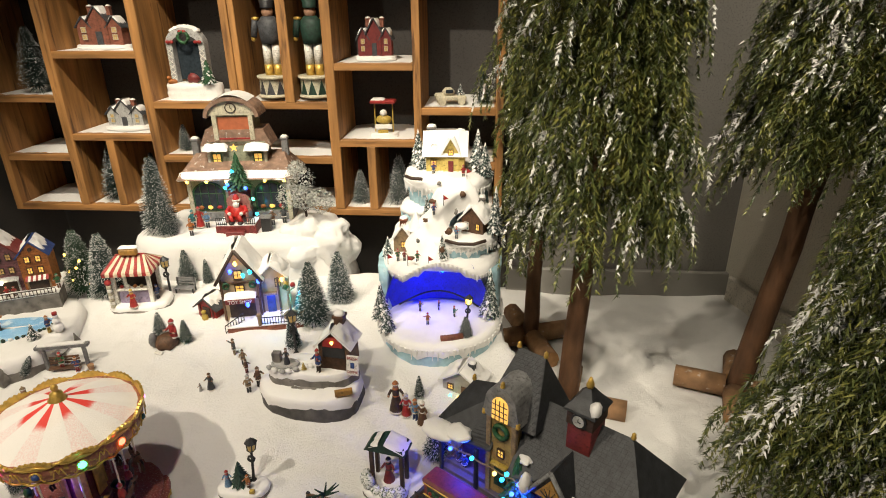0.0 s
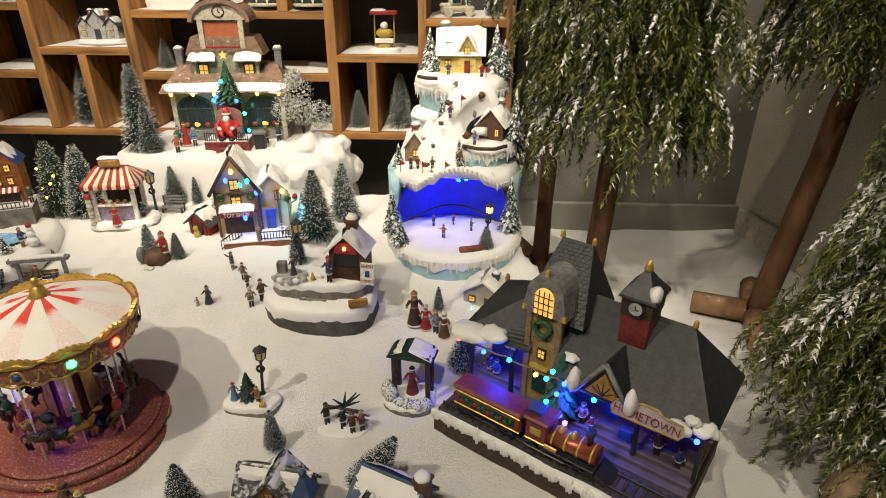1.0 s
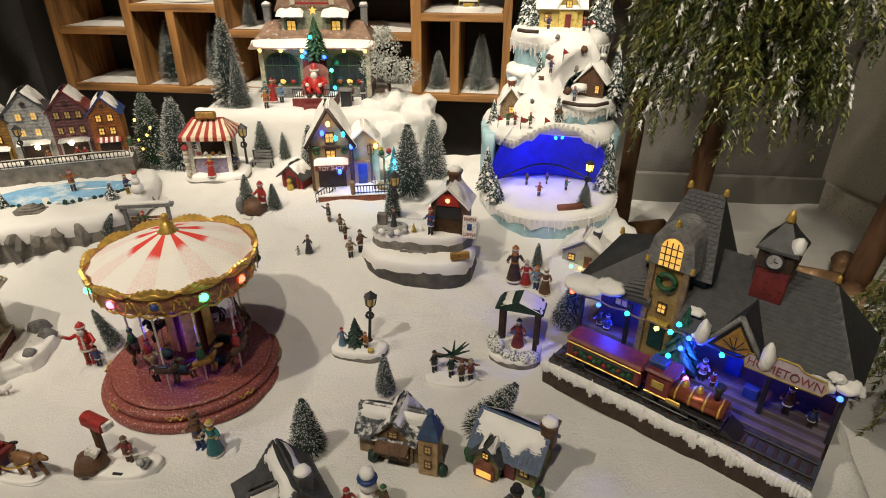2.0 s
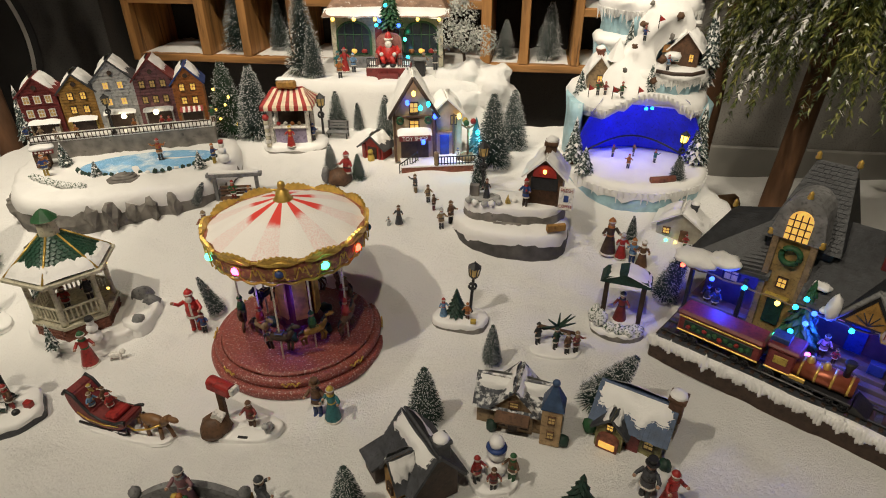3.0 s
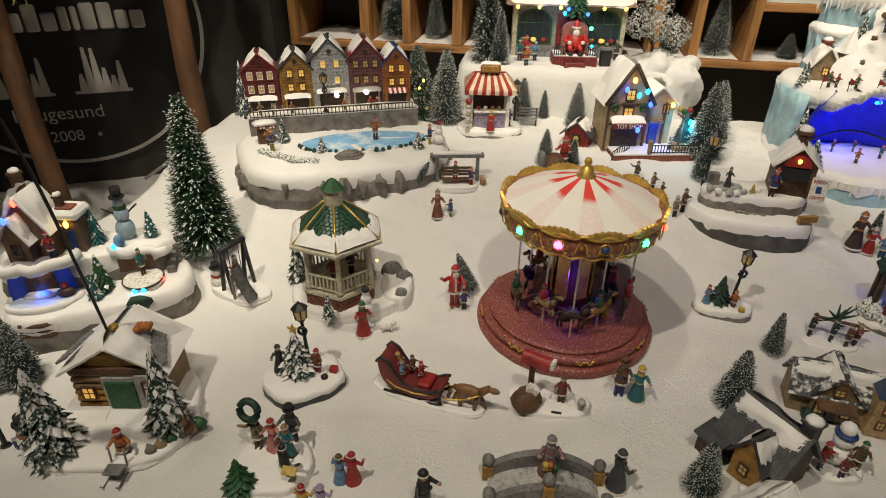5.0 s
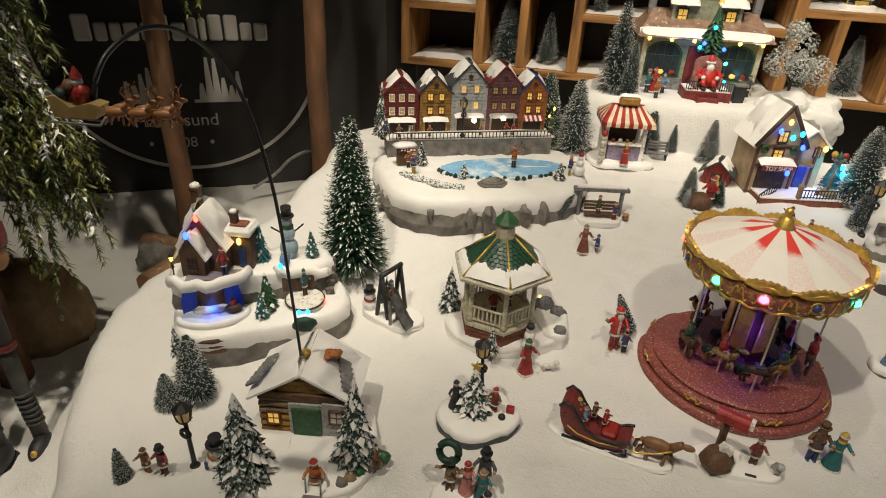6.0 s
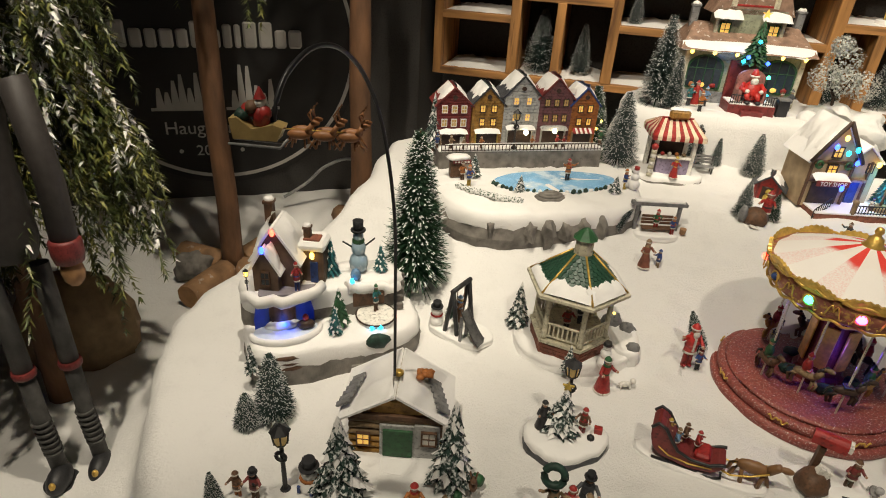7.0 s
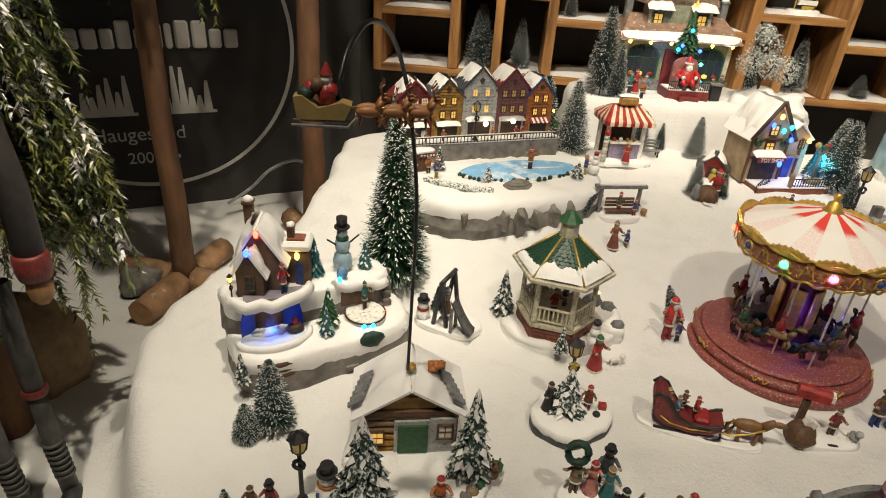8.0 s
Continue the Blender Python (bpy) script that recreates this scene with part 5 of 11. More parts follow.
    for x, y, c, hgt in ((-0.235, 0.108, TAN, 0.034), (-0.16, 0.108, ORANGE, 0.030), (-0.03, 0.110, ORANGE, 0.030), (0.035, 0.110, RED, 0.032), (0.052, 0.108, RED, 0.030), (-0.268, 0.115, BLUE, 0.034), (-0.205, 0.105, TAN, 0.026), (0.155, 0.120, GREEN, 0.045)):
        figurine(x, y, hgt, 10, c, BROWN, c, "small painted street figurine", fz, th)
    lamp_post(th, (-0.078, 0.104, 0.2155), 0.098)
    for x, z in ((-0.048, 0.252), (0.026, 0.256)):
        bm = bmesh.new()
        ball(bm, (x, 0.112, z), 0.0062)
        part("street_bulb", bm, LED_W, th, "glowing warm bulb")
    resin_tree(th, (-0.272, 0.145, 0.200), 0.14, 0.026, 8, 3)
    resin_tree(th, (-0.188, 0.048, 0.166), 0.058, 0.018, 5, 6)
    # kiosk at the corner
    slot(th, "kiosk_wall", (-0.232, 0.052, 0.186), (0.030, 0.022, 0.036), BROWN)
    slot(th, "kiosk_sign", (-0.222, 0.037, 0.207), (0.042, 0.004, 0.009), MAROON)
    for i in range(5):
        slot(th, "sign_bar", (-0.237 + i * 0.0075, 0.0345, 0.207), (0.005, 0.0015, 0.004), WHITE)
    bm = bmesh.new()
    ball(bm, (-0.228, 0.050, 0.214), (0.030, 0.020, 0.007), 0, 2, rough=0.3)
    part("kiosk_snow", bm, SNOW, th)
    figurine(-0.222, 0.025, 0.045, 0, ORANGE, BROWN, BROWN, "small figurine in orange coat", 0.168, th)
    figurine(-0.215, -0.012, 0.052, 30, BLUE, YELLOW, ORANGE, "small figurine in blue and yellow", 0.168, th)
    figurine(0.028, 0.000, 0.055, 0, ORANGE, DKGREY, RED, "skater figurine with spread arms", 0.1715, th, arms=(1, 1))
    figurine(0.150, -0.052, 0.050, 60, BLUE, YELLOW, ORANGE, "small figurine beside snowman", 0.168, th)
    bm = bmesh.new()
    for z, r in ((0.180, 0.014), (0.198, 0.010), (0.211, 0.007)):
        ball(bm, (0.172, -0.055, z), r)
    cyl(bm, (0.172, -0.055, 0.216), 0.006, 0.006, 0.007, 10, mi=1)
    part("snowman", bm, [SNOW, RED], th)
    resin_tree(th, (-0.105, -0.052, 0.166), 0.042, 0.014, 6, 1)
    resin_tree(th, (0.118, -0.072, 0.166), 0.045, 0.016, 5, 2)


build_pond()

# ---------------------------------------------------------------- snow mesa with the house of the seated red-coated figure


def build_mesa():
    bm = bmesh.new()
    poly = outline(0.335, 0.175, 72, 5, 0.12, 3.2, cx=-0.715, cy=1.885)
    top = 0.262
    rings = []
    for s, z in ((1.12, 0.06), (1.08, 0.11), (1.045, 0.16), (1.02, 0.20), (1.0, 0.235), (0.965, 0.258), (0.90, 0.266), (0.5, 0.264)):
        ring = []
        for x, y in poly:
            w = s * (1 + 0.045 * noise.noise((x * 14, y * 14, z * 18)) + 0.02 * noise.noise((x * 42, y * 42, z * 40)))
            ring.append(bm.verts.new((-0.715 + (x + 0.715) * w, 1.885 + (y - 1.885) * w, z + 0.006 * noise.noise((x * 20, y * 20, z * 9)))))
        rings.append(ring)
    n = len(poly)
    for lo, hi in zip(rings, rings[1:]):
        for i in range(n):
            bm.faces.new((lo[i], lo[(i + 1) % n], hi[(i + 1) % n], hi[i])).smooth = True
    bm.faces.new(rings[-1])
    bm.faces.new(rings[0][::-1])
    single("snow_mesa", bm, FLEECE, "raised block draped with white snow fleece", "snow")
    bm = bmesh.new()
    ball(bm, (-0.45, 1.84, 0.215), (0.125, 0.10, 0.085), 0, 5, rough=0.40)
    for v in bm.verts:
        v.co += Vector((0, 0, 1)) * 0.010 * noise.noise(v.co * 38) + Vector((1, -0.6, 0)) * 0.008 * noise.noise(v.co * 55)
    single("snow_drift", bm, FLEECE, "soft heap of snow fleece", "snow")


build_mesa()


def build_parlour():
    th = thing("toy_house", "two-storey green toy house with arched gable and lit eaves", "house", (-0.718, 1.915, 0.262), 7)
    th.scale = (1.16, 1.1, 1.16)
    wm = mat("sage_paint", (0.30, 0.32, 0.22), 0.6, scale=60, var=0.2, bump=0.15)
    W, D, H = 0.285, 0.13, 0.135
    slot(th, "wall", (0, D / 2, H / 2), (W, D, H), wm)
    slot(th, "plinth", (0, D / 2 - 0.004, 0.014), (W + 0.008, D, 0.028), GREY)
    # arched shop windows
    for s in (-1, 1):
        x = s * 0.088
        arc = [(x - 0.046, 0.034), (x + 0.046, 0.034)] + [(x + 0.046 * math.cos(t), 0.085 + 0.034 * math.sin(t)) for t in [math.pi * i / 12 for i in range(13)]]
        bm = bmesh.new()
        prism(bm, arc, -0.0035, 0.001)
        w = part("window", bm, GREEN, th, "arched green-framed shop window")
        bm = bmesh.new()
        prism(bm, [(x + (px - x) * 0.88, 0.075 + (pz - 0.075) * 0.88) for px, pz in arc], -0.005, -0.003)
        part("pane", bm, GLASS, w)
        for i in (-1, 0, 1):
            slot(w, "mullion", (x + i * 0.022, -0.0055, 0.076), (0.0022, 0.002, 0.078), GREEN)
        slot(w, "mullion", (x, -0.0055, 0.085), (0.084, 0.002, 0.0022), GREEN)
        for i in range(3):
            bm = bmesh.new()
            ball(bm, (x - 0.026 + i * 0.026, -0.006, 0.044), (0.008, 0.003, 0.006), 0, 2, rough=0.4)
            part("window_goods", bm, (ORANGE, WARMPANE, RED)[i], w)
        slot(th, "corner_post", (s * 0.139, -0.003, 0.068), (0.012, 0.010, 0.135), CREAM)
    slot(th, "door_bay", (0, -0.004, 0.055), (0.062, 0.012, 0.11), MAROON)
    # lower roof skirt
    bm = bmesh.new()
    a = [(-W / 2 - 0.022, -0.030, H - 0.004), (W / 2 + 0.022, -0.030, H - 0.004), (W / 2 - 0.015, D * 0.42, H + 0.052), (-W / 2 + 0.015, D * 0.42, H + 0.052)]
    lo = [bm.verts.new(p) for p in a]
    back = [bm.verts.new((x, D + 0.02, z)) for x, z in ((-W / 2 - 0.022, H - 0.004), (W / 2 + 0.022, H - 0.004))]
    rb = [bm.verts.new((x, D * 0.75, H + 0.052)) for x in (W / 2 - 0.015, -W / 2 + 0.015)]
    for f in ((lo[0], lo[1], lo[2], lo[3]), (lo[1], back[1], rb[0], lo[2]), (back[0], lo[0], lo[3], rb[1]), (back[1], back[0], rb[1], rb[0]), (lo[3], lo[2], rb[0], rb[1]), (lo[0], back[0], back[1], lo[1])):
        bm.faces.new(f)
    part("roof", bm, ROOFTAN, th, "dusty brown tiled roof")
    for x0, x1, k in ((-0.165, 0.165, 1),):
        bm = bmesh.new()
        snow_patch(bm, (x0, -0.004, H + 0.013), (x1 - x0, 0, 0), (0, -0.028, -0.020), (0, -0.5, 1), 0.007, 1.0, 0.25, k, 30, 5)
        part("eave_snow", bm, SNOW, th)
    for i in range(6):
        bm = bmesh.new()
        ball(bm, (-0.135 + i * 0.054, -0.026, H - 0.008), (0.0045, 0.0045, 0.006))
        part("eave_bulb", bm, LED_Y, th, "warm yellow bulb")
    # upper storey
    slot(th, "upper_wall", (0, 0.060, H + 0.050), (0.165, 0.06, 0.085), wm)
    for s in (-1, 1):
        window(th, (s * 0.058, 0.029, H + 0.042), 0.024, 0.032, WARMPANE, GREEN)
        slot(th, "corner_post", (s * 0.080, 0.030, H + 0.046), (0.008, 0.008, 0.075), CREAM)
        bm = bmesh.new()
        snow_patch(bm, (s * 0.058 - 0.036, 0.036, H + 0.083), (0.072, 0, 0), (0, -0.030, -0.016), (0, -0.5, 1), 0.010, 1.0, 0.2, s, 14, 5)
        part("sill_snow", bm, SNOW, th)
    bm = bmesh.new()
    prism(bm, [(-0.100, H + 0.080), (0.100, H + 0.080), (0.080, H + 0.125), (-0.080, H + 0.125)], 0.030, 0.115)
    part("upper_roof", bm, ROOFTAN, th)
    # arched loft
    bm = bmesh.new()
    box(bm, (0, 0.072, H + 0.135), (0.112, 0.070, 0.085))
    part("loft_wall", bm, wm, th)
    slot(th, "loft_opening", (0, 0.036, H + 0.130), (0.086, 0.004, 0.058), mat("warm_interior", (0.35, 0.10, 0.04), 0.6, emit=0.25))
    slot(th, "loft_sill", (0, 0.033, H + 0.100), (0.094, 0.008, 0.005), RED)
    for s in (-1, 1):
        slot(th, "loft_post", (s * 0.050, 0.032, H + 0.132), (0.013, 0.010, 0.072), CREAM)
    arc = [(0.066 * math.cos(t), H + 0.166 + 0.040 * math.sin(t)) for t in [math.pi * i / 16 for i in range(17)]]
    bm = bmesh.new()
    prism(bm, arc, 0.026, 0.036)
    part("arched_gable", bm, CREAM, th, "cream arched gable")
    bm = bmesh.new()
    outer = [(0.076 * math.cos(t), H + 0.162 + 0.054 * math.sin(t)) for t in [math.pi * i / 16 for i in range(17)]]
    inner = [(0.066 * math.cos(t), H + 0.160 + 0.046 * math.sin(t)) for t in [math.pi * i / 16 for i in range(17)]]
    prism(bm, outer + inner[::-1], 0.018, 0.112)
    part("arched_roof", bm, ROOFTAN, th)
    bm = bmesh.new()
    rows = []
    for i in range(13):
        t = math.pi * (0.28 + 0.46 * i / 12)
        rows.append([bm.verts.new((0.078 * math.cos(t), 0.020 + 0.092 * j / 6, H + 0.163 + (0.054 + 0.007 * math.sin(math.pi * i / 12) * (0.7 + 0.5 * noise.noise((i, j, 2)))) * math.sin(t))) for j in range(7)])
    for i in range(12):
        for j in range(6):
            bm.faces.new((rows[i][j], rows[i + 1][j], rows[i + 1][j + 1], rows[i][j + 1])).smooth = True
    part("arch_snow", bm, SNOW, th)
    bm = bmesh.new()
    pts = [(0.014 * math.cos(t), 0.0245, H + 0.186 + 0.013 * math.sin(t)) for t in [2 * math.pi * i / 20 for i in range(21)]]
    tube(bm, pts, 0.0016, 6)
    tube(bm, [(0, 0.0245, H + 0.193), (0, 0.0245, H + 0.186), (0.005, 0.0245, H + 0.183)], 0.0012, 5)
    part("gable_clock", bm, DKBROWN, th)
    for s in (-1, 1):
        chimney(th, (s * 0.128, 0.075, H + 0.040), 0.018, 0.050, GREY)
    # seated figure on a dais, with tree behind
    slot(th, "dais", (0.010, -0.085, 0.012), (0.110, 0.070, 0.026), MAROON)
    slot(th, "dais_snow", (0.010, -0.085, 0.0265), (0.104, 0.066, 0.004), SNOW, bevel=0.001)
    slot(th, "dais_step", (0.010, -0.128, 0.006), (0.050, 0.018, 0.014), MAROON)
    railing(th, (-0.042, -0.118, 0.028), (-0.015, -0.118, 0.028), 0.020, IRON, 5)
    railing(th, (0.035, -0.118, 0.028), (0.062, -0.118, 0.028), 0.020, IRON, 5)
    bm = bmesh.new()
    arc = [(-0.032, 0.028), (0.032, 0.028)] + [(0.032 * math.cos(t), 0.080 + 0.020 * math.sin(t)) for t in [math.pi * i / 10 for i in range(11)]]
    prism(bm, arc, -0.065, -0.054, Matrix.Translation((0.010, 0, 0)))
    for s in (-1, 1):
        box(bm, (0.010 + s * 0.028, -0.083, 0.042), (0.010, 0.036, 0.030), bevel=0.003)
    part("throne", bm, mat("dusty_rose_paint", (0.36, 0.16, 0.14), 0.55), th, "dusty rose arched throne")
    bm = bmesh.new()
    lathe(bm, [(0.021, 0.035), (0.022, 0.05), (0.018, 0.066), (0.008, 0.075)], (0.010, -0.080, 0), 14, 0)
    for s in (-1, 1):
        tube(bm, [(0.010 + s * 0.010, -0.085, 0.044), (0.010 + s * 0.012, -0.107, 0.046), (0.010 + s * 0.012, -0.108, 0.033)], 0.0085, 8, 0)
        ball(bm, (0.010 + s * 0.012, -0.112, 0.031), (0.008, 0.011, 0.005), 1)
        tube(bm, [(0.010 + s * 0.019, -0.080, 0.068), (0.010 + s * 0.027, -0.092, 0.058), (0.010 + s * 0.018, -0.104, 0.056)], 0.0062, 7, 0)
        ball(bm, (0.010 + s * 0.016, -0.107, 0.056), 0.0055, 2)
    ball(bm, (0.010, -0.083, 0.083), (0.0095, 0.0095, 0.0105), 3)
    ball(bm, (0.010, -0.090, 0.076), (0.0095, 0.006, 0.010), 2)
    lathe(bm, [(0.0108, 0.088), (0.009, 0.094), (0.004, 0.104), (0.001, 0.106)], (0.010, -0.081, 0), 12, 0)
    lathe(bm, [(0.0112, 0.086), (0.0118, 0.088), (0.0112, 0.091)], (0.010, -0.081, 0), 12, 2)
    part("seated_figurine", bm, [mat("bright_red_paint", (0.50, 0.030, 0.024), 0.45, scale=80, var=0.3, bump=0.1), IRON, WHITE, SKIN], th, "seated figurine in red coat and white beard")
    resin_tree(th, (0.012, -0.036, 0.100), 0.112, 0.036, 8, 2, False, GREEN, "decorated_tree")
    bm = bmesh.new()
    star = [((0.011 if i % 2 == 0 else 0.0045) * math.sin(math.pi * i / 5) + 0.012, 0.224 + (0.011 if i % 2 == 0 else 0.0045) * math.cos(math.pi * i / 5)) for i in range(10)]
    prism(bm, star, -0.039, -0.034)
    part("star", bm, WARMPANE, th, "glowing golden star")
    for (x, y, z), m in (((0.005, -0.066, 0.165), LED_C), ((-0.012, -0.066, 0.128), LED_B), ((0.036, -0.066, 0.117), LED_B), ((-0.020, -0.064, 0.118), LED_C), ((0.050, -0.058, 0.083), LED_G), ((0.056, -0.062, 0.040), LED_C)):
        bm = bmesh.new()
        ball(bm, (x, y, z), 0.0048)
        part("tree_bulb", bm, m, th)
    for x, y, c, h, l in ((-0.108, -0.055, RED, 0.062, "figurine in red dress"), (-0.085, -0.062, LTBLUE, 0.050, "figurine in blue coat"), (-0.124, -0.062, TEAL, 0.055, "figurine in teal coat"), (-0.110, -0.125, ORANGE, 0.050, "figurine in orange coat"), (0.096, -0.052, BROWN, 0.050, "figurine in brown coat"), (0.125, -0.035, DKGREY, 0.055, "figurine in grey coat")):
        figurine(x, y, h, 20, c, DKGREY, c, "small " + l, 0.002, th, dress=(c == RED))
    slot(th, "post_box", (0.088, -0.095, 0.020), (0.026, 0.020, 0.040), IRON)
    slot(th, "post_box_snow", (0.088, -0.095, 0.042), (0.032, 0.026, 0.005), GREY)


build_parlour()
glow("parlour_lamp", (-0.74, 1.855, 0.395), 0.05, (0.05, 0.35, 1.0))


def bare_white_tree():
    th = thing("frosted_tree", "round-crowned white frosted tree on a thin dark trunk", "tree", (-0.475, 1.845, 0.255))
    bm = bmesh.new()
    tube(bm, [(0, 0, 0), (0.001, 0, 0.04), (-0.006, 0, 0.10)], 0.0055, 8, 0, 0.004)
    for a, l in ((0.4, 0.05), (2.0, 0.05), (3.6, 0.045), (5.0, 0.05)):
        tube(bm, [(-0.004, 0, 0.07), (l * 0.6 * math.cos(a), l * 0.4 * math.sin(a), 0.10), (l * math.cos(a), l * 0.7 * math.sin(a), 0.14)], 0.003, 6, 0, 0.0015)
    part("trunk", bm, DKBROWN, th)
    rng = np.random.default_rng(6)
    V, F = [], []
    lumps = [((-0.010, 0, 0.170), 0.048), ((-0.045, -0.01, 0.125), 0.042), ((0.055, -0.01, 0.110), 0.042), ((0.005, -0.02, 0.120), 0.040), ((-0.02, 0.01, 0.205), 0.030)]
    for (cx, cy, cz), r in lumps:
        for i in range(520):
            d = rng.normal(0, 1, 3)
            d /= np.linalg.norm(d)
            p = np.array([cx, cy, cz]) + d * r * (0.72 + 0.32 * rng.random())
            u = rng.normal(0, 1, 3)
            u /= np.linalg.norm(u)
            w = np.cross(u, d)
            b = len(V)
            s = 0.0042
            V += [tuple(p - u * s), tuple(p + w * s * 0.6), tuple(p + u * s), tuple(p - w * s * 0.6)]
            F.append((b, b + 1, b + 2, b + 3))
    raw("crown", V, F, mat("frosted_leaf", (0.50, 0.51, 0.47), 0.7, scale=160, var=0.45, bump=0), th)["label"] = "crown of tiny frosted leaves"


bare_white_tree()

# ---------------------------------------------------------------- ice mountain


def build_mountain():
    th = thing("ice_mountain", "snowy resin mountain with glowing blue skating cave", "village piece", (-0.02, 1.56, 0.08))
    n = 80
    # foot: a pale ice drum with icicles, cut open above by the cave
    bm = bmesh.new()
    foot = outline(0.165, 0.225, n, 9, 0.04, 2.3)
    rings = []
    for s, z in ((1.0, 0.0), (1.02, 0.03), (1.03, 0.055), (1.0, 0.075)):
        rings.append([bm.verts.new((x * s * (1 + 0.02 * noise.noise((x * 60, y * 60, z * 40))), y * s * (1 + 0.02 * noise.noise((x * 60, y * 60, z * 40))), z)) for x, y in foot])
    for lo, hi in zip(rings, rings[1:]):
        for i in range(n):
            bm.faces.new((lo[i], lo[(i + 1) % n], hi[(i + 1) % n], hi[i])).smooth = True
    bm.faces.new(rings[-1]), bm.faces.new(rings[0][::-1])
    part("ice_foot", bm, ICEBLUE, th, "pale blue ice foot")
    bm = bmesh.new()
    rings = []
    for s, z in ((1.035, 0.052), (1.05, 0.066), (1.03, 0.080), (0.96, 0.085), (0.5, 0.084)):
        rings.append([bm.verts.new((x * s, y * s, z - (0.020 * max(0, math.sin(i * 1.45)) ** 2 * (0.6 + 0.4 * math.sin(i * 0.7)) if z == 0.052 else 0))) for i, (x, y) in enumerate(foot)])
    for lo, hi in zip(rings, rings[1:]):
        for i in range(n):
            bm.faces.new((lo[i], lo[(i + 1) % n], hi[(i + 1) % n], hi[i])).smooth = True
    bm.faces.new(rings[-1])
    part("snow_rim", bm, SNOW, th, "snowy rim with icicles")
    # cave: open niche between the foot and the first terrace
    bm = bmesh.new()
    m_ = 26
    rows = []
    for j in range(9):
        z = 0.086 + 0.150 * j / 8
        row = []
        for i in range(m_ + 1):
            a = radians(180 + 0) + math.pi * i / m_
            bulge = 1 - 0.35 * (j / 8) ** 2
            row.append(bm.verts.new((0.146 * math.cos(a + math.pi) * -1 * bulge, -0.095 + 0.110 * abs(math.sin(a)) * bulge + 0.004 * noise.noise((i, j, 0)), z)))
        rows.append(row)
    for j in range(8):
        for i in range(m_):
            bm.faces.new((rows[j][i], rows[j][i + 1], rows[j + 1][i + 1], rows[j + 1][i])).smooth = True
    part("cave_wall", bm, CAVEBLUE, th, "deep blue cave wall")
    bm = bmesh.new()
    pts = [(-0.11 + 0.22 * t, -0.050 + 0.035 * math.sin(t * math.pi), 0.098 + 0.028 * math.sin(t * math.pi)) for t in [i / 12 for i in range(13)]]
    tube(bm, pts, 0.0025, 6)
    part("bridge_rail", bm, IRON, th)
    # flanks beside and behind the cave
    for s, rot in ((-1, 0), (1, 0)):
        bm = bmesh.new()
        pil = outline(0.022, 0.09, 28, s * 4, 0.15, 2.4, cx=s * 0.146, cy=0.030)
        rr = []
        for q, z in ((1.0, 0.07), (0.98, 0.12), (0.95, 0.17), (1.05, 0.215)):
            rr.append([bm.verts.new((s * 0.146 + (x - s * 0.146) * q + 0.004 * noise.noise((x * 50, y * 50, z * 40)), y * q, z)) for x, y in pil])
        for lo, hi in zip(rr, rr[1:]):
            for i in range(28):
                bm.faces.new((lo[i], lo[(i + 1) % 28], hi[(i + 1) % 28], hi[i])).smooth = True
        bm.faces.new(rr[-1]), bm.faces.new(rr[0][::-1])
        part("ice_pillar", bm, ICEBLUE, th)
    slot(th, "back_ice", (0, 0.13, 0.15), (0.25, 0.10, 0.15), ICEBLUE, bevel=0.02)

    def terrace(name, rx, ry, cx, cy, z0, z1, z2, k, ice=True, arch=0.0):
        """Snow ledge over a grooved ice cliff."""
        o = outline(rx, ry, 64, k, 0.09, 2.3, cx, cy)
        if ice:
            b = bmesh.new()
            rr = []
            for q, z in ((0.93, z0), (0.90, (z0 + z1) / 2), (0.97, z1)):
                rr.append([b.verts.new((cx + (x - cx) * q * (1 + 0.05 * math.sin(i * 1.9)), cy + (y - cy) * q * (1 + 0.05 * math.sin(i * 1.9)), z)) for i, (x, y) in enumerate(o)])
            for lo, hi in zip(rr, rr[1:]):
                for i in range(64):
                    b.faces.new((lo[i], lo[(i + 1) % 64], hi[(i + 1) % 64], hi[i])).smooth = True
            b.faces.new(rr[-1]), b.faces.new(rr[0][::-1])
            part("ice_cliff", b, ICEBLUE, th)
        b = bmesh.new()
        rr = []
        for q, z in ((0.96, z1 - 0.006), (1.02, z1 + 0.002), (1.03, z1 + (z2 - z1) * 0.5), (0.98, z2), (0.85, z2 + 0.004), (0.4, z2 + 0.006)):
            ring = []
            for i, (x, y) in enumerate(o):
                drip = (0.022 * max(0, math.sin(i * 1.63 + k)) ** 2 * (0.5 + 0.5 * math.sin(i * 0.9))) if z == z1 - 0.006 else 0
                lift = arch * max(0, 1 - ((x - cx - 0.01) / 0.095) ** 2) if (y < cy - ry * 0.4 and z < z1 + 0.02) else 0
                ring.append(b.verts.new((cx + (x - cx) * q, cy + (y - cy) * q, z - drip + lift + 0.003 * noise.noise((x * 50, y * 50, z * 30)))))
            rr.append(ring)
        for lo, hi in zip(rr, rr[1:]):
            for i in range(64):
                b.faces.new((lo[i], lo[(i + 1) % 64], hi[(i + 1) % 64], hi[i])).smooth = True
        b.faces.new(rr[-1]), b.faces.new(rr[0][::-1])
        part(name, b, SNOW, th, "snow ledge with icicles")

    terrace("ledge", 0.160, 0.150, 0, 0.035, 0.19, 0.200, 0.232, 3, False, 0.046)
    terrace("ledge", 0.105, 0.105, 0.050, 0.060, 0.225, 0.262, 0.288, 6)
    terrace("ledge", 0.088, 0.080, -0.030, 0.110, 0.225, 0.330, 0.345, 12)
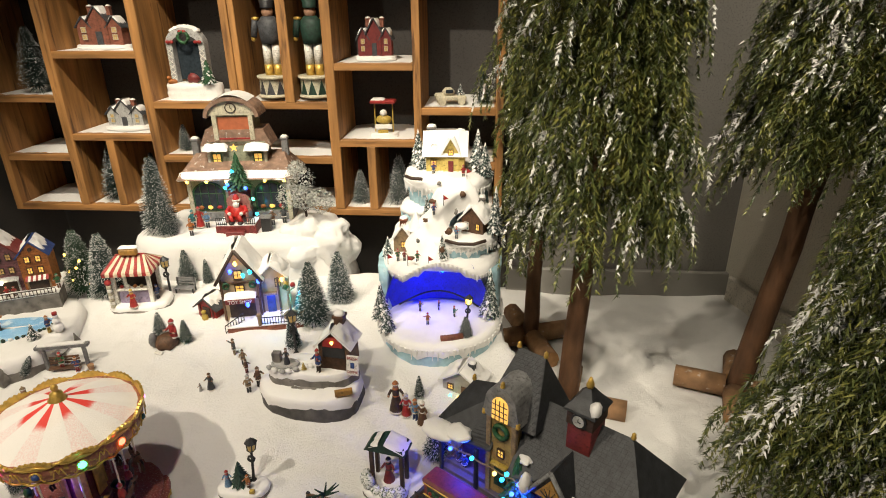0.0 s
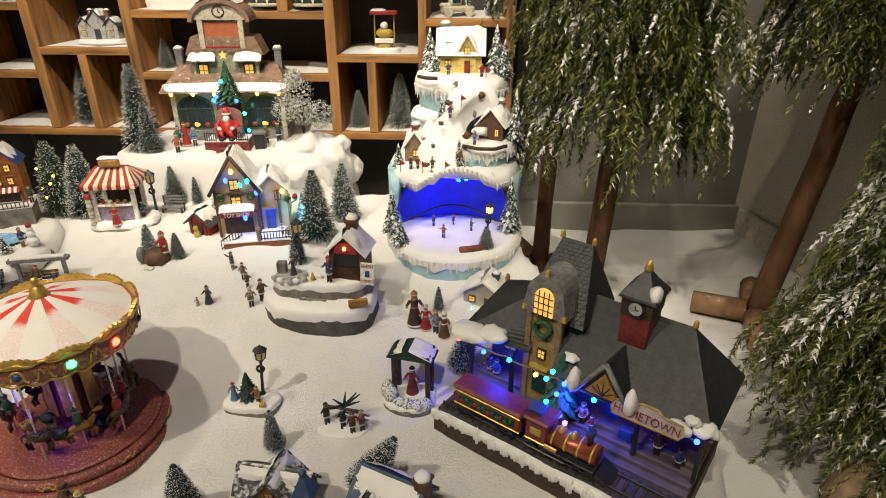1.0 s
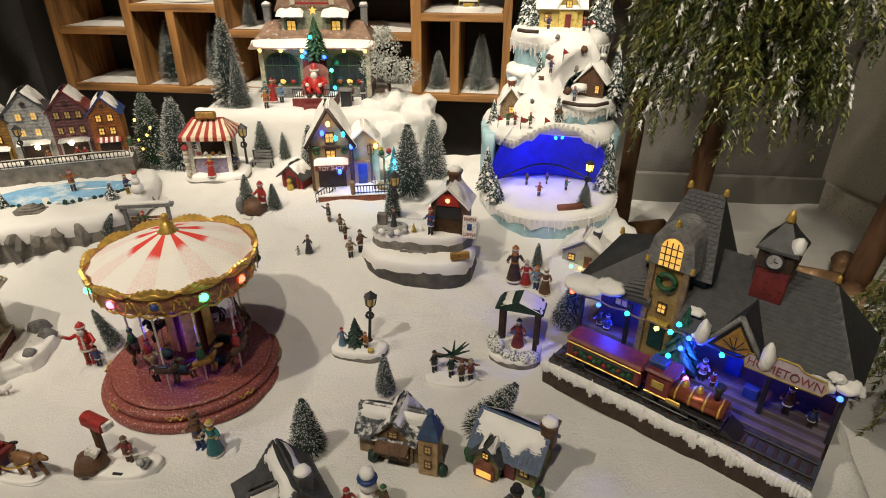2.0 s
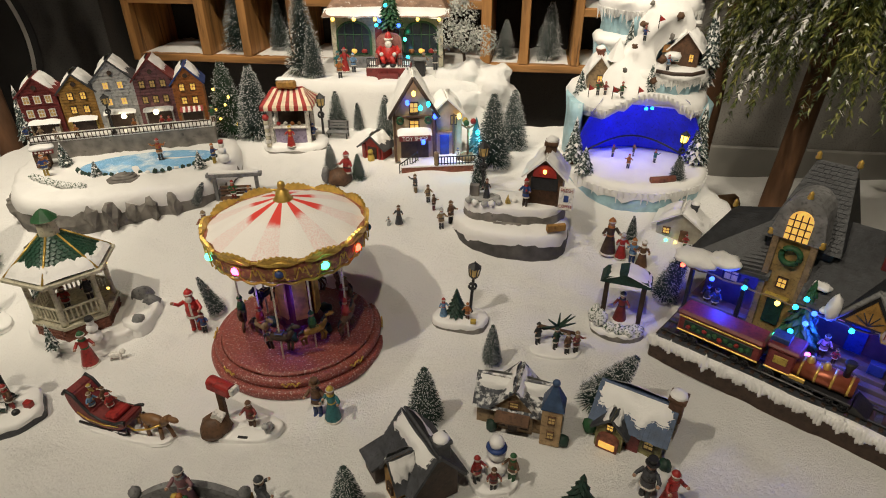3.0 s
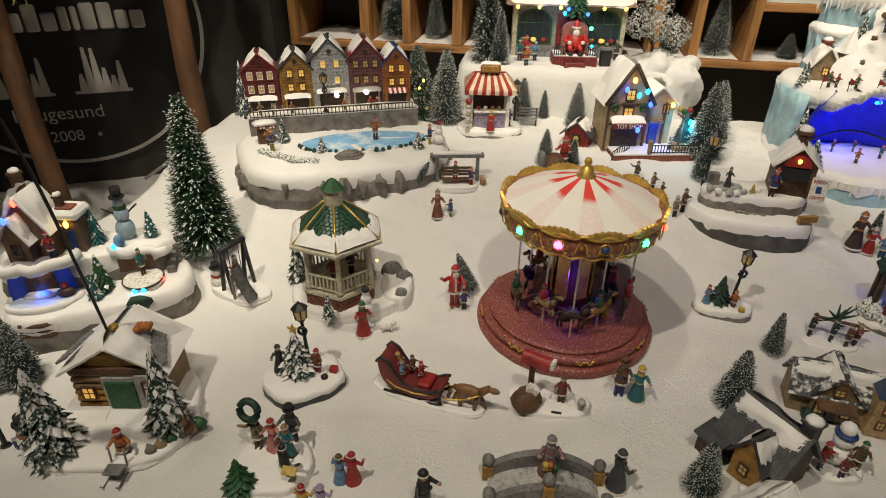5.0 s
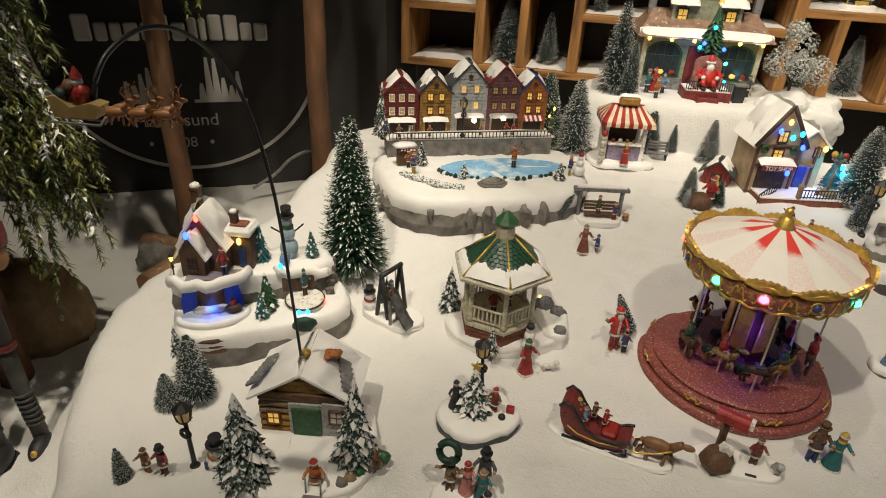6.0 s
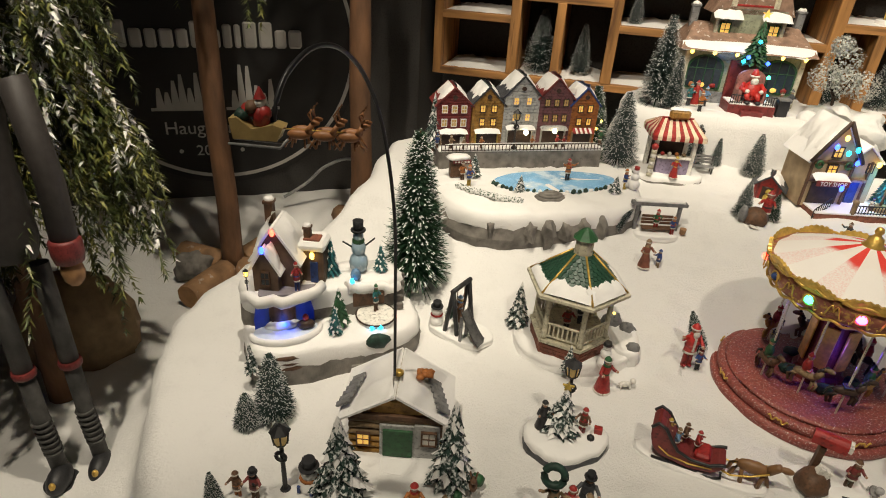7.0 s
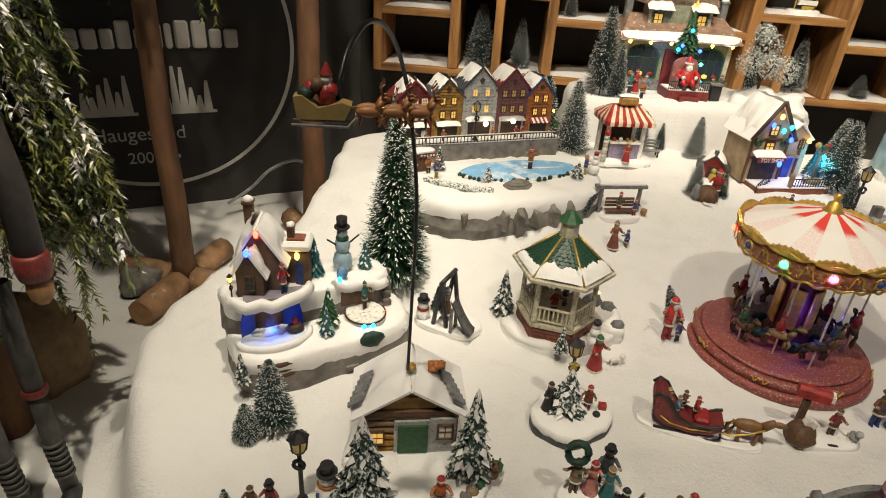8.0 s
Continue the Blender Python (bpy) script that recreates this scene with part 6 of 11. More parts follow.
    terrace("ledge", 0.118, 0.100, 0.020, 0.125, 0.335, 0.398, 0.432, 8)
    def icicles(o, z, k, q=1.03, long=0.024, step=1, lift=0.0):
        b = bmesh.new()
        cx, cy = sum(p[0] for p in o) / len(o), sum(p[1] for p in o) / len(o)
        for i in range(0, len(o), step):
            x, y = cx + (o[i][0] - cx) * q, cy + (o[i][1] - cy) * q
            if y > cy + 0.06:
                continue
            d = long * (0.35 + 0.65 * abs(noise.noise((i * 0.83, k, 2))) + 0.25 * math.sin(i * 1.7))
            b2 = max(0.006, d)
            up = lift * max(0, 1 - ((x - 0.01) / 0.095) ** 2) if y < cy - 0.06 else 0
            cyl(b, (x, y, z + up - b2), 0.0006, 0.0035 + 0.0035 * abs(noise.noise((i * 1.9, k, 7))), b2 + 0.006, 7)
        ob = part("icicles", b, SNOW, th, "fringe of white icicles")
        ob["kind"] = "stuff"

    icicles(foot, 0.064, 1, 1.045, 0.030)
    icicles(outline(0.160, 0.150, 96, 3, 0.09, 2.3, 0, 0.035), 0.207, 2, 1.02, 0.020, lift=0.046)
    icicles(outline(0.105, 0.105, 64, 6, 0.09, 2.3, 0.050, 0.060), 0.264, 3, 1.02, 0.024)
    icicles(outline(0.118, 0.100, 64, 8, 0.09, 2.3, 0.020, 0.125), 0.400, 5, 1.02, 0.040)
    for i in range(9):
        t = (i + 0.5 + 0.4 * noise.noise((i * 3.7, 1, 1))) / 9
        x = 0.04 - 0.075 * t + (0.036 if i % 2 else -0.036)
        y, z = 0.02 - 0.11 * t, 0.438 - 0.195 * t
        bm = bmesh.new()
        ball(bm, (x, y, z), (0.005 + 0.002 * (i % 3), 0.005, 0.006 + 0.003 * (i % 2)), 0, 2, rough=0.7)
        part("rock", bm, BROWN if i % 3 else STONE, th)
    # ski run winding down
    bm = bmesh.new()
    path = [(0.045, 0.030, 0.436), (0.040, -0.002, 0.405), (0.012, -0.012, 0.375), (-0.018, -0.015, 0.335), (-0.030, -0.035, 0.292), (-0.018, -0.070, 0.248), (-0.03, -0.100, 0.236)]
    rows = []
    for i in range(25):
        t = i / 24 * (len(path) - 1)
        j = min(int(t), len(path) - 2)
        p = Vector(path[j]).lerp(Vector(path[j + 1]), t - j)
        rows.append([bm.verts.new((p.x + dx * (0.030 + 0.010 * math.sin(i * 0.5)), p.y + abs(dx) * 0.012, p.z + (0.008 if abs(dx) == 1 else 0) - 0.030 * (abs(dx) == 1.6) + 0.002 * noise.noise((i, dx, 0)))) for dx in (-1.6, -1, -0.5, 0, 0.5, 1, 1.6)])
    for i in range(24):
        for j in range(6):
            bm.faces.new((rows[i][j], rows[i][j + 1], rows[i + 1][j + 1], rows[i + 1][j])).smooth = True
    part("ski_run", bm, SNOW, th, "steep white ski run")
    # houses on the ledges
    yl = mat("butter_paint", (0.62, 0.47, 0.13), 0.6, scale=60, var=0.2, bump=0.15)
    slot(th, "house_wall", (0.010, 0.130, 0.466), (0.098, 0.065, 0.060), yl)
    gable(th, 0.070, 0.104, 0.056, 0.046, yl, SNOW, Matrix.Translation((0.062, 0.130, 0.436)) @ Matrix.Rotation(math.pi / 2, 4, "Z"), 0.010, 1.0, 5, 0.010)
    gable(th, 0.042, 0.040, 0.056, 0.036, yl, SNOW, Matrix.Translation((0.026, 0.088, 0.436)), 0.007, 1.0, 6, 0.007)
    window(th, (0.026, 0.086, 0.492), 0.013, 0.014, WARMPANE, BROWN)
    slot(th, "door", (0.026, 0.0855, 0.453), (0.014, 0.004, 0.032), MAROON)
    window(th, (-0.022, 0.095, 0.460), 0.014, 0.016, WARMPANE, BROWN)
    window(th, (-0.020, 0.098, 0.505), 0.012, 0.010, WARMPANE, BROWN)
    for s in (-1, 1):
        chimney(th, (0.010 + s * 0.040, 0.138, 0.500), 0.020, 0.048 if s < 0 else 0.036, STONE)
    m2 = Matrix.Translation((0.088, 0.005, 0.288)) @ Matrix.Rotation(radians(-22), 4, "Z")
    gable(th, 0.062, 0.060, 0.045, 0.034, BROWN, SNOW, m2, 0.008, 1.0, 2, 0.010)
    window(th, (-0.016, -0.001, 0.024), 0.012, 0.020, TEAL, WHITE, m2)
    window(th, (0.016, -0.001, 0.024), 0.010, 0.018, WARMPANE, DKBROWN, m2)
    bm = bmesh.new()
    ball(bm, (0.060, -0.010, 0.318), (0.020, 0.016, 0.010), 0, 2, rough=0.25)
    part("porch_snow", bm, SNOW, th)
    chimney(th, (0.112, 0.045, 0.345), 0.018, 0.034, STONE)
    slot(th, "tower_wall", (-0.062, 0.000, 0.268), (0.030, 0.030, 0.075), mat("moss_paint", (0.22, 0.20, 0.09), 0.65), bevel=0.001)
    bm = bmesh.new()
    cyl(bm, (-0.062, 0, 0.303), 0.028, 0.001, 0.052, 5)
    part("tower_roof", bm, SNOW, th, "snowy tent roof")
    gable(th, 0.050, 0.055, 0.040, 0.034, TAN, SNOW, Matrix.Translation((-0.100, -0.002, 0.234)), 0.006, 1.0, 4, 0.010)
    window(th, (-0.062, -0.0155, 0.285), 0.010, 0.014, WARMPANE, DKBROWN)
    window(th, (-0.062, -0.0155, 0.252), 0.010, 0.014, DIMPANE, DKBROWN)
    window(th, (-0.098, -0.003, 0.258), 0.012, 0.016, WARMPANE, DKBROWN)
    chimney(th, (-0.100, 0.030, 0.290), 0.018, 0.030, BRICK)
    for i, (x, y, z, h, r) in enumerate(((-0.070, 0.155, 0.430, 0.085, 0.022), (-0.052, 0.120, 0.430, 0.060, 0.018), (0.098, 0.110, 0.430, 0.095, 0.024), (0.118, 0.085, 0.424, 0.075, 0.020), (0.150, 0.050, 0.230, 0.14, 0.026), (0.148, 0.01, 0.286, 0.09, 0.020),
                                         (-0.030, -0.005, 0.234, 0.075, 0.014), (-0.035, 0.03, 0.290, 0.080, 0.015), (0.012, -0.052, 0.236, 0.060, 0.013), (-0.140, -0.010, 0.220, 0.05, 0.014), (-0.148, -0.110, 0.082, 0.090, 0.022), (-0.125, -0.160, 0.080, 0.05, 0.020), (0.140, -0.080, 0.082, 0.115, 0.024))):
        resin_tree(th, (x, y, z), h * 1.3, r * 1.25, 8, i, True)
    for i, (x, y, z, c, h) in enumerate(((-0.020, 0.075, 0.434, BLUE, 0.036), (0.062, 0.048, 0.434, RED, 0.036), (-0.012, -0.020, 0.352, BLUE, 0.034), (0.048, -0.030, 0.290, LTBLUE, 0.036), (-0.105, -0.062, 0.236, GREEN, 0.036), (-0.088, -0.060, 0.236, MAROON, 0.032), (-0.052, -0.072, 0.238, GREEN, 0.034))):
        figurine(x, y, h, 15, c, DKGREY, RED, "tiny painted skier figurine", z, th)
    for i, (x, y, c, h) in enumerate(((-0.022, -0.130, ORANGE, 0.036), (-0.05, -0.06, DKGREY, 0.032), (0.00, -0.05, DKGREY, 0.030), (0.045, -0.085, TEAL, 0.034))):
        figurine(x, y, h, 40 * i, c, DKGREY, RED, "tiny skater figurine in cave", 0.0855, th, arms=(0.8, 0.5))
    for i, (x, y, z) in enumerate(((0.072, 0.028, 0.436), (0.014, -0.022, 0.378), (-0.128, -0.085, 0.236), (-0.020, -0.098, 0.238), (-0.075, -0.092, 0.236))):
        bm = bmesh.new()
        tube(bm, [(x, y, z), (x, y, z + 0.030)], 0.0009, 5)
        prism(bm, [(0, 0.016), (0, 0.030), (0.013, 0.020)], -0.0006, 0.0006, Matrix.Translation((x, y, z)), 1)
        part("flag", bm, [IRON, RED], th, "small red flag")
    bm = bmesh.new()
    tube(bm, [(0.020, -0.050, 0.292), (0.055, -0.066, 0.290), (0.095, -0.066, 0.290), (0.125, -0.045, 0.292)], 0.0045, 7)
    part("log_fence", bm, DKBROWN, th)
    bm = bmesh.new()
    tube(bm, [(-0.092, 0.045, 0.437), (-0.075, 0.025, 0.437), (-0.045, 0.018, 0.437)], 0.0045, 7)
    part("log_fence", bm, DKBROWN, th)
    bm = bmesh.new()
    tube(bm, [(0.018, -0.205, 0.090), (0.045, -0.200, 0.091), (0.072, -0.188, 0.090)], 0.008, 8)
    part("brown_rock", bm, BRICK, th)
    lamp_post(th, (0.080, -0.150, 0.084), 0.105, 4, True)
    for x, y, z in ((0.012, -0.052, 0.205), (0.030, -0.030, 0.200)):
        bm = bmesh.new()
        ball(bm, (x, y, z), 0.004)
        part("cave_bulb", bm, LED_C, th)


build_mountain()
glow("cave_lamp", (-0.010, 1.500, 0.265), 0.13, (0.0, 0.015, 1.0), 0.01)
glow("cave_lamp", (-0.06, 1.52, 0.20), 0.09, (0.0, 0.015, 1.0), 0.01)

# ---------------------------------------------------------------- railway station with train


def build_station():
    th = thing("railway_station", "toy railway station with slate roofs and red steam train", "village piece", (-0.040, 0.956, 0.010), -35)
    th.scale = (1, 1.17, 1)
    SL = mat("slate_tiles", (0.027, 0.029, 0.033), 0.5, scale=80, var=0.4, bump=0.3)
    STW = mat("plum_wall", (0.12, 0.055, 0.05), 0.6, scale=60, var=0.3, bump=0.2)
    slot(th, "platform", (0.215, 0.105, 0.010), (0.43, 0.215, 0.046), DKBROWN, bevel=0.003)
    slot(th, "track_bed", (0.218, 0.032, 0.036), (0.424, 0.056, 0.006), DKGREY)
    for i in range(4):
        slot(th, "platform_step", (0.216, 0.068 + i * 0.012, 0.037 + i * 0.004), (0.42, 0.012, 0.008 + i * 0.008), mat("purple_grey_deck", (0.11, 0.085, 0.10), 0.6, scale=40, var=0.3, bump=0.2))
    slot(th, "porch_floor", (0.216, 0.155, 0.052), (0.42, 0.105, 0.010), STW)
    for y in (0.018, 0.046):
        slot(th, "rail", (0.216, y, 0.042), (0.42, 0.003, 0.005), IRON)
    for i in range(28):
        slot(th, "sleeper", (0.016 + i * 0.0149, 0.032, 0.0395), (0.006, 0.046, 0.003), DKBROWN)
    bm = bmesh.new()
    snow_patch(bm, (0, 0.010, 0.0345), (0.43, 0, 0), (0, -0.011, 0), (0, 0, 1), 0.005, 1, 0.1, 3, 40, 4)
    for i in range(86):
        x = 0.43 * i / 85
        drop = 0.010 + 0.013 * max(0, noise.noise((i * 0.55, 3, 1)) + 0.3) + 0.004 * math.sin(i * 1.1)
        ball(bm, (x, -0.001, 0.031 - drop * 0.25), (0.0052, 0.003, drop), 0, 1)
    part("front_snow", bm, SNOW, th, "ragged snow along the front edge")
    # building
    def body(name, x0, x1, y0, y1, z1, m_):
        slot(th, name, ((x0 + x1) / 2, (y0 + y1) / 2, (0.056 + z1) / 2), (x1 - x0, y1 - y0, z1 - 0.056), m_)
    body("wall", 0.02, 0.42, 0.135, 0.205, 0.150, STW)
    body("gable_bay", 0.120, 0.178, 0.095, 0.150, 0.262, mat("mustard_paint", (0.34, 0.22, 0.075), 0.6, scale=60, var=0.35, bump=0.2))
    for x in (0.121, 0.177):
        slot(th, "bay_quoin", (x, 0.0945, 0.150), (0.010, 0.008, 0.19), TAN)
    bm = bmesh.new()
    arc = [(0.108, 0.240), (0.190, 0.240)] + [(0.149 + 0.034 * math.cos(t), 0.274 + 0.038 * math.sin(t)) for t in [math.pi * i / 12 for i in range(13)]]
    prism(bm, arc, 0.088, 0.150)
    part("bay_arch", bm, GREY, th, "grey arched dormer")
    arc = [(0.132, 0.242), (0.166, 0.242)] + [(0.149 + 0.017 * math.cos(t), 0.274 + 0.018 * math.sin(t)) for t in [math.pi * i / 10 for i in range(11)]]
    bm = bmesh.new()
    prism(bm, arc, 0.0855, 0.089)
    w = part("arched_window", bm, WARMPANE, th, "glowing arched window")
    for i in range(3):
        slot(w, "mullion", (0.140 + i * 0.009, 0.0850, 0.264), (0.0018, 0.002, 0.046), DKBROWN)
        slot(w, "mullion", (0.149, 0.0850, 0.252 + i * 0.012), (0.034, 0.002, 0.0018), DKBROWN)
    bm = bmesh.new()
    pts = [(0.149 + 0.014 * math.cos(t), 0.091, 0.212 + 0.014 * math.sin(t)) for t in [2 * math.pi * i / 18 for i in range(19)]]
    tube(bm, pts, 0.0045, 7)
    part("wreath", bm, GREEN, th)
    window(th, (0.149, 0.0935, 0.160), 0.014, 0.018, WARMPANE, DKBROWN)
    slot(th, "bay_door", (0.149, 0.093, 0.105), (0.026, 0.004, 0.050), DKGREEN)
    slot(th, "door_hood", (0.149, 0.090, 0.134), (0.036, 0.010, 0.005), YELLOW)
    for x in (0.062, 0.235, 0.300):
        window(th, (x, 0.1335, 0.118), 0.026, 0.030, DIMPANE if x != 0.235 else mat("pink_pane", (0.55, 0.22, 0.24), 0.4, emit=0.3), DKBROWN)
    slot(th, "station_door", (0.270, 0.133, 0.088), (0.026, 0.004, 0.062), BLUE)

    def roof(name, pts, m_=SL):
        """A hipped roof: four eaves corners, two ridge ends."""
        b = bmesh.new()
        v = [b.verts.new(p) for p in pts]
        for f in ((0, 1, 5, 4), (1, 2, 5), (2, 3, 4, 5), (3, 0, 4), (3, 2, 1, 0)):
            b.faces.new([v[i] for i in f])
        r = part(name, b, m_, th, "dark slate roof")
        # raised courses of slates on the front slope
        a, c, d, e = (Vector(pts[i]) for i in (0, 1, 5, 4))
        nn = (c - a).cross(e - a).normalized()
        b = bmesh.new()
        rows = max(6, int((e - a).length / 0.0065))
        for i in range(rows):
            t = (i + 0.5) / rows
            p, q = a.lerp(e, t), c.lerp(d, t)
            cols = max(3, int((q - p).length / 0.009))
            for j in range(cols):
                s0, s1 = (j + 0.06 + 0.5 * (i % 2)) / cols, (j + 0.94 + 0.5 * (i % 2)) / cols
                if s1 > 1:
                    continue
                up = (e - a) / rows * 0.42
                x0, x1 = p.lerp(q, s0), p.lerp(q, s1)
                f = [b.verts.new(x0 - up + nn * 0.0016), b.verts.new(x1 - up + nn * 0.0016), b.verts.new(x1 + up + nn * 0.0004), b.verts.new(x0 + up + nn * 0.0004)]
                b.faces.new(f)
        s = part("slates", b, SL, r)
        s["kind"] = "stuff"
        return r

    roof("roof", [(0.180, 0.070, 0.150), (0.440, 0.070, 0.150), (0.440, 0.235, 0.150), (0.180, 0.235, 0.150), (0.180, 0.158, 0.262), (0.365, 0.158, 0.262)])
    roof("roof", [(-0.012, 0.075, 0.152), (0.130, 0.085, 0.160), (0.130, 0.235, 0.160), (-0.012, 0.235, 0.152), (0.030, 0.158, 0.232), (0.130, 0.158, 0.262)])
    roof("tower_roof", [(0.095, 0.105, 0.225), (0.212, 0.105, 0.225), (0.212, 0.215, 0.225), (0.095, 0.215, 0.225), (0.128, 0.165, 0.345), (0.185, 0.165, 0.345)])
    slot(th, "tower_body", (0.153, 0.160, 0.200), (0.098, 0.090, 0.06), SL)
    for x, y, z in ((0.128, 0.165, 0.345), (0.185, 0.165, 0.345), (0.149, 0.092, 0.311), (0.112, 0.090, 0.240), (0.186, 0.090, 0.240), (0.365, 0.158, 0.262), (0.030, 0.158, 0.232)):
        bm = bmesh.new()
        lathe(bm, [(0.004, 0), (0.0048, 0.003), (0.0032, 0.006), (0.004, 0.009), (0.001, 0.013)], (x, y, z), 10)
        part("finial", bm, GOLD, th, "gold finial")
    # front gablet with fan window
    bm = bmesh.new()
    prism(bm, [(0.238, 0.158), (0.318, 0.158), (0.278, 0.218)], 0.058, 0.130)
    part("gablet", bm, SL, th)
    bm = bmesh.new()
    prism(bm, [(0.250, 0.163), (0.306, 0.163), (0.278, 0.206)], 0.0550, 0.0585)
    g = part("fan_window", bm, OCHRE, th, "gilded fan window")
    for t in range(1, 6):
        a = math.pi * t / 6
        bm = bmesh.new()
        tube(bm, [(0.278, 0.0545, 0.165), (0.278 + 0.020 * math.cos(a), 0.0545, 0.165 + 0.022 * math.sin(a))], 0.0009, 5)
        part("glazing_bar", bm, IRON, g)
    for s in (-1, 1):
        bm = bmesh.new()
        tube(bm, [(0.278 + s * 0.046, 0.054, 0.154), (0.278, 0.054, 0.224)], 0.004, 6)
        part("bargeboard", bm, GREY, th)
        bm = bmesh.new()
        ball(bm, (0.278 + s * 0.046, 0.052, 0.176), (0.010, 0.012, 0.024), 0, 2, rough=0.3)
        part("roof_snow", bm, SNOW, th)
    for x, y, z, r in ((0.205, 0.090, 0.180, 0.014), (0.228, 0.062, 0.162, 0.012), (0.020, 0.075, 0.163, 0.034), (0.060, 0.085, 0.170, 0.028), (0.425, 0.080, 0.160, 0.020), (0.408, 0.072, 0.172, 0.012), (0.395, 0.065, 0.158, 0.018)):
        bm = bmesh.new()
        ball(bm, (x, y, z), (r, r * 0.7, r * 0.42), 0, 3, rough=0.45)
        part("roof_snow", bm, SNOW, th, "clump of snow")
    # clock tower
    slot(th, "clock_tower", (0.285, 0.145, 0.255), (0.046, 0.046, 0.075), MAROON)
    slot(th, "clock_stage", (0.285, 0.145, 0.288), (0.050, 0.050, 0.032), DKBROWN)
    bm = bmesh.new()
    lathe(bm, [(0.042, 0.302), (0.040, 0.306), (0.020, 0.325), (0.003, 0.345)], (0.285, 0.145, 0), 4, smooth=False)
    bmesh.ops.rotate(bm, cent=(0.285, 0.145, 0), matrix=Matrix.Rotation(math.pi / 4, 3, "Z"), verts=bm.verts)
    part("clock_roof", bm, SL, th)
    bm = bmesh.new()
    lathe(bm, [(0.006, 0.340), (0.007, 0.345), (0.005, 0.352), (0.002, 0.360)], (0.285, 0.145, 0), 12)
    part("finial", bm, GOLD, th)
    bm = bmesh.new()
    cyl(bm, (0.285, 0.1195, 0.288), 0.014, 0.014, 0.003, 24, rx=90, mi=0)
    cyl(bm, (0.285, 0.1170, 0.288), 0.0105, 0.0105, 0.002, 24, rx=90, mi=1)
    box(bm, (0.285, 0.1145, 0.291), (0.0012, 0.001, 0.007), mi=2)
    box(bm, (0.2875, 0.1145, 0.288), (0.006, 0.001, 0.0012), mi=2)
    part("clock", bm, [IRON, LTGREY, IRON], th, "round station clock")
    bm = bmesh.new()
    ball(bm, (0.308, 0.128, 0.312), (0.010, 0.012, 0.016), 0, 2, rough=0.4)
    part("roof_snow", bm, SNOW, th)
    # name board
    bm = bmesh.new()
    arc = [(-0.050, -0.010), (0.050, -0.010), (0.054, 0), (0.050, 0.010), (0.022, 0.012), (0.012, 0.018), (-0.012, 0.018), (-0.022, 0.012), (-0.050, 0.010), (-0.054, 0)]
    mb = Matrix.Translation((0.350, 0.052, 0.162)) @ Matrix.Rotation(radians(-25), 4, "X")
    prism(bm, arc, -0.002, 0.003, mb)
    nb = part("name_board", bm, mat("board_lilac", (0.34, 0.28, 0.32), 0.6), th, "arched name board")
    bm = bmesh.new()
    tube(bm, [mb @ Vector((x, -0.003, z)) for x, z in arc + arc[:1]], 0.0014, 5)
    part("board_rim", bm, YELLOW, nb)
    letters("board_text", "HOMETOWN", 0.0165, mb @ xf((0, -0.0035, -0.0005), 90), nb, MAROON, 0.0006)
    # porch posts, garland of lights
    for x in (0.012, 0.100, 0.212, 0.330, 0.425):
        slot(th, "porch_post", (x, 0.084, 0.100), (0.007, 0.007, 0.100), IRON)
    bulbs = [LED_R, LED_B, LED_C, LED_Y, LED_B, LED_C, LED_R, LED_Y, LED_B]
    for i in range(9):
        x = 0.0 + i * 0.0525
        bm = bmesh.new()
        ball(bm, (x, 0.066, 0.146 - 0.006 * (i % 2)), 0.0042)
        part("porch_bulb", bm, bulbs[i], th)
    bm = bmesh.new()
    tube(bm, [(i * 0.014, 0.068, 0.149 - 0.005 * abs(math.sin(i * 0.9))) for i in range(31)], 0.0016, 5)
    part("garland", bm, TAN, th, "pale twisted garland")
    resin_tree(th, (0.196, 0.082, 0.058), 0.135, 0.036, 8, 4, False, GREEN, "decorated_tree")
    for (x, y, z), m_ in (((0.185, 0.052, 0.155), LED_C), ((0.205, 0.054, 0.132), LED_B), ((0.190, 0.050, 0.112), LED_C), ((0.172, 0.052, 0.094), LED_G), ((0.214, 0.054, 0.092), LED_B), ((0.222, 0.060, 0.075), LED_P), ((0.196, 0.050, 0.176), LED_C), ((0.185, 0.046, 0.070), LED_Y)):
        bm = bmesh.new()
        ball(bm, (x, y, z), 0.0042)
        part("tree_bulb", bm, m_, th)
    for x, y, c, hg in ((0.040, 0.105, DKGREY, 0.045), (0.056, 0.102, BLUE, 0.046), (0.236, 0.092, mat("mauve_paint", (0.35, 0.18, 0.28), 0.6), 0.046), (0.255, 0.088, RED, 0.030), (0.362, 0.098, BROWN, 0.055), (0.398, 0.092, BLUE, 0.040)):
        figurine(x, y, hg, 10, c, DKBROWN, DKBROWN, "small painted traveller figurine", 0.057, th)
    slot(th, "porch_bench", (0.310, 0.100, 0.068), (0.022, 0.012, 0.020), BLUE)
    # train on the rails
    tz = 0.044
    bm = bmesh.new()
    box(bm, (0.100, 0.032, tz + 0.030), (0.135, 0.034, 0.032), bevel=0.003)
    car = part("carriage", bm, MAROON, th, "dark red carriage with green garland")
    slot(car, "carriage_roof", (0.100, 0.032, tz + 0.050), (0.140, 0.040, 0.010), MAROON, bevel=0.004)
    slot(car, "gold_band", (0.100, 0.0142, tz + 0.016), (0.134, 0.002, 0.003), GOLD)
    slot(car, "gold_band", (0.100, 0.0142, tz + 0.044), (0.134, 0.002, 0.003), GOLD)
    slot(car, "side_window", (0.100, 0.0145, tz + 0.030), (0.112, 0.002, 0.018), DKGREEN)
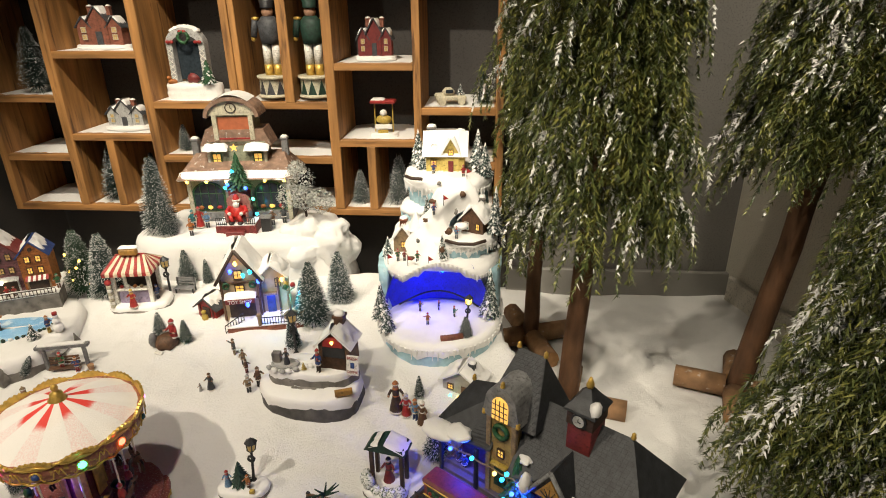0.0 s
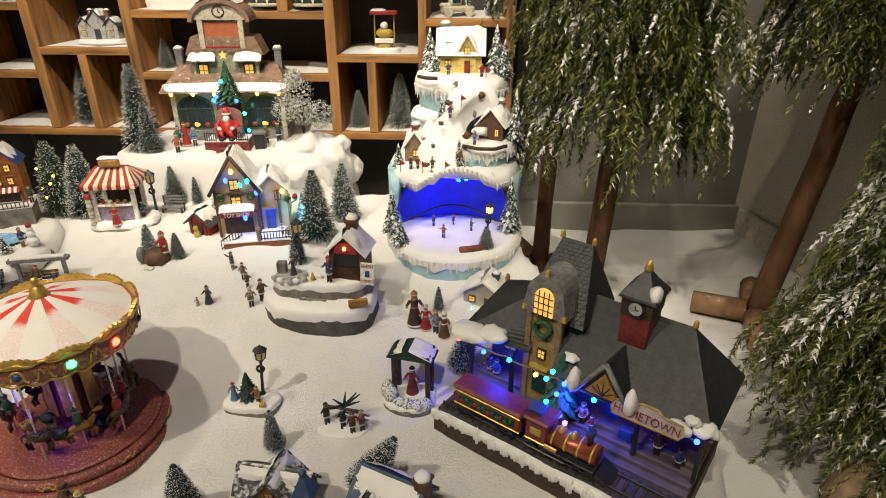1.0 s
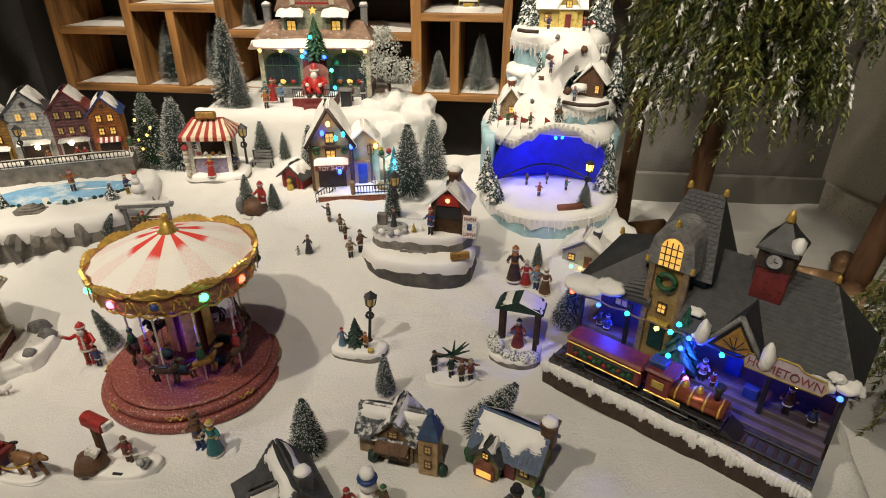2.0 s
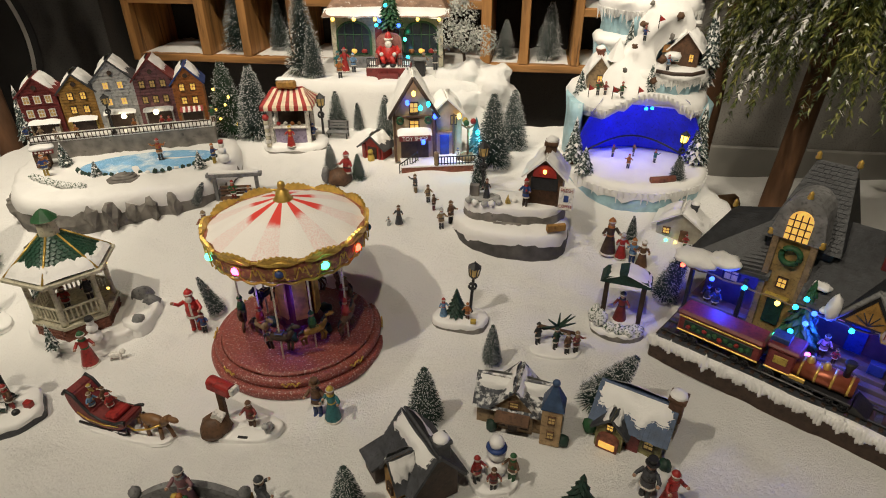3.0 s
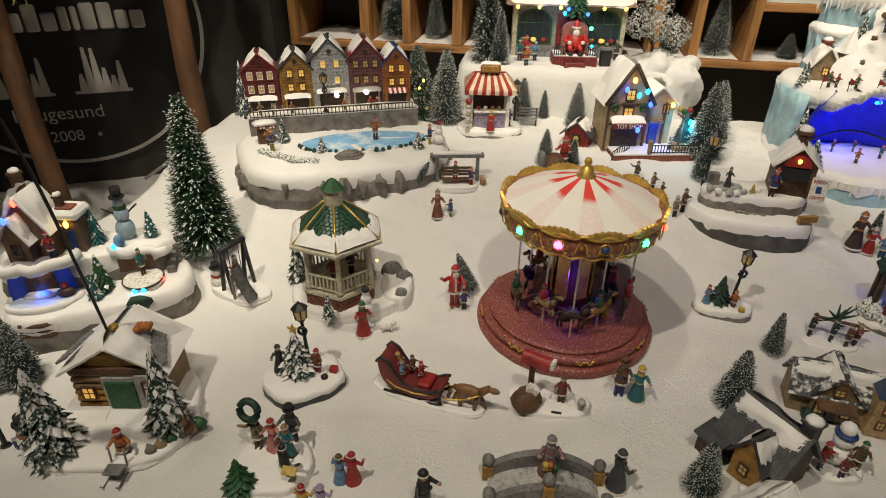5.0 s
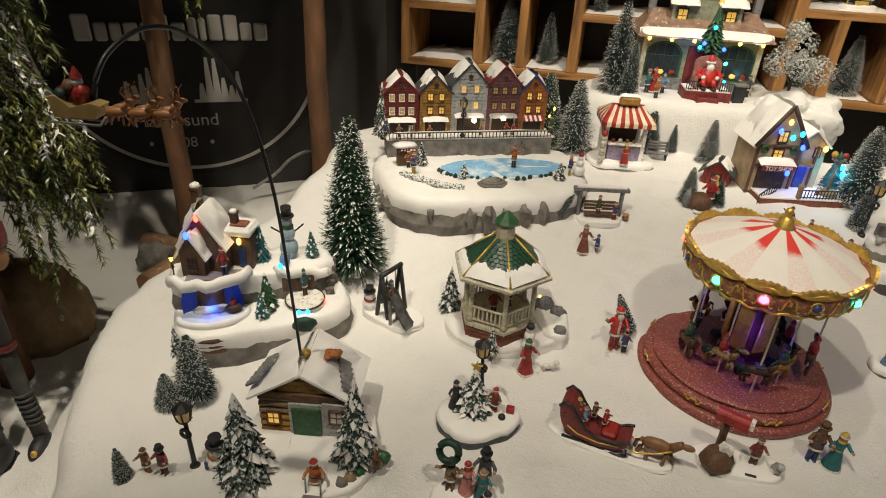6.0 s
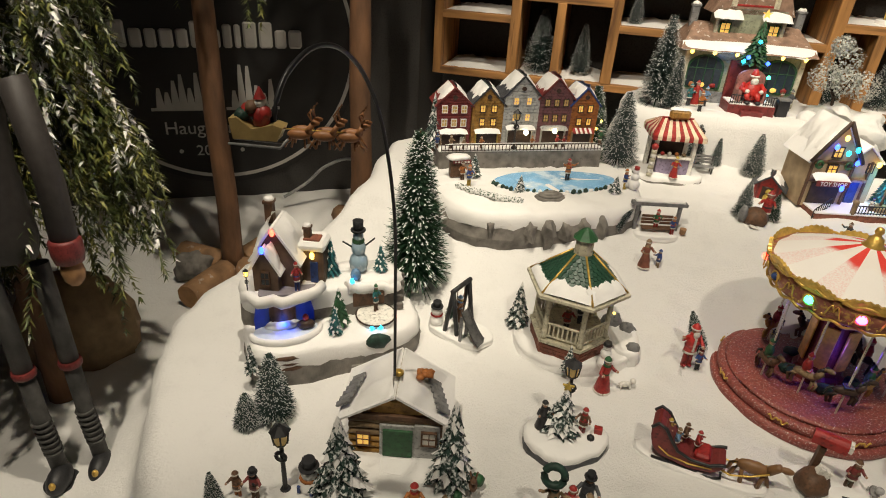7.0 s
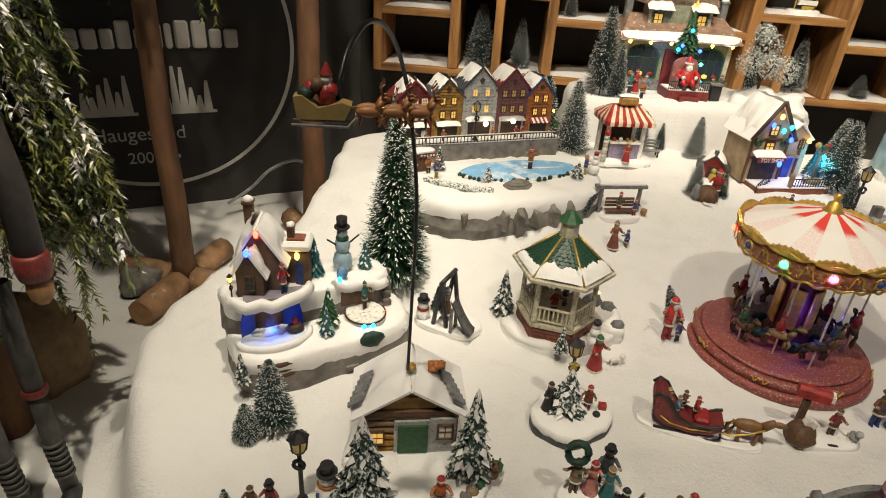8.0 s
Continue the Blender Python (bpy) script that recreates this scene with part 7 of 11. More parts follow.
    for i in range(12):
        bm = bmesh.new()
        ball(bm, (0.052 + i * 0.0088, 0.0135, tz + 0.027 + 0.004 * (i % 2)), (0.005, 0.003, 0.005), 0, 1, rough=0.4)
        part("garland", bm, GREEN if i % 3 else RED, car)
    bm = bmesh.new()
    box(bm, (0.196, 0.032, tz + 0.034), (0.040, 0.036, 0.042), bevel=0.003, mi=0)
    box(bm, (0.196, 0.032, tz + 0.058), (0.048, 0.042, 0.008), bevel=0.003, mi=0)
    loco = part("cab", bm, MAROON, th, "dark red engine cab")
    slot(loco, "cab_window", (0.196, 0.0135, tz + 0.038), (0.020, 0.002, 0.014), YELLOW)
    slot(loco, "cab_trim", (0.196, 0.0138, tz + 0.018), (0.040, 0.002, 0.003), GOLD)
    slot(loco, "blue_parcel", (0.186, 0.032, tz + 0.066), (0.026, 0.020, 0.010), BLUE)
    bm = bmesh.new()
    cyl(bm, (0.212, 0.032, tz + 0.030), 0.0155, 0.0155, 0.085, 20, ry=90)
    cop = mat("copper_red", (0.36, 0.10, 0.05), 0.35, 0.5, scale=60, var=0.3, bump=0.1)
    boiler = part("boiler", bm, cop, th, "coppery red boiler")
    for i in range(4):
        bm = bmesh.new()
        cyl(bm, (0.222 + i * 0.022, 0.032, tz + 0.030), 0.0166, 0.0166, 0.0035, 20, ry=90)
        part("boiler_band", bm, GOLD, boiler)
    bm = bmesh.new()
    lathe(bm, [(0.005, 0.042), (0.0048, 0.058), (0.008, 0.066), (0.0085, 0.070), (0.006, 0.071)], (0.280, 0.032, tz), 14)
    part("funnel", bm, IRON, boiler)
    for x in (0.232, 0.254):
        bm = bmesh.new()
        lathe(bm, [(0.006, 0.040), (0.006, 0.048), (0.004, 0.053), (0.001, 0.055)], (x, 0.032, tz), 12)
        part("steam_dome", bm, GOLD, boiler)
    slot(boiler, "running_board", (0.252, 0.032, tz + 0.013), (0.096, 0.040, 0.004), IRON)
    bm = bmesh.new()
    prism(bm, [(0.300, tz - 0.001), (0.326, tz - 0.001), (0.302, tz + 0.014)], 0.014, 0.050)
    part("cowcatcher", bm, IRON, boiler)
    slot(boiler, "number_plate", (0.225, 0.013, tz + 0.020), (0.022, 0.003, 0.008), GOLD)
    for i, x in enumerate((0.050, 0.066, 0.134, 0.150, 0.186, 0.214, 0.242, 0.272, 0.292)):
        r = 0.0085 if 3 < i < 7 else 0.0065
        bm = bmesh.new()
        pts = [(x + r * math.cos(t), 0.0125, tz + r - 0.001 + r * math.sin(t)) for t in [2 * math.pi * k / 16 for k in range(17)]]
        tube(bm, pts, 0.0012, 5)
        for k in range(4):
            t = math.pi * k / 4
            tube(bm, [(x - r * math.cos(t), 0.0125, tz + r - 0.001 - r * math.sin(t)), (x + r * math.cos(t), 0.0125, tz + r - 0.001 + r * math.sin(t))], 0.0007, 4)
        part("wheel", bm, IRON, th, "black spoked wheel")
    slot(th, "coupling_rod", (0.215, 0.011, tz + 0.006), (0.075, 0.002, 0.0025), GREY)


build_station()
mst = Matrix.Translation((-0.040, 0.956, 0.010)) @ Matrix.Rotation(radians(-35), 4, "Z") @ Matrix.Diagonal((1, 1.17, 1, 1))
for p, w, c in (((0.075, 0.085, 0.125), 0.48, (0.01, 0.045, 1.0)), ((0.232, 0.070, 0.125), 0.62, (0.01, 0.06, 1.0)), ((0.310, 0.085, 0.125), 0.06, (0.2, 0.1, 1.0))):
    glow("station_lamp", tuple(mst @ Vector(p)), w, c)

# ---------------------------------------------------------------- sweet shop house


def build_sweet_shop():
    th = thing("sweet_shop", "timbered toy sweet shop with snowy roof and bulbs", "house", (-0.50, 1.435, 0.128), 14)
    th.scale = (1.04, 1, 1.14)
    poly = outline(0.112, 0.075, 40, 4, 0.06, 3.2, cx=0.0, cy=0.05)
    slot(th, "brick_plinth", (0.015, 0.030, 0.004), (0.19, 0.085, 0.026), BRICK)
    slot(th, "plinth_snow", (0.015, 0.030, 0.018), (0.192, 0.087, 0.004), SNOW, bevel=0.001)
    plas = mat("plaster_tan", (0.44, 0.33, 0.20), 0.65, scale=50, var=0.25, bump=0.2)
    m = Matrix.Translation((-0.045, 0.045, 0.012))
    gable(th, 0.098, 0.105, 0.110, 0.068, plas, SNOW, m, 0.010, 1.0, 3, 0.010)
    gable(th, 0.070, 0.080, 0.100, 0.030, plas, SNOW, Matrix.Translation((0.035, 0.060, 0.012)) @ Matrix.Rotation(0, 4, "Z"), 0.006, 1.0, 7, 0.010)
    for s in (-1, 1):
        bm = bmesh.new()
        tube(bm, [(-0.045 + s * 0.058, 0.034, 0.112), (-0.045, 0.034, 0.196)], 0.0045, 6)
        part("bargeboard", bm, DKBROWN, th)
        for z0, z1 in ((0.012, 0.122),):
            slot(th, "timber", (-0.045 + s * 0.046, 0.044, 0.067), (0.006, 0.006, 0.11), BROWN)
    for z in (0.070, 0.112):
        slot(th, "timber", (-0.045, 0.0435, z), (0.096, 0.005, 0.005), BROWN)
    slot(th, "shop_opening", (-0.045, 0.0438, 0.040), (0.066, 0.005, 0.050), DKBROWN)
    bm = bmesh.new()
    snow_patch(bm, (-0.086, 0.043, 0.084), (0.082, 0, 0), (0, -0.024, -0.008), (0, -0.3, 1), 0.008, 1, 0.15, 3, 14, 5)
    part("canopy_snow", bm, SNOW, th)
    slot(th, "shop_sign", (-0.045, 0.020, 0.071), (0.074, 0.004, 0.012), MAROON)
    letters("sign_text", "TOY SHOP", 0.0125, xf((-0.045, 0.0175, 0.0705), 90), th, WHITE, 0.0005)
    window(th, (-0.045, 0.0428, 0.132), 0.020, 0.022, WARMPANE, DKBROWN)
    window(th, (-0.045, 0.0428, 0.096), 0.022, 0.018, WARMPANE, DKBROWN)
    for x, z in ((-0.078, 0.105), (-0.012, 0.105)):
        bm = bmesh.new()
        tube(bm, [(x + 0.007 * math.cos(t), 0.040, z + 0.007 * math.sin(t)) for t in [2 * math.pi * i / 12 for i in range(13)]], 0.003, 6)
        part("wreath", bm, GREEN, th)
    slot(th, "door", (0.028, 0.058, 0.042), (0.022, 0.005, 0.050), BLUE)
    slot(th, "door_hood", (0.028, 0.052, 0.072), (0.034, 0.014, 0.006), TAN)
    for x in (0.006, 0.050):
        slot(th, "timber", (x, 0.057, 0.062), (0.005, 0.006, 0.10), BROWN)
    window(th, (0.050, 0.0578, 0.098), 0.014, 0.020, DIMPANE, DKBROWN)
    railing(th, (0.000, -0.012, 0.020), (0.112, -0.012, 0.020), 0.018, IRON, 16)
    railing(th, (-0.085, -0.012, 0.004), (-0.040, 0.010, 0.024), 0.020, IRON, 7, "stair_rail")
    for x, y in ((0.002, -0.010), (0.112, -0.010)):
        bm = bmesh.new()
        ball(bm, (x, y, 0.044), 0.007, 0, 2, rough=0.3)
        cyl(bm, (x, y, 0.018), 0.005, 0.006, 0.024, 8)
        part("gate_post", bm, TAN, th)
    bm = bmesh.new()
    lathe(bm, [(0.020, 0.020), (0.022, 0.026), (0.018, 0.030)], (0.080, 0.020, 0), 16)
    tube(bm, [(0.080, 0.020, 0.026), (0.080, 0.020, 0.090)], 0.0030, 7)
    for a in range(4):
        tube(bm, [(0.080, 0.020, 0.088), (0.080 + 0.016 * math.cos(a * 1.57), 0.020 + 0.016 * math.sin(a * 1.57), 0.098)], 0.002, 5)
    part("lantern_tree", bm, TAN, th, "golden lantern column")
    for i, c in enumerate((RED, YELLOW, GREEN)):
        bm = bmesh.new()
        ball(bm, (0.080 + 0.012 * math.cos(i * 2.1), 0.020 + 0.012 * math.sin(i * 2.1), 0.104), 0.007)
        part("lantern", bm, c, th)
    resin_tree(th, (0.106, 0.060, 0.018), 0.085, 0.024, 7, 5, False, TEAL)
    for (x, y, z), mm in (((-0.060, 0.030, 0.146), LED_B), ((-0.030, 0.030, 0.134), LED_C), ((-0.045, 0.030, 0.165), LED_Y), ((0.004, 0.040, 0.112), LED_B), ((-0.026, 0.014, 0.064), LED_B), ((0.062, 0.050, 0.108), LED_Y), ((0.106, 0.036, 0.074), LED_C), ((0.112, 0.038, 0.058), LED_C), ((-0.012, 0.030, 0.142), LED_C)):
        bm = bmesh.new()
        ball(bm, (x, y, z), (0.0050, 0.0050, 0.0062))
        part("bulb", bm, mm, th)
    figurine(0.055, 0.012, 0.030, 0, WHITE, BROWN, BLUE, "tiny white figurine on porch", 0.020, th)


build_sweet_shop()
glow("shop_lamp", (-0.478, 1.462, 0.195), 0.10, (0.05, 0.10, 1.0))
glow("shop_lamp", (-0.405, 1.475, 0.215), 0.14, (0.05, 0.8, 1.0))

# ---------------------------------------------------------------- treat stall with striped awning


def build_stall():
    th = thing("treat_stall", "toy stall with red and white striped awning", "stall", (-0.905, 1.550, 0.13), 10)
    mound(th, outline(0.085, 0.060, 36, 6, 0.05, 2.6, cx=0.005, cy=0.0), -0.01, 0.022, 5)
    for x, y in ((-0.048, -0.030), (0.048, -0.030), (-0.048, 0.040), (0.048, 0.040)):
        slot(th, "post", (x, y, 0.075), (0.010, 0.010, 0.110), WHITE)
    slot(th, "counter", (0.004, -0.026, 0.045), (0.086, 0.014, 0.044), mat("lilac_paint", (0.30, 0.25, 0.36), 0.6))
    slot(th, "counter_top", (0.004, -0.030, 0.068), (0.090, 0.022, 0.005), WHITE)
    slot(th, "back_wall", (0.0, 0.042, 0.075), (0.096, 0.008, 0.110), DKBROWN)
    bm = bmesh.new()
    n = 12
    for i in range(n):
        x0, x1 = -0.066 + 0.132 * i / n, -0.066 + 0.132 * (i + 1) / n
        t0, t1 = -0.040 + 0.080 * i / n, -0.040 + 0.080 * (i + 1) / n
        for sgn, y0, y1 in ((-1, -0.052, 0.0), (1, 0.060, 0.008)):
            f = bm.faces.new([bm.verts.new(p) for p in ((x0, y0, 0.128), (x1, y0, 0.128), (t1, y1, 0.160), (t0, y1, 0.160))])
            f.material_index = i % 2
            f = bm.faces.new([bm.verts.new(p) for p in ((x0, y0, 0.128), (x1, y0, 0.128), (x1, y0, 0.116), (x0, y0, 0.116))])
            f.material_index = i % 2
    for s in (-1, 1):
        for i in range(8):
            y0, y1 = -0.052 + 0.112 * i / 8, -0.052 + 0.112 * (i + 1) / 8
            f = bm.faces.new([bm.verts.new(p) for p in ((s * 0.066, y0, 0.128), (s * 0.066, y1, 0.128), (s * 0.040, 0.004 + (y1 - 0.004) * 0.1, 0.160), (s * 0.040, 0.004 + (y0 - 0.004) * 0.1, 0.160))])
            f.material_index = i % 2
            f = bm.faces.new([bm.verts.new(p) for p in ((s * 0.066, y0, 0.128), (s * 0.066, y1, 0.128), (s * 0.066, y1, 0.116), (s * 0.066, y0, 0.116))])
            f.material_index = i % 2
    f = bm.faces.new([bm.verts.new(p) for p in ((-0.04, 0, 0.160), (0.04, 0, 0.160), (0.04, 0.008, 0.160), (-0.04, 0.008, 0.160))])
    bmesh.ops.remove_doubles(bm, verts=bm.verts, dist=0.0003)
    bmesh.ops.solidify(bm, geom=bm.faces[:], thickness=0.0015)
    part("awning", bm, [RED, mat("cream_stripe", (0.68, 0.58, 0.42), 0.6)], th, "red and cream striped awning")
    bm = bmesh.new()
    box(bm, (0, -0.006, 0.172), (0.052, 0.016, 0.024), bevel=0.006)
    part("roof_sign", bm, OCHRE, th, "golden rounded roof sign")
    bm = bmesh.new()
    snow_patch(bm, (-0.026, 0.004, 0.1845), (0.052, 0, 0), (0, -0.018, 0), (0, 0, 1), 0.005, 1, 0.15, 2)
    part("sign_snow", bm, SNOW, th)
    bm = bmesh.new()
    for i in range(7):
        cyl(bm, (-0.055, -0.048, 0.020 + i * 0.010), 0.0075, 0.0065, 0.010, 10, mi=i % 2)
    ball(bm, (-0.055, -0.048, 0.098), 0.009, 2)
    part("candy_column", bm, [CREAM, WHITE, RED], th, "twisted candy column with red ball")
    figurine(0.004, -0.055, 0.058, 0, RED, BROWN, YELLOW, "figurine in red coat", 0.022, th, dress=True)
    figurine(0.056, -0.010, 0.048, 60, BLUE, DKGREY, BLUE, "figurine in blue coat", 0.022, th)
    for i in range(4):
        bm = bmesh.new()
        ball(bm, (-0.028 + i * 0.018, -0.030, 0.076), (0.006, 0.006, 0.006), 0, 1)
        part("treat", bm, (RED, WHITE, ORANGE, TAN)[i], th)


build_stall()
th = thing("street_lamp", "black toy street lamp with wreath in snow", "lamp", (-0.838, 1.600, 0.132), group="street lamps")
lamp_post(th, (0, 0, 0), 0.135)


def bench(at, rz, label="grey slatted toy bench in the snow"):
    th = thing("bench", label, "bench", at, rz)
    for i in range(3):
        slot(th, "seat_slat", (0, -0.012 + i * 0.008, 0.018), (0.060, 0.006, 0.003), GREY)
        slot(th, "back_slat", (0, 0.011 + i * 0.001, 0.026 + i * 0.008), (0.060, 0.003, 0.006), GREY)
    for s in (-1, 1):
        slot(th, "leg", (s * 0.026, -0.008, 0.008), (0.004, 0.005, 0.018), IRON)
        slot(th, "leg", (s * 0.026, 0.012, 0.022), (0.004, 0.004, 0.046), IRON)


bench((-0.806, 1.628, 0.134), 3)


def red_kiosk():
    th = thing("toy_kiosk", "small red toy stable with snowy roof", "kiosk", (-0.670, 1.482, 0.130), -18)
    gable(th, 0.062, 0.045, 0.038, 0.026, RED, DKGREY, None, 0.009, 0.8, 3, 0.007)
    slot(th, "doorway", (0, -0.001, 0.020), (0.026, 0.003, 0.034), DKBROWN)
    for s in (-1, 1):
        slot(th, "post", (s * 0.022, -0.002, 0.022), (0.006, 0.004, 0.042), MAROON)
    bm = bmesh.new()
    ball(bm, (0.004, -0.014, 0.012), (0.010, 0.008, 0.014), 0, 2)
    ball(bm, (0.004, -0.016, 0.030), 0.007)
    part("bear_ornament", bm, YELLOW, th)


red_kiosk()


def sleeping_sledge():
    th = thing("gift_sledge", "red-coated bearded figurine with sack beside snowy tree", "figurine", (-0.712, 1.345, 0.124), 0)
    bm = bmesh.new()
    lathe(bm, [(0.024, 0.0), (0.030, 0.012), (0.024, 0.028), (0.012, 0.036)], (-0.005, 0.0, 0), 14, 0, wob=0.25)
    part("sack", bm, BROWN, th, "brown cloth sack")
    figurine(0.014, 0.004, 0.082, -20, RED, IRON, RED, "red-coated figurine with white beard", 0, th)
    bm = bmesh.new()
    ball(bm, (-0.035, -0.012, 0.024), (0.010, 0.012, 0.022), 0, 2, rough=0.2)
    part("grey_parcel", bm, GREY, th)
    slot(th, "letter_card", (-0.010, -0.036, 0.004), (0.020, 0.014, 0.003), WHITE, ry=12)


sleeping_sledge()

# ---------------------------------------------------------------- coffee stand hill


def build_coffee_hill():
    th = thing("coffee_hill", "snowy rock hill with coffee stand and steps", "village piece", (-0.300, 1.225, 0.06), 0)
    th.scale = (1, 1, 1.18)
    mound(th, outline(0.122, 0.070, 48, 8, 0.10, 2.6), -0.006, 0.050, 3, True, edge=mat("dark_stone", (0.09, 0.085, 0.08), 0.8, scale=40, var=0.5, bump=0.5))
    mound(th, outline(0.105, 0.045, 40, 2, 0.12, 2.4, cx=0.0, cy=0.022), 0.042, 0.082, 6, True, "upper_ledge")
    for i in range(5):
        bm = bmesh.new()
        snow_patch(bm, (-0.040 + 0.012 * i, -0.022 + 0.011 * i, 0.054 + 0.0065 * i), (0.060, 0.008, 0), (0, -0.010, -0.004), (0, -0.4, 1), 0.003, 1, 0.1, i, 10, 3)
        part("step_snow", bm, SNOW, th)
        slot(th, "step", (-0.010 + 0.012 * i, -0.026 + 0.011 * i, 0.050 + 0.0065 * i), (0.060, 0.010, 0.008), STONE)
    m = Matrix.Translation((0.062, 0.012, 0.080)) @ Matrix.Rotation(radians(-8), 4, "Z")
    for x in (-0.030, 0.030):
        for y in (-0.006, 0.040):
            slot(th, "stand_post", (x, y, 0.028), (0.006, 0.006, 0.056), BROWN, m)
    slot(th, "stand_counter", (0, -0.006, 0.016), (0.060, 0.012, 0.032), BROWN, m)
    slot(th, "stand_back", (0, 0.038, 0.030), (0.060, 0.006, 0.060), DKBROWN, m)
    for i in range(5):
        bm = bmesh.new()
        cyl(bm, (-0.022 + i * 0.011, -0.004, 0.032), 0.004, 0.005, 0.012, 8)
        bmesh.ops.transform(bm, matrix=m, verts=bm.verts)
        part("cup", bm, (RED, YELLOW, TEAL, WHITE, ORANGE)[i], th)
    gable(th, 0.074, 0.062, 0.056, 0.030, BROWN, SNOW, m @ Matrix.Translation((0, -0.012, 0.002)), 0.008, 1, 3, 0.009, name="stand_gable")
    bm = bmesh.new()
    prism(bm, [(-0.024, 0.056), (0.024, 0.056)] + [(0.024 * math.cos(t), 0.060 + 0.018 * math.sin(t)) for t in [math.pi * i / 8 for i in range(9)]], -0.017, -0.012, m)
    part("stand_sign", bm, RED, th, "arched red sign")
    bm = bmesh.new()
    o = m @ Vector((0, -0.019, 0.067))
    ball(bm, o, 0.004)
    part("sign_bulb", bm, LED_Y, th)
    slot(th, "stand_opening", (0, -0.0125, 0.042), (0.056, 0.002, 0.024), IRON, m)
    chimney(th, (0.004, 0.030, 0.078), 0.022, 0.028, BROWN, m)
    figurine(0.024, -0.010, 0.056, -20, BLUE, DKBROWN, RED, "figurine in blue coat holding cup", 0.080, th)
    # signboard
    bd = Matrix.Translation((0.106, -0.018, 0.082)) @ Matrix.Rotation(radians(-8), 4, "Z") @ Matrix.Rotation(radians(-12), 4, "X")
    slot(th, "poster_board", (0, 0, 0.020), (0.030, 0.003, 0.042), WHITE, bd)
    letters("poster_text", "FRESH", 0.0095, bd @ xf((0, -0.0022, 0.034), 90), th, RED, 0.0003)
    letters("poster_text", "COFFEE", 0.0078, bd @ xf((0, -0.0022, 0.006), 90), th, RED, 0.0003)
    slot(th, "poster_cup", (0, -0.0020, 0.020), (0.010, 0.002, 0.012), BLUE, bd)
    slot(th, "wooden_ramp", (0.090, -0.050, 0.060), (0.040, 0.010, 0.012), OCHRE, rz=20)
    # round pond with seated figure
    bm = bmesh.new()
    tube(bm, [(-0.062 + 0.032 * math.cos(t), 0.010 + 0.018 * math.sin(t), 0.086) for t in [2 * math.pi * i / 22 for i in range(23)]], 0.003, 6)
    part("stone_ring", bm, LTGREY, th)
    bm = bmesh.new()
    lathe(bm, [(1.0, 0.083), (1.0, 0.086)], (-0.062, 0.010, 0), 24, sx=0.030, sy=0.017)
    part("frozen_pool", bm, LTGREY, th)
    figurine(-0.058, 0.010, 0.040, 0, DKGREY, IRON, BROWN, "small grey figurine at round pool", 0.084, th, dress=True)
    slot(th, "stone_block", (-0.085, 0.020, 0.096), (0.020, 0.016, 0.022), STONE)
    for i, (x, y) in enumerate(((-0.03, -0.012), (-0.045, -0.02), (-0.06, -0.022), (-0.08, -0.018), (-0.095, -0.008), (0.0, 0.004))):
        bm = bmesh.new()
        ball(bm, (x, y, 0.086), (0.008, 0.006, 0.006), 0, 2, rough=0.3)
        part("stone_edge", bm, SNOW if i % 2 else LTGREY, th)
    resin_tree(th, (-0.012, -0.008, 0.084), 0.018, 0.007, 3, 2, False, YELLOW, "yellow_bush")


build_coffee_hill()
th = thing("street_lamp", "black toy street lamp with wreath in snow", "lamp", (-0.375, 1.345, 0.112), group="street lamps")
lamp_post(th, (0, 0, 0), 0.135)

# ---------------------------------------------------------------- gazebo


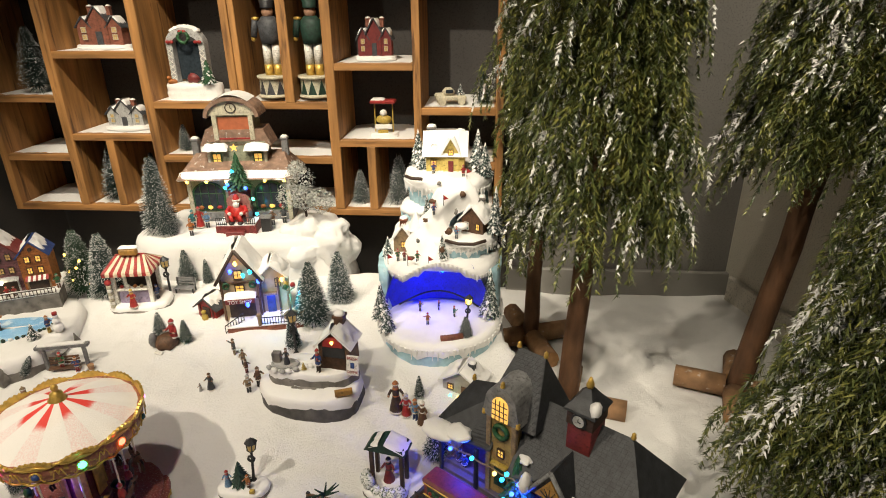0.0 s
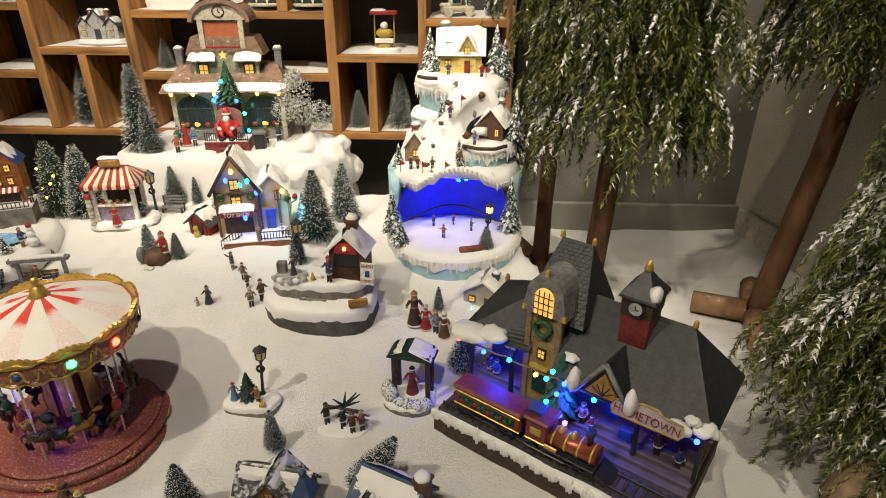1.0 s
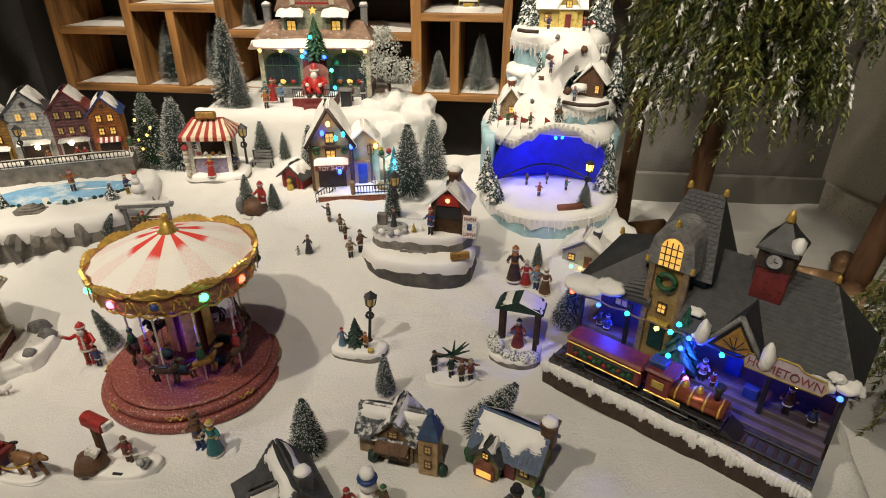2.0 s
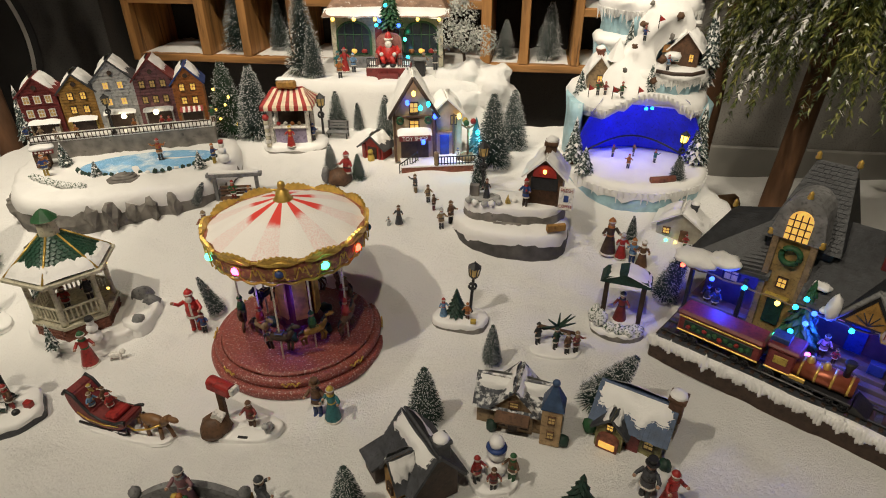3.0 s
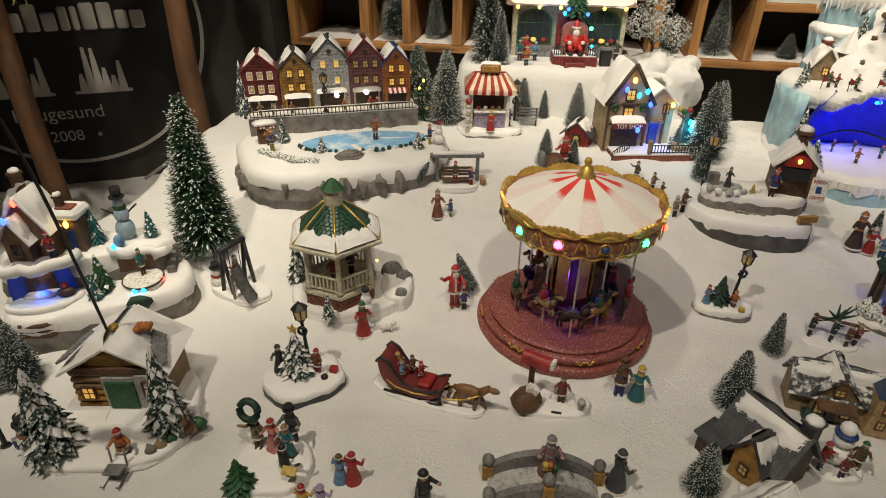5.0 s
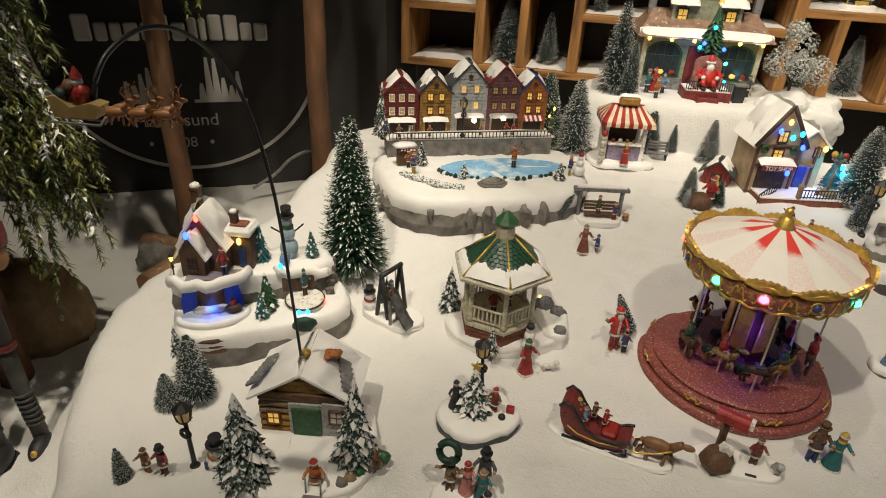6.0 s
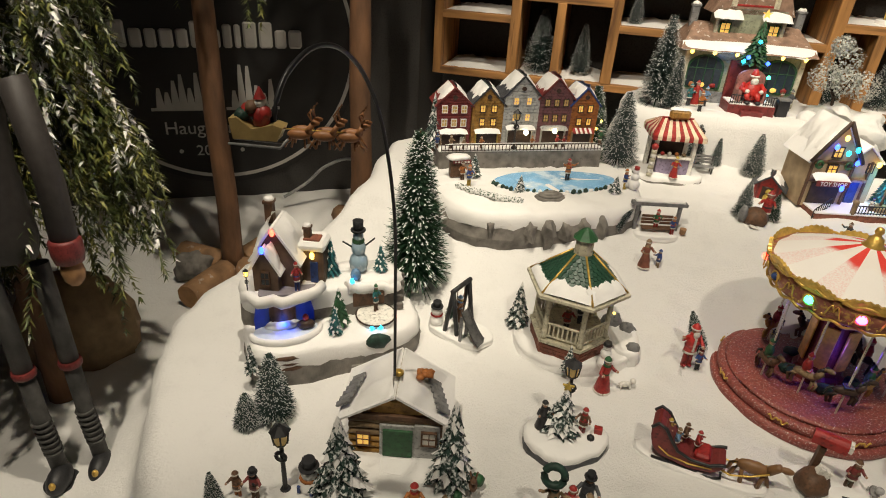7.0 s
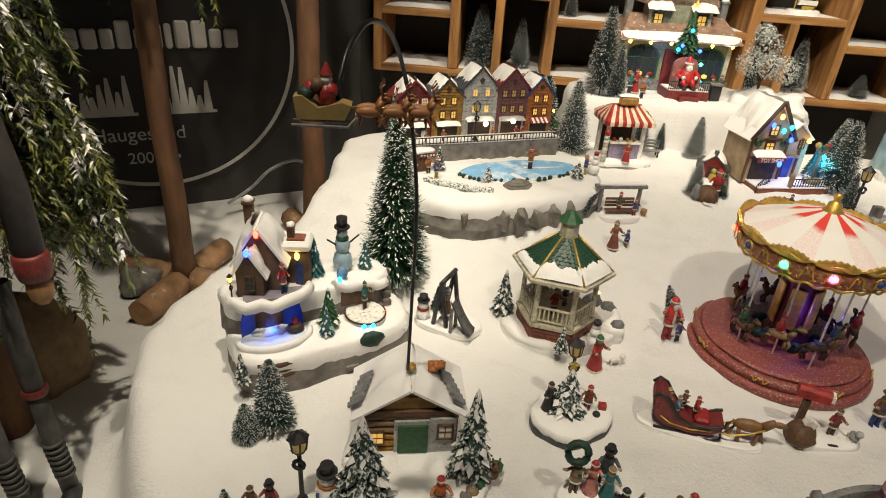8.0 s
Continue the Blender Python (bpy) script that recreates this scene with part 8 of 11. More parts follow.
def build_gazebo():
    th = thing("gazebo", "cream toy gazebo with green tiled roof", "gazebo", (-1.093, 0.882, 0.0), 20)
    mound(th, outline(0.112, 0.085, 40, 4, 0.12, 2.0, cx=0.022, cy=0.012), -0.004, 0.028, 7, False)
    mound(th, outline(0.030, 0.052, 24, 2, 0.2, 2.0, cx=0.105, cy=0.0), 0.000, 0.036, 9, False, "snow_bank")
    hexa = [(math.cos(math.pi / 3 * i + math.pi / 6), math.sin(math.pi / 3 * i + math.pi / 6)) for i in range(6)]
    bm = bmesh.new()
    slab(bm, [(0.070 * c, 0.070 * s) for c, s in hexa], 0.015, 0.052)
    part("foundation", bm, BRICK, th, "brick foundation")
    for row in range(4):
        for i in range(6):
            a, b = Vector((*hexa[i], 0)) * 0.0708, Vector((*hexa[(i + 1) % 6], 0)) * 0.0708
            for j in range(6):
                t = (j + (0.5 if row % 2 else 0.0) + 0.5) / 6.5
                if t > 0.97:
                    continue
                p = a.lerp(b, t)
                ang = math.degrees(math.atan2((b - a).y, (b - a).x))
                slot(th, "brick", (p.x, p.y, 0.022 + row * 0.0078), (0.0098, 0.0016, 0.0062), BRICK, rz=ang, bevel=0)
    bm = bmesh.new()
    slab(bm, [(0.074 * c, 0.074 * s) for c, s in hexa], 0.052, 0.058)
    part("floor", bm, CREAM, th)
    for i in range(6):
        c, s = hexa[i]
        bm = bmesh.new()
        lathe(bm, [(0.0062, 0.058), (0.0062, 0.064), (0.0048, 0.068), (0.0044, 0.13), (0.0065, 0.140), (0.0065, 0.146)], (0.064 * c, 0.064 * s, 0), 10)
        part("post", bm, CREAM, th)
        if i == 5:
            continue
        a, b = Vector((0.064 * c, 0.064 * s, 0)), Vector((0.064 * hexa[(i + 1) % 6][0], 0.064 * hexa[(i + 1) % 6][1], 0))
        ang = math.degrees(math.atan2((b - a).y, (b - a).x))
        mid = (a + b) / 2
        for z in (0.064, 0.090):
            slot(th, "rail", (mid.x, mid.y, z), (0.058, 0.004, 0.004), CREAM, rz=ang)
        for j in range(1, 8):
            p = a.lerp(b, j / 8)
            slot(th, "baluster", (p.x, p.y, 0.077), (0.003, 0.003, 0.024), CREAM, rz=ang, bevel=0)
    for i in range(6):
        a, b = Vector((0.066 * hexa[i][0], 0.066 * hexa[i][1], 0)), Vector((0.066 * hexa[(i + 1) % 6][0], 0.066 * hexa[(i + 1) % 6][1], 0))
        d = (b - a).normalized()
        bm = bmesh.new()
        L = (b - a).length
        up = [bm.verts.new(a + d * L * t + Vector((0, 0, 0.150))) for t in [j / 10 for j in range(11)]]
        lo = [bm.verts.new(a + d * L * t + Vector((0, 0, 0.128 + 0.016 * math.sin(math.pi * t)))) for t in [j / 10 for j in range(11)]]
        for j in range(10):
            bm.faces.new((up[j], up[j + 1], lo[j + 1], lo[j]))
        bmesh.ops.solidify(bm, geom=bm.faces[:], thickness=0.004)
        part("arch", bm, CREAM, th, "pierced cream arch")
    bm = bmesh.new()
    lathe(bm, [(0.086, 0.147), (0.092, 0.150), (0.092, 0.155), (0.084, 0.1575)], seg=6, smooth=False)
    bmesh.ops.rotate(bm, cent=(0, 0, 0), matrix=Matrix.Rotation(math.pi / 6, 3, "Z"), verts=bm.verts)
    part("eave", bm, CREAM, th)
    bm = bmesh.new()
    lathe(bm, [(0.084, 0.157), (0.018, 0.212)], seg=6, smooth=False)
    bmesh.ops.rotate(bm, cent=(0, 0, 0), matrix=Matrix.Rotation(math.pi / 6, 3, "Z"), verts=bm.verts)
    TILE = mat("green_glazed_tile", (0.028, 0.085, 0.052), 0.4, scale=120, var=0.4, bump=0.15)
    roof = part("roof", bm, TILE, th, "green tiled roof")
    tile_bm = bmesh.new()
    cyl(tile_bm, (0, 0, 0), 0.0042, 0.0036, 0.0014, 7)
    tile_me = finish("tile", tile_bm, TILE)
    for i in range(6):
        A0, B0 = Vector((*hexa[i], 0)), Vector((*hexa[(i + 1) % 6], 0))
        for r in range(11):
            t = (r + 0.5) / 11
            R, z = 0.084 + (0.018 - 0.084) * t, 0.157 + 0.055 * t
            n = max(2, int(R / 0.0080))
            for j in range(n):
                p = (A0 * R).lerp(B0 * R, (j + 0.5) / n)
                ob = new("tile", tile_me)
                ob.parent = roof
                nn = Vector((p.x, p.y, 0)).normalized()
                nrm = (nn * 0.64 + Vector((0, 0, 0.77))).normalized()
                ob.matrix_local = Matrix.Translation(Vector((p.x, p.y, z)) + nrm * 0.0006) @ nrm.to_track_quat("Z", "Y").to_matrix().to_4x4()
    for i in range(6):
        c, s = hexa[i]
        bm = bmesh.new()
        tube(bm, [(0.086 * c, 0.086 * s, 0.1575), (0.018 * c, 0.018 * s, 0.2135)], 0.0020, 6)
        part("hip_rib", bm, GOLD, th)
    bm = bmesh.new()
    lathe(bm, [(0.017, 0.208), (0.016, 0.236), (0.021, 0.240), (0.008, 0.254), (0.002, 0.258)], seg=8, smooth=False)
    part("cupola", bm, [CREAM], th, "small cupola")
    bm = bmesh.new()
    lathe(bm, [(0.0215, 0.2405), (0.009, 0.2545), (0.002, 0.259)], seg=8, smooth=False)
    part("cupola_roof", bm, GREEN, th)
    for i in range(6):
        a, b = Vector((*hexa[i], 0)) * 0.0865, Vector((*hexa[(i + 1) % 6], 0)) * 0.0865
        v = (a + b).normalized()
        bm = bmesh.new()
        snow_patch(bm, a + Vector((0, 0, 0.1585)), b - a, v * -0.034 + Vector((0, 0, 0.0315)), v * 0.64 + Vector((0, 0, 0.77)), 0.0035, (0.62, 0.95, 0.50, 0.80, 0.95, 0.60)[i], 0.55, i * 2.7, 22, 7)
        part("roof_snow", bm, SNOW, roof, "snow along the eaves")
    for i in range(6):
        a, b = Vector((0.0665 * hexa[i][0], 0.0665 * hexa[i][1], 0)), Vector((0.0665 * hexa[(i + 1) % 6][0], 0.0665 * hexa[(i + 1) % 6][1], 0))
        for j in range(9):
            for sg in (-1, 1):
                bm = bmesh.new()
                p, q = a.lerp(b, (j + 0.5 - 0.28 * sg) / 9), a.lerp(b, (j + 0.5 + 0.28 * sg) / 9)
                tube(bm, [p + Vector((0, 0, 0.138)), q + Vector((0, 0, 0.149))], 0.0009, 4)
                part("lattice_bar", bm, CREAM, th)
    figurine(-0.010, -0.012, 0.055, 0, RED, DKGREY, BROWN, "small figurine in red inside gazebo", 0.058, th)
    figurine(0.022, 0.012, 0.058, 40, IRON, DKGREY, IRON, "small dark figurine inside gazebo", 0.058, th)
    for (x, y, z) in ((0.070, -0.020, 0.10), (0.072, 0.0, 0.142)):
        bm = bmesh.new()
        ball(bm, (x, y, z), 0.0026)
        part("bulb", bm, LED_Y, th)
    resin_tree(th, (-0.022, -0.085, 0.026), 0.056, 0.013, 7, 3)
    resin_tree(th, (-0.082, 0.055, 0.020), 0.10, 0.024, 8, 5)
    bm = bmesh.new()
    for z, r in ((0.036, 0.013), (0.055, 0.010), (0.068, 0.007)):
        ball(bm, (0.045, -0.075, z), r)
    cyl(bm, (0.045, -0.075, 0.073), 0.008, 0.006, 0.006, 10, mi=1)
    part("snowman", bm, [SNOW, IRON], th)
    for i, (x, y, r) in enumerate(((0.100, 0.045, 0.022), (0.120, 0.020, 0.016), (0.110, -0.04, 0.014))):
        bm = bmesh.new()
        ball(bm, (x, y, 0.036), (r, r * 0.8, r * 0.9), 0, 2, rough=0.5)
        part("boulder", bm, GREY, th)


build_gazebo()

# ---------------------------------------------------------------- terrace with house, grotto and turning disc


def build_terrace():
    th = thing("winter_terrace", "snowy terrace set piece with lit cottage and blue grotto", "village piece", (-1.505, 0.758, 0.0), 34)
    th.scale = (0.95, 1, 1.28)
    mound(th, outline(0.160, 0.088, 56, 5, 0.06, 3.4), -0.004, 0.052, 2, True)
    # upper level: a thick shelf behind the grotto
    mound(th, outline(0.150, 0.048, 44, 7, 0.06, 3.2, cx=-0.008, cy=0.040), 0.040, 0.098, 4, True, "upper_level")
    bm = bmesh.new()
    n = 22
    rows = []
    for j, (z, q) in enumerate(((0.053, 1.0), (0.075, 1.0), (0.094, 0.9))):
        rows.append([bm.verts.new((-0.085 + 0.052 * q * math.cos(math.pi * i / n), -0.020 + 0.012 * q * math.sin(math.pi * i / n), z)) for i in range(n + 1)])
    for lo, hi in zip(rows, rows[1:]):
        for i in range(n):
            bm.faces.new((lo[i], lo[i + 1], hi[i + 1], hi[i]))
    part("grotto_wall", bm, mat("grotto_blue", (0.02, 0.06, 0.35), 0.5, scale=40, var=0.4, bump=0.3), th, "deep blue grotto wall")
    bm = bmesh.new()
    lathe(bm, [(1.0, 0.0525), (1.0, 0.056)], (-0.085, -0.030, 0), 32, sx=0.056, sy=0.030)
    part("grotto_ice", bm, mat("milky_ice", (0.62, 0.70, 0.78), 0.35, scale=30, var=0.15, bump=0.1), th, "pale blue ice")
    bm = bmesh.new()
    tube(bm, [(-0.085 + 0.060 * math.cos(t), -0.030 + 0.034 * math.sin(t), 0.055) for t in [math.pi + math.pi * i / 20 for i in range(21)]], 0.0055, 8)
    part("grotto_snow_rim", bm, SNOW, th)
    bm = bmesh.new()
    tube(bm, [(-0.152 + 0.0125 * i, -0.012 - 0.030 * math.sin(math.pi * i / 11) + 0.004 * math.sin(i * 2.3), 0.106 + 0.003 * math.sin(i * 1.9)) for i in range(12)], 0.0085, 10)
    part("grotto_brow", bm, SNOW, th, "overhanging snow brow")
    bm = bmesh.new()
    lathe(bm, [(0.026, 0.054), (0.024, 0.066), (0.025, 0.078), (0.022, 0.094)], (-0.088, -0.006, 0), 18, wob=0.12, sy=0.7)
    part("log_pillar", bm, BROWN, th, "dark log pillar")
    bm = bmesh.new()
    ball(bm, (-0.088, -0.020, 0.059), (0.030, 0.012, 0.007), 0, 3, rough=0.25)
    part("pillar_snow", bm, SNOW, th)
    for i in range(3):
        bm = bmesh.new()
        tube(bm, [(-0.125 + t * 0.085, -0.075 - 0.010 * math.sin(t * 3.14), 0.026 + i * 0.008) for t in [k / 8 for k in range(9)]], 0.0045, 6)
        part("retaining_log", bm, BROWN, th)
    m = Matrix.Translation((-0.090, 0.020, 0.098)) @ Matrix.Rotation(radians(-24), 4, "Z")
    gable(th, 0.076, 0.055, 0.046, 0.044, mat("timber_brown", (0.13, 0.080, 0.048), 0.6, scale=60, var=0.4, bump=0.4), SNOW, m, 0.007, 1, 2, 0.013)
    gable(th, 0.044, 0.020, 0.036, 0.028, mat("timber_brown", (0.13, 0.08, 0.048)), SNOW, m @ Matrix.Translation((-0.014, -0.018, 0)), 0.006, 1, 4, 0.008, name="porch_wall")
    mw = Matrix.Translation((-0.026, 0.030, 0.098)) @ Matrix.Rotation(radians(-24), 4, "Z")
    slot(th, "wing_wall", (0, 0.012, 0.024), (0.048, 0.040, 0.048), mat("timber_brown", (0.13, 0.08, 0.048)), mw)
    slot(th, "wing_roof", (0, 0.012, 0.056), (0.056, 0.050, 0.014), SNOW, mw, bevel=0.005)
    slot(th, "wing_tiles", (0.002, 0.006, 0.0645), (0.030, 0.022, 0.003), BRICK, mw)
    window(th, (-0.014, -0.0195, 0.022), 0.016, 0.020, GLASS, BROWN, m)
    slot(th, "door", (0.006, -0.009, 0.018), (0.014, 0.003, 0.032), BLUE, mw)
    chimney(th, (-0.020, 0.046, 0.080), 0.015, 0.030, BROWN, m)
    chimney(th, (0.048, 0.040, 0.060), 0.012, 0.020, BROWN, m)
    for (x, y, z), mm, mx in (((0, -0.006, 0.085), LED_R, m), ((-0.014, -0.024, 0.066), LED_B, m), ((0.004, -0.012, 0.044), LED_Y, mw)):
        bm = bmesh.new()
        ball(bm, mx @ Vector((x, y, z)), (0.0042, 0.0042, 0.0055))
        part("bulb", bm, mm, th)
    slot(th, "path", (-0.075, 0.002, 0.1005), (0.100, 0.030, 0.003), mat("grey_path", (0.22, 0.20, 0.22), 0.7), rz=-8)
    figurine(-0.058, -0.002, 0.045, 0, RED, BLUE, RED, "small elf-like figurine on path", 0.101, th)
    lamp_post(th, (-0.142, 0.000, 0.098), 0.045, 0, True)
    # snowman, small trees
    bm = bmesh.new()
    for z, r in ((0.114, 0.018), (0.138, 0.014), (0.156, 0.010)):
        ball(bm, (0.062, 0.040, z), r)
    cyl(bm, (0.062, 0.040, 0.164), 0.014, 0.014, 0.002, 14, mi=1)
    cyl(bm, (0.062, 0.040, 0.166), 0.009, 0.010, 0.013, 14, mi=1)
    lathe(bm, [(0.011, 0.146), (0.012, 0.149), (0.010, 0.152)], (0.062, 0.040, 0), 12, 2)
    for s in (-1, 1):
        tube(bm, [(0.062 + s * 0.012, 0.038, 0.140), (0.062 + s * 0.030, 0.034, 0.152)], 0.0015, 5, 1)
    part("snowman", bm, [mat("milky_blue_resin", (0.34, 0.47, 0.56), 0.35, scale=40, var=0.2, bump=0.1, second=(0.55, 0.62, 0.66), amount=0.4), IRON, GREEN], th, "pale blue snowman with black hat")
    bm = bmesh.new()
    ball(bm, (0.050, 0.010, 0.108), 0.010)
    part("snowball", bm, LTBLUE, th)
    resin_tree(th, (0.010, 0.042, 0.098), 0.060, 0.018, 8, 3, True, TEAL)
    resin_tree(th, (0.104, 0.036, 0.098), 0.044, 0.015, 7, 5, True, NEEDLE_T)
    resin_tree(th, (0.010, -0.030, 0.054), 0.058, 0.020, 7, 6, True, GREEN)
    resin_tree(th, (-0.002, -0.055, 0.052), 0.045, 0.014, 7, 2, True, NEEDLE_T)
    resin_tree(th, (-0.150, -0.072, 0.020), 0.050, 0.014, 7, 8)
    # turning disc with figure
    bm = bmesh.new()
    lathe(bm, [(0.036, 0.052), (0.036, 0.060), (0.033, 0.062)], (0.078, -0.030, 0), 32)
    part("turning_disc", bm, WHITE, th, "white disc with dark rim")
    bm = bmesh.new()
    tube(bm, [(0.078 + 0.0365 * math.cos(t), -0.030 + 0.0365 * math.sin(t), 0.060) for t in [2 * math.pi * i / 30 for i in range(31)]], 0.0015, 5)
    part("disc_rim", bm, DKBROWN, th)
    figurine(0.080, -0.022, 0.044, 30, TEAL, BROWN, GREEN, "small skater figurine in teal", 0.062, th)
    for (x, y), mm in (((0.062, -0.066), LED_C), ((0.078, -0.068), LED_C), ((0.112, -0.040), LED_R)):
        bm = bmesh.new()
        ball(bm, (x, y, 0.058), 0.0034)
        part("bulb", bm, mm, th)
    bm = bmesh.new()
    ball(bm, (0.040, -0.005, 0.106), 0.0042)
    part("bulb", bm, LED_C, th)
    for i in range(5):
        slot(th, "stair", (0.030 + 0.002 * i, -0.088 + 0.008 * i, 0.012 + 0.008 * i), (0.022, 0.009, 0.009), STONE)
        slot(th, "stair", (0.128 + 0.003 * i, -0.010 + 0.009 * i, 0.058 + 0.008 * i), (0.016, 0.009, 0.009), STONE)
    bm = bmesh.new()
    ball(bm, (0.068, -0.084, 0.046), (0.024, 0.008, 0.012), 0, 2, rough=0.3)
    part("hedge", bm, DKGREEN, th)
    bm = bmesh.new()
    ball(bm, (-0.050, -0.032, 0.062), (0.016, 0.010, 0.007), 0)
    ball(bm, (-0.050, -0.032, 0.072), 0.006, 1)
    part("bumper_boat", bm, [DKBROWN, RED], th)
    bm = bmesh.new()
    tube(bm, [(0.030 + 0.010 * i, -0.004 + 0.004 * math.sin(i * 1.3), 0.096 - 0.0010 * i + 0.002 * math.sin(i * 2.1)) for i in range(11)], 0.010, 9, r2=0.007)
    part("ledge_snow", bm, SNOW, th)
    slot(th, "log_face", (0.070, -0.006, 0.076), (0.060, 0.006, 0.022), BROWN)


build_terrace()
mt = Matrix.Translation((-1.50, 0.755, 0)) @ Matrix.Rotation(radians(34), 4, "Z")
glow("grotto_lamp", tuple(mt @ Vector((-0.085, -0.026, 0.085))), 0.022, (0.02, 0.10, 1.0))
glow("disc_lamp", tuple(mt @ Vector((0.066, -0.058, 0.075))), 0.012, (0.05, 0.8, 1.0))
glow("terrace_lamp", tuple(mt @ Vector((-0.075, 0.020, 0.165))), 0.012, (0.1, 0.15, 1.0))

# ---------------------------------------------------------------- log cabin with firs


def build_cabin():
    th = thing("log_cabin", "small log cabin with snow-covered roof and green door", "house", (-1.310, 0.545, 0.0), 12)
    mound(th, outline(0.098, 0.098, 40, 5, 0.08, 3.2, cx=0.005, cy=-0.02), -0.006, 0.016, 3, False)
    gable(th, 0.128, 0.080, 0.075, 0.040, mat("weathered_log", (0.30, 0.20, 0.10), 0.7, scale=50, var=0.35, bump=0.3, aniso=(0.3, 1, 1)), SNOW, Matrix.Translation((0, 0, 0.012)), 0.014, 1, 5, 0.012)
    for i in range(6):
        bm = bmesh.new()
        tube(bm, [(-0.066, -0.002, 0.018 + i * 0.012), (0.066, -0.002, 0.018 + i * 0.012)], 0.0055, 7)
        part("log", bm, OCHRE if i < 3 else TAN, th)
    slot(th, "gable_beam", (0, -0.006, 0.086), (0.132, 0.006, 0.010), BROWN)
    slot(th, "gable_board", (0, -0.003, 0.102), (0.070, 0.004, 0.020), OCHRE)
    slot(th, "door", (0.004, -0.010, 0.042), (0.042, 0.005, 0.050), GREEN)
    slot(th, "door_frame", (0.004, -0.0075, 0.044), (0.052, 0.004, 0.060), LTGREY)
    slot(th, "plaster_wall", (0.045, -0.0085, 0.046), (0.036, 0.004, 0.064), LTGREY)
    window(th, (0.048, -0.0118, 0.056), 0.020, 0.024, WHITE, BROWN)
    window(th, (-0.045, -0.0085, 0.044), 0.018, 0.022, WARMPANE, BROWN)
    bm = bmesh.new()
    lathe(bm, [(0.007, 0.0), (0.007, 0.004), (0.003, 0.006)], (0.0, 0.025, 0.138), 12)
    part("hook_socket", bm, GOLD, th)
    for k, (x, y, s) in enumerate(((-0.060, 0.050, -1), (0.050, 0.045, 1))):
        for i in range(6):
            slot(th, "bare_shingle", (x + s * 0.003 * i, y - 0.009 * i, 0.126 - abs(x + s * 0.003 * i) * 0.55 + 0.012), (0.022, 0.009, 0.004), GREY, ry=s * 32)
    bm = bmesh.new()
    for i in range(7):
        ball(bm, (0.030 + 0.006 * (i % 3), 0.040 - 0.006 * (i // 3), 0.132), (0.007, 0.006, 0.005), 0, 1, rough=0.4)
    part("roof_flowers", bm, ORANGE, th, "orange blooms on roof")
    resin_tree(th, (-0.062, -0.085, 0.010), 0.150, 0.042, 10, 3)
    resin_tree(th, (0.082, -0.045, 0.012), 0.150, 0.034, 11, 7)
    for i in range(6):
        bm = bmesh.new()
        ball(bm, (0.070 + 0.010 * i, -0.088 + 0.010 * i, 0.014), (0.010, 0.009, 0.010), 0, 2, rough=0.4)
        part("stone", bm, (STONE, TAN, GREEN)[i % 3], th)
    bm = bmesh.new()
    ball(bm, (0.112, -0.055, 0.024), (0.007, 0.010, 0.012), 0, 2)
    ball(bm, (0.112, -0.062, 0.040), (0.005, 0.006, 0.006), 0, 2)
    for s in (-1, 1):
        tube(bm, [(0.112 + s * 0.003, -0.062, 0.044), (0.112 + s * 0.005, -0.060, 0.054)], 0.0014, 5)
    part("deer_ornament", bm, BROWN, th)


build_cabin()


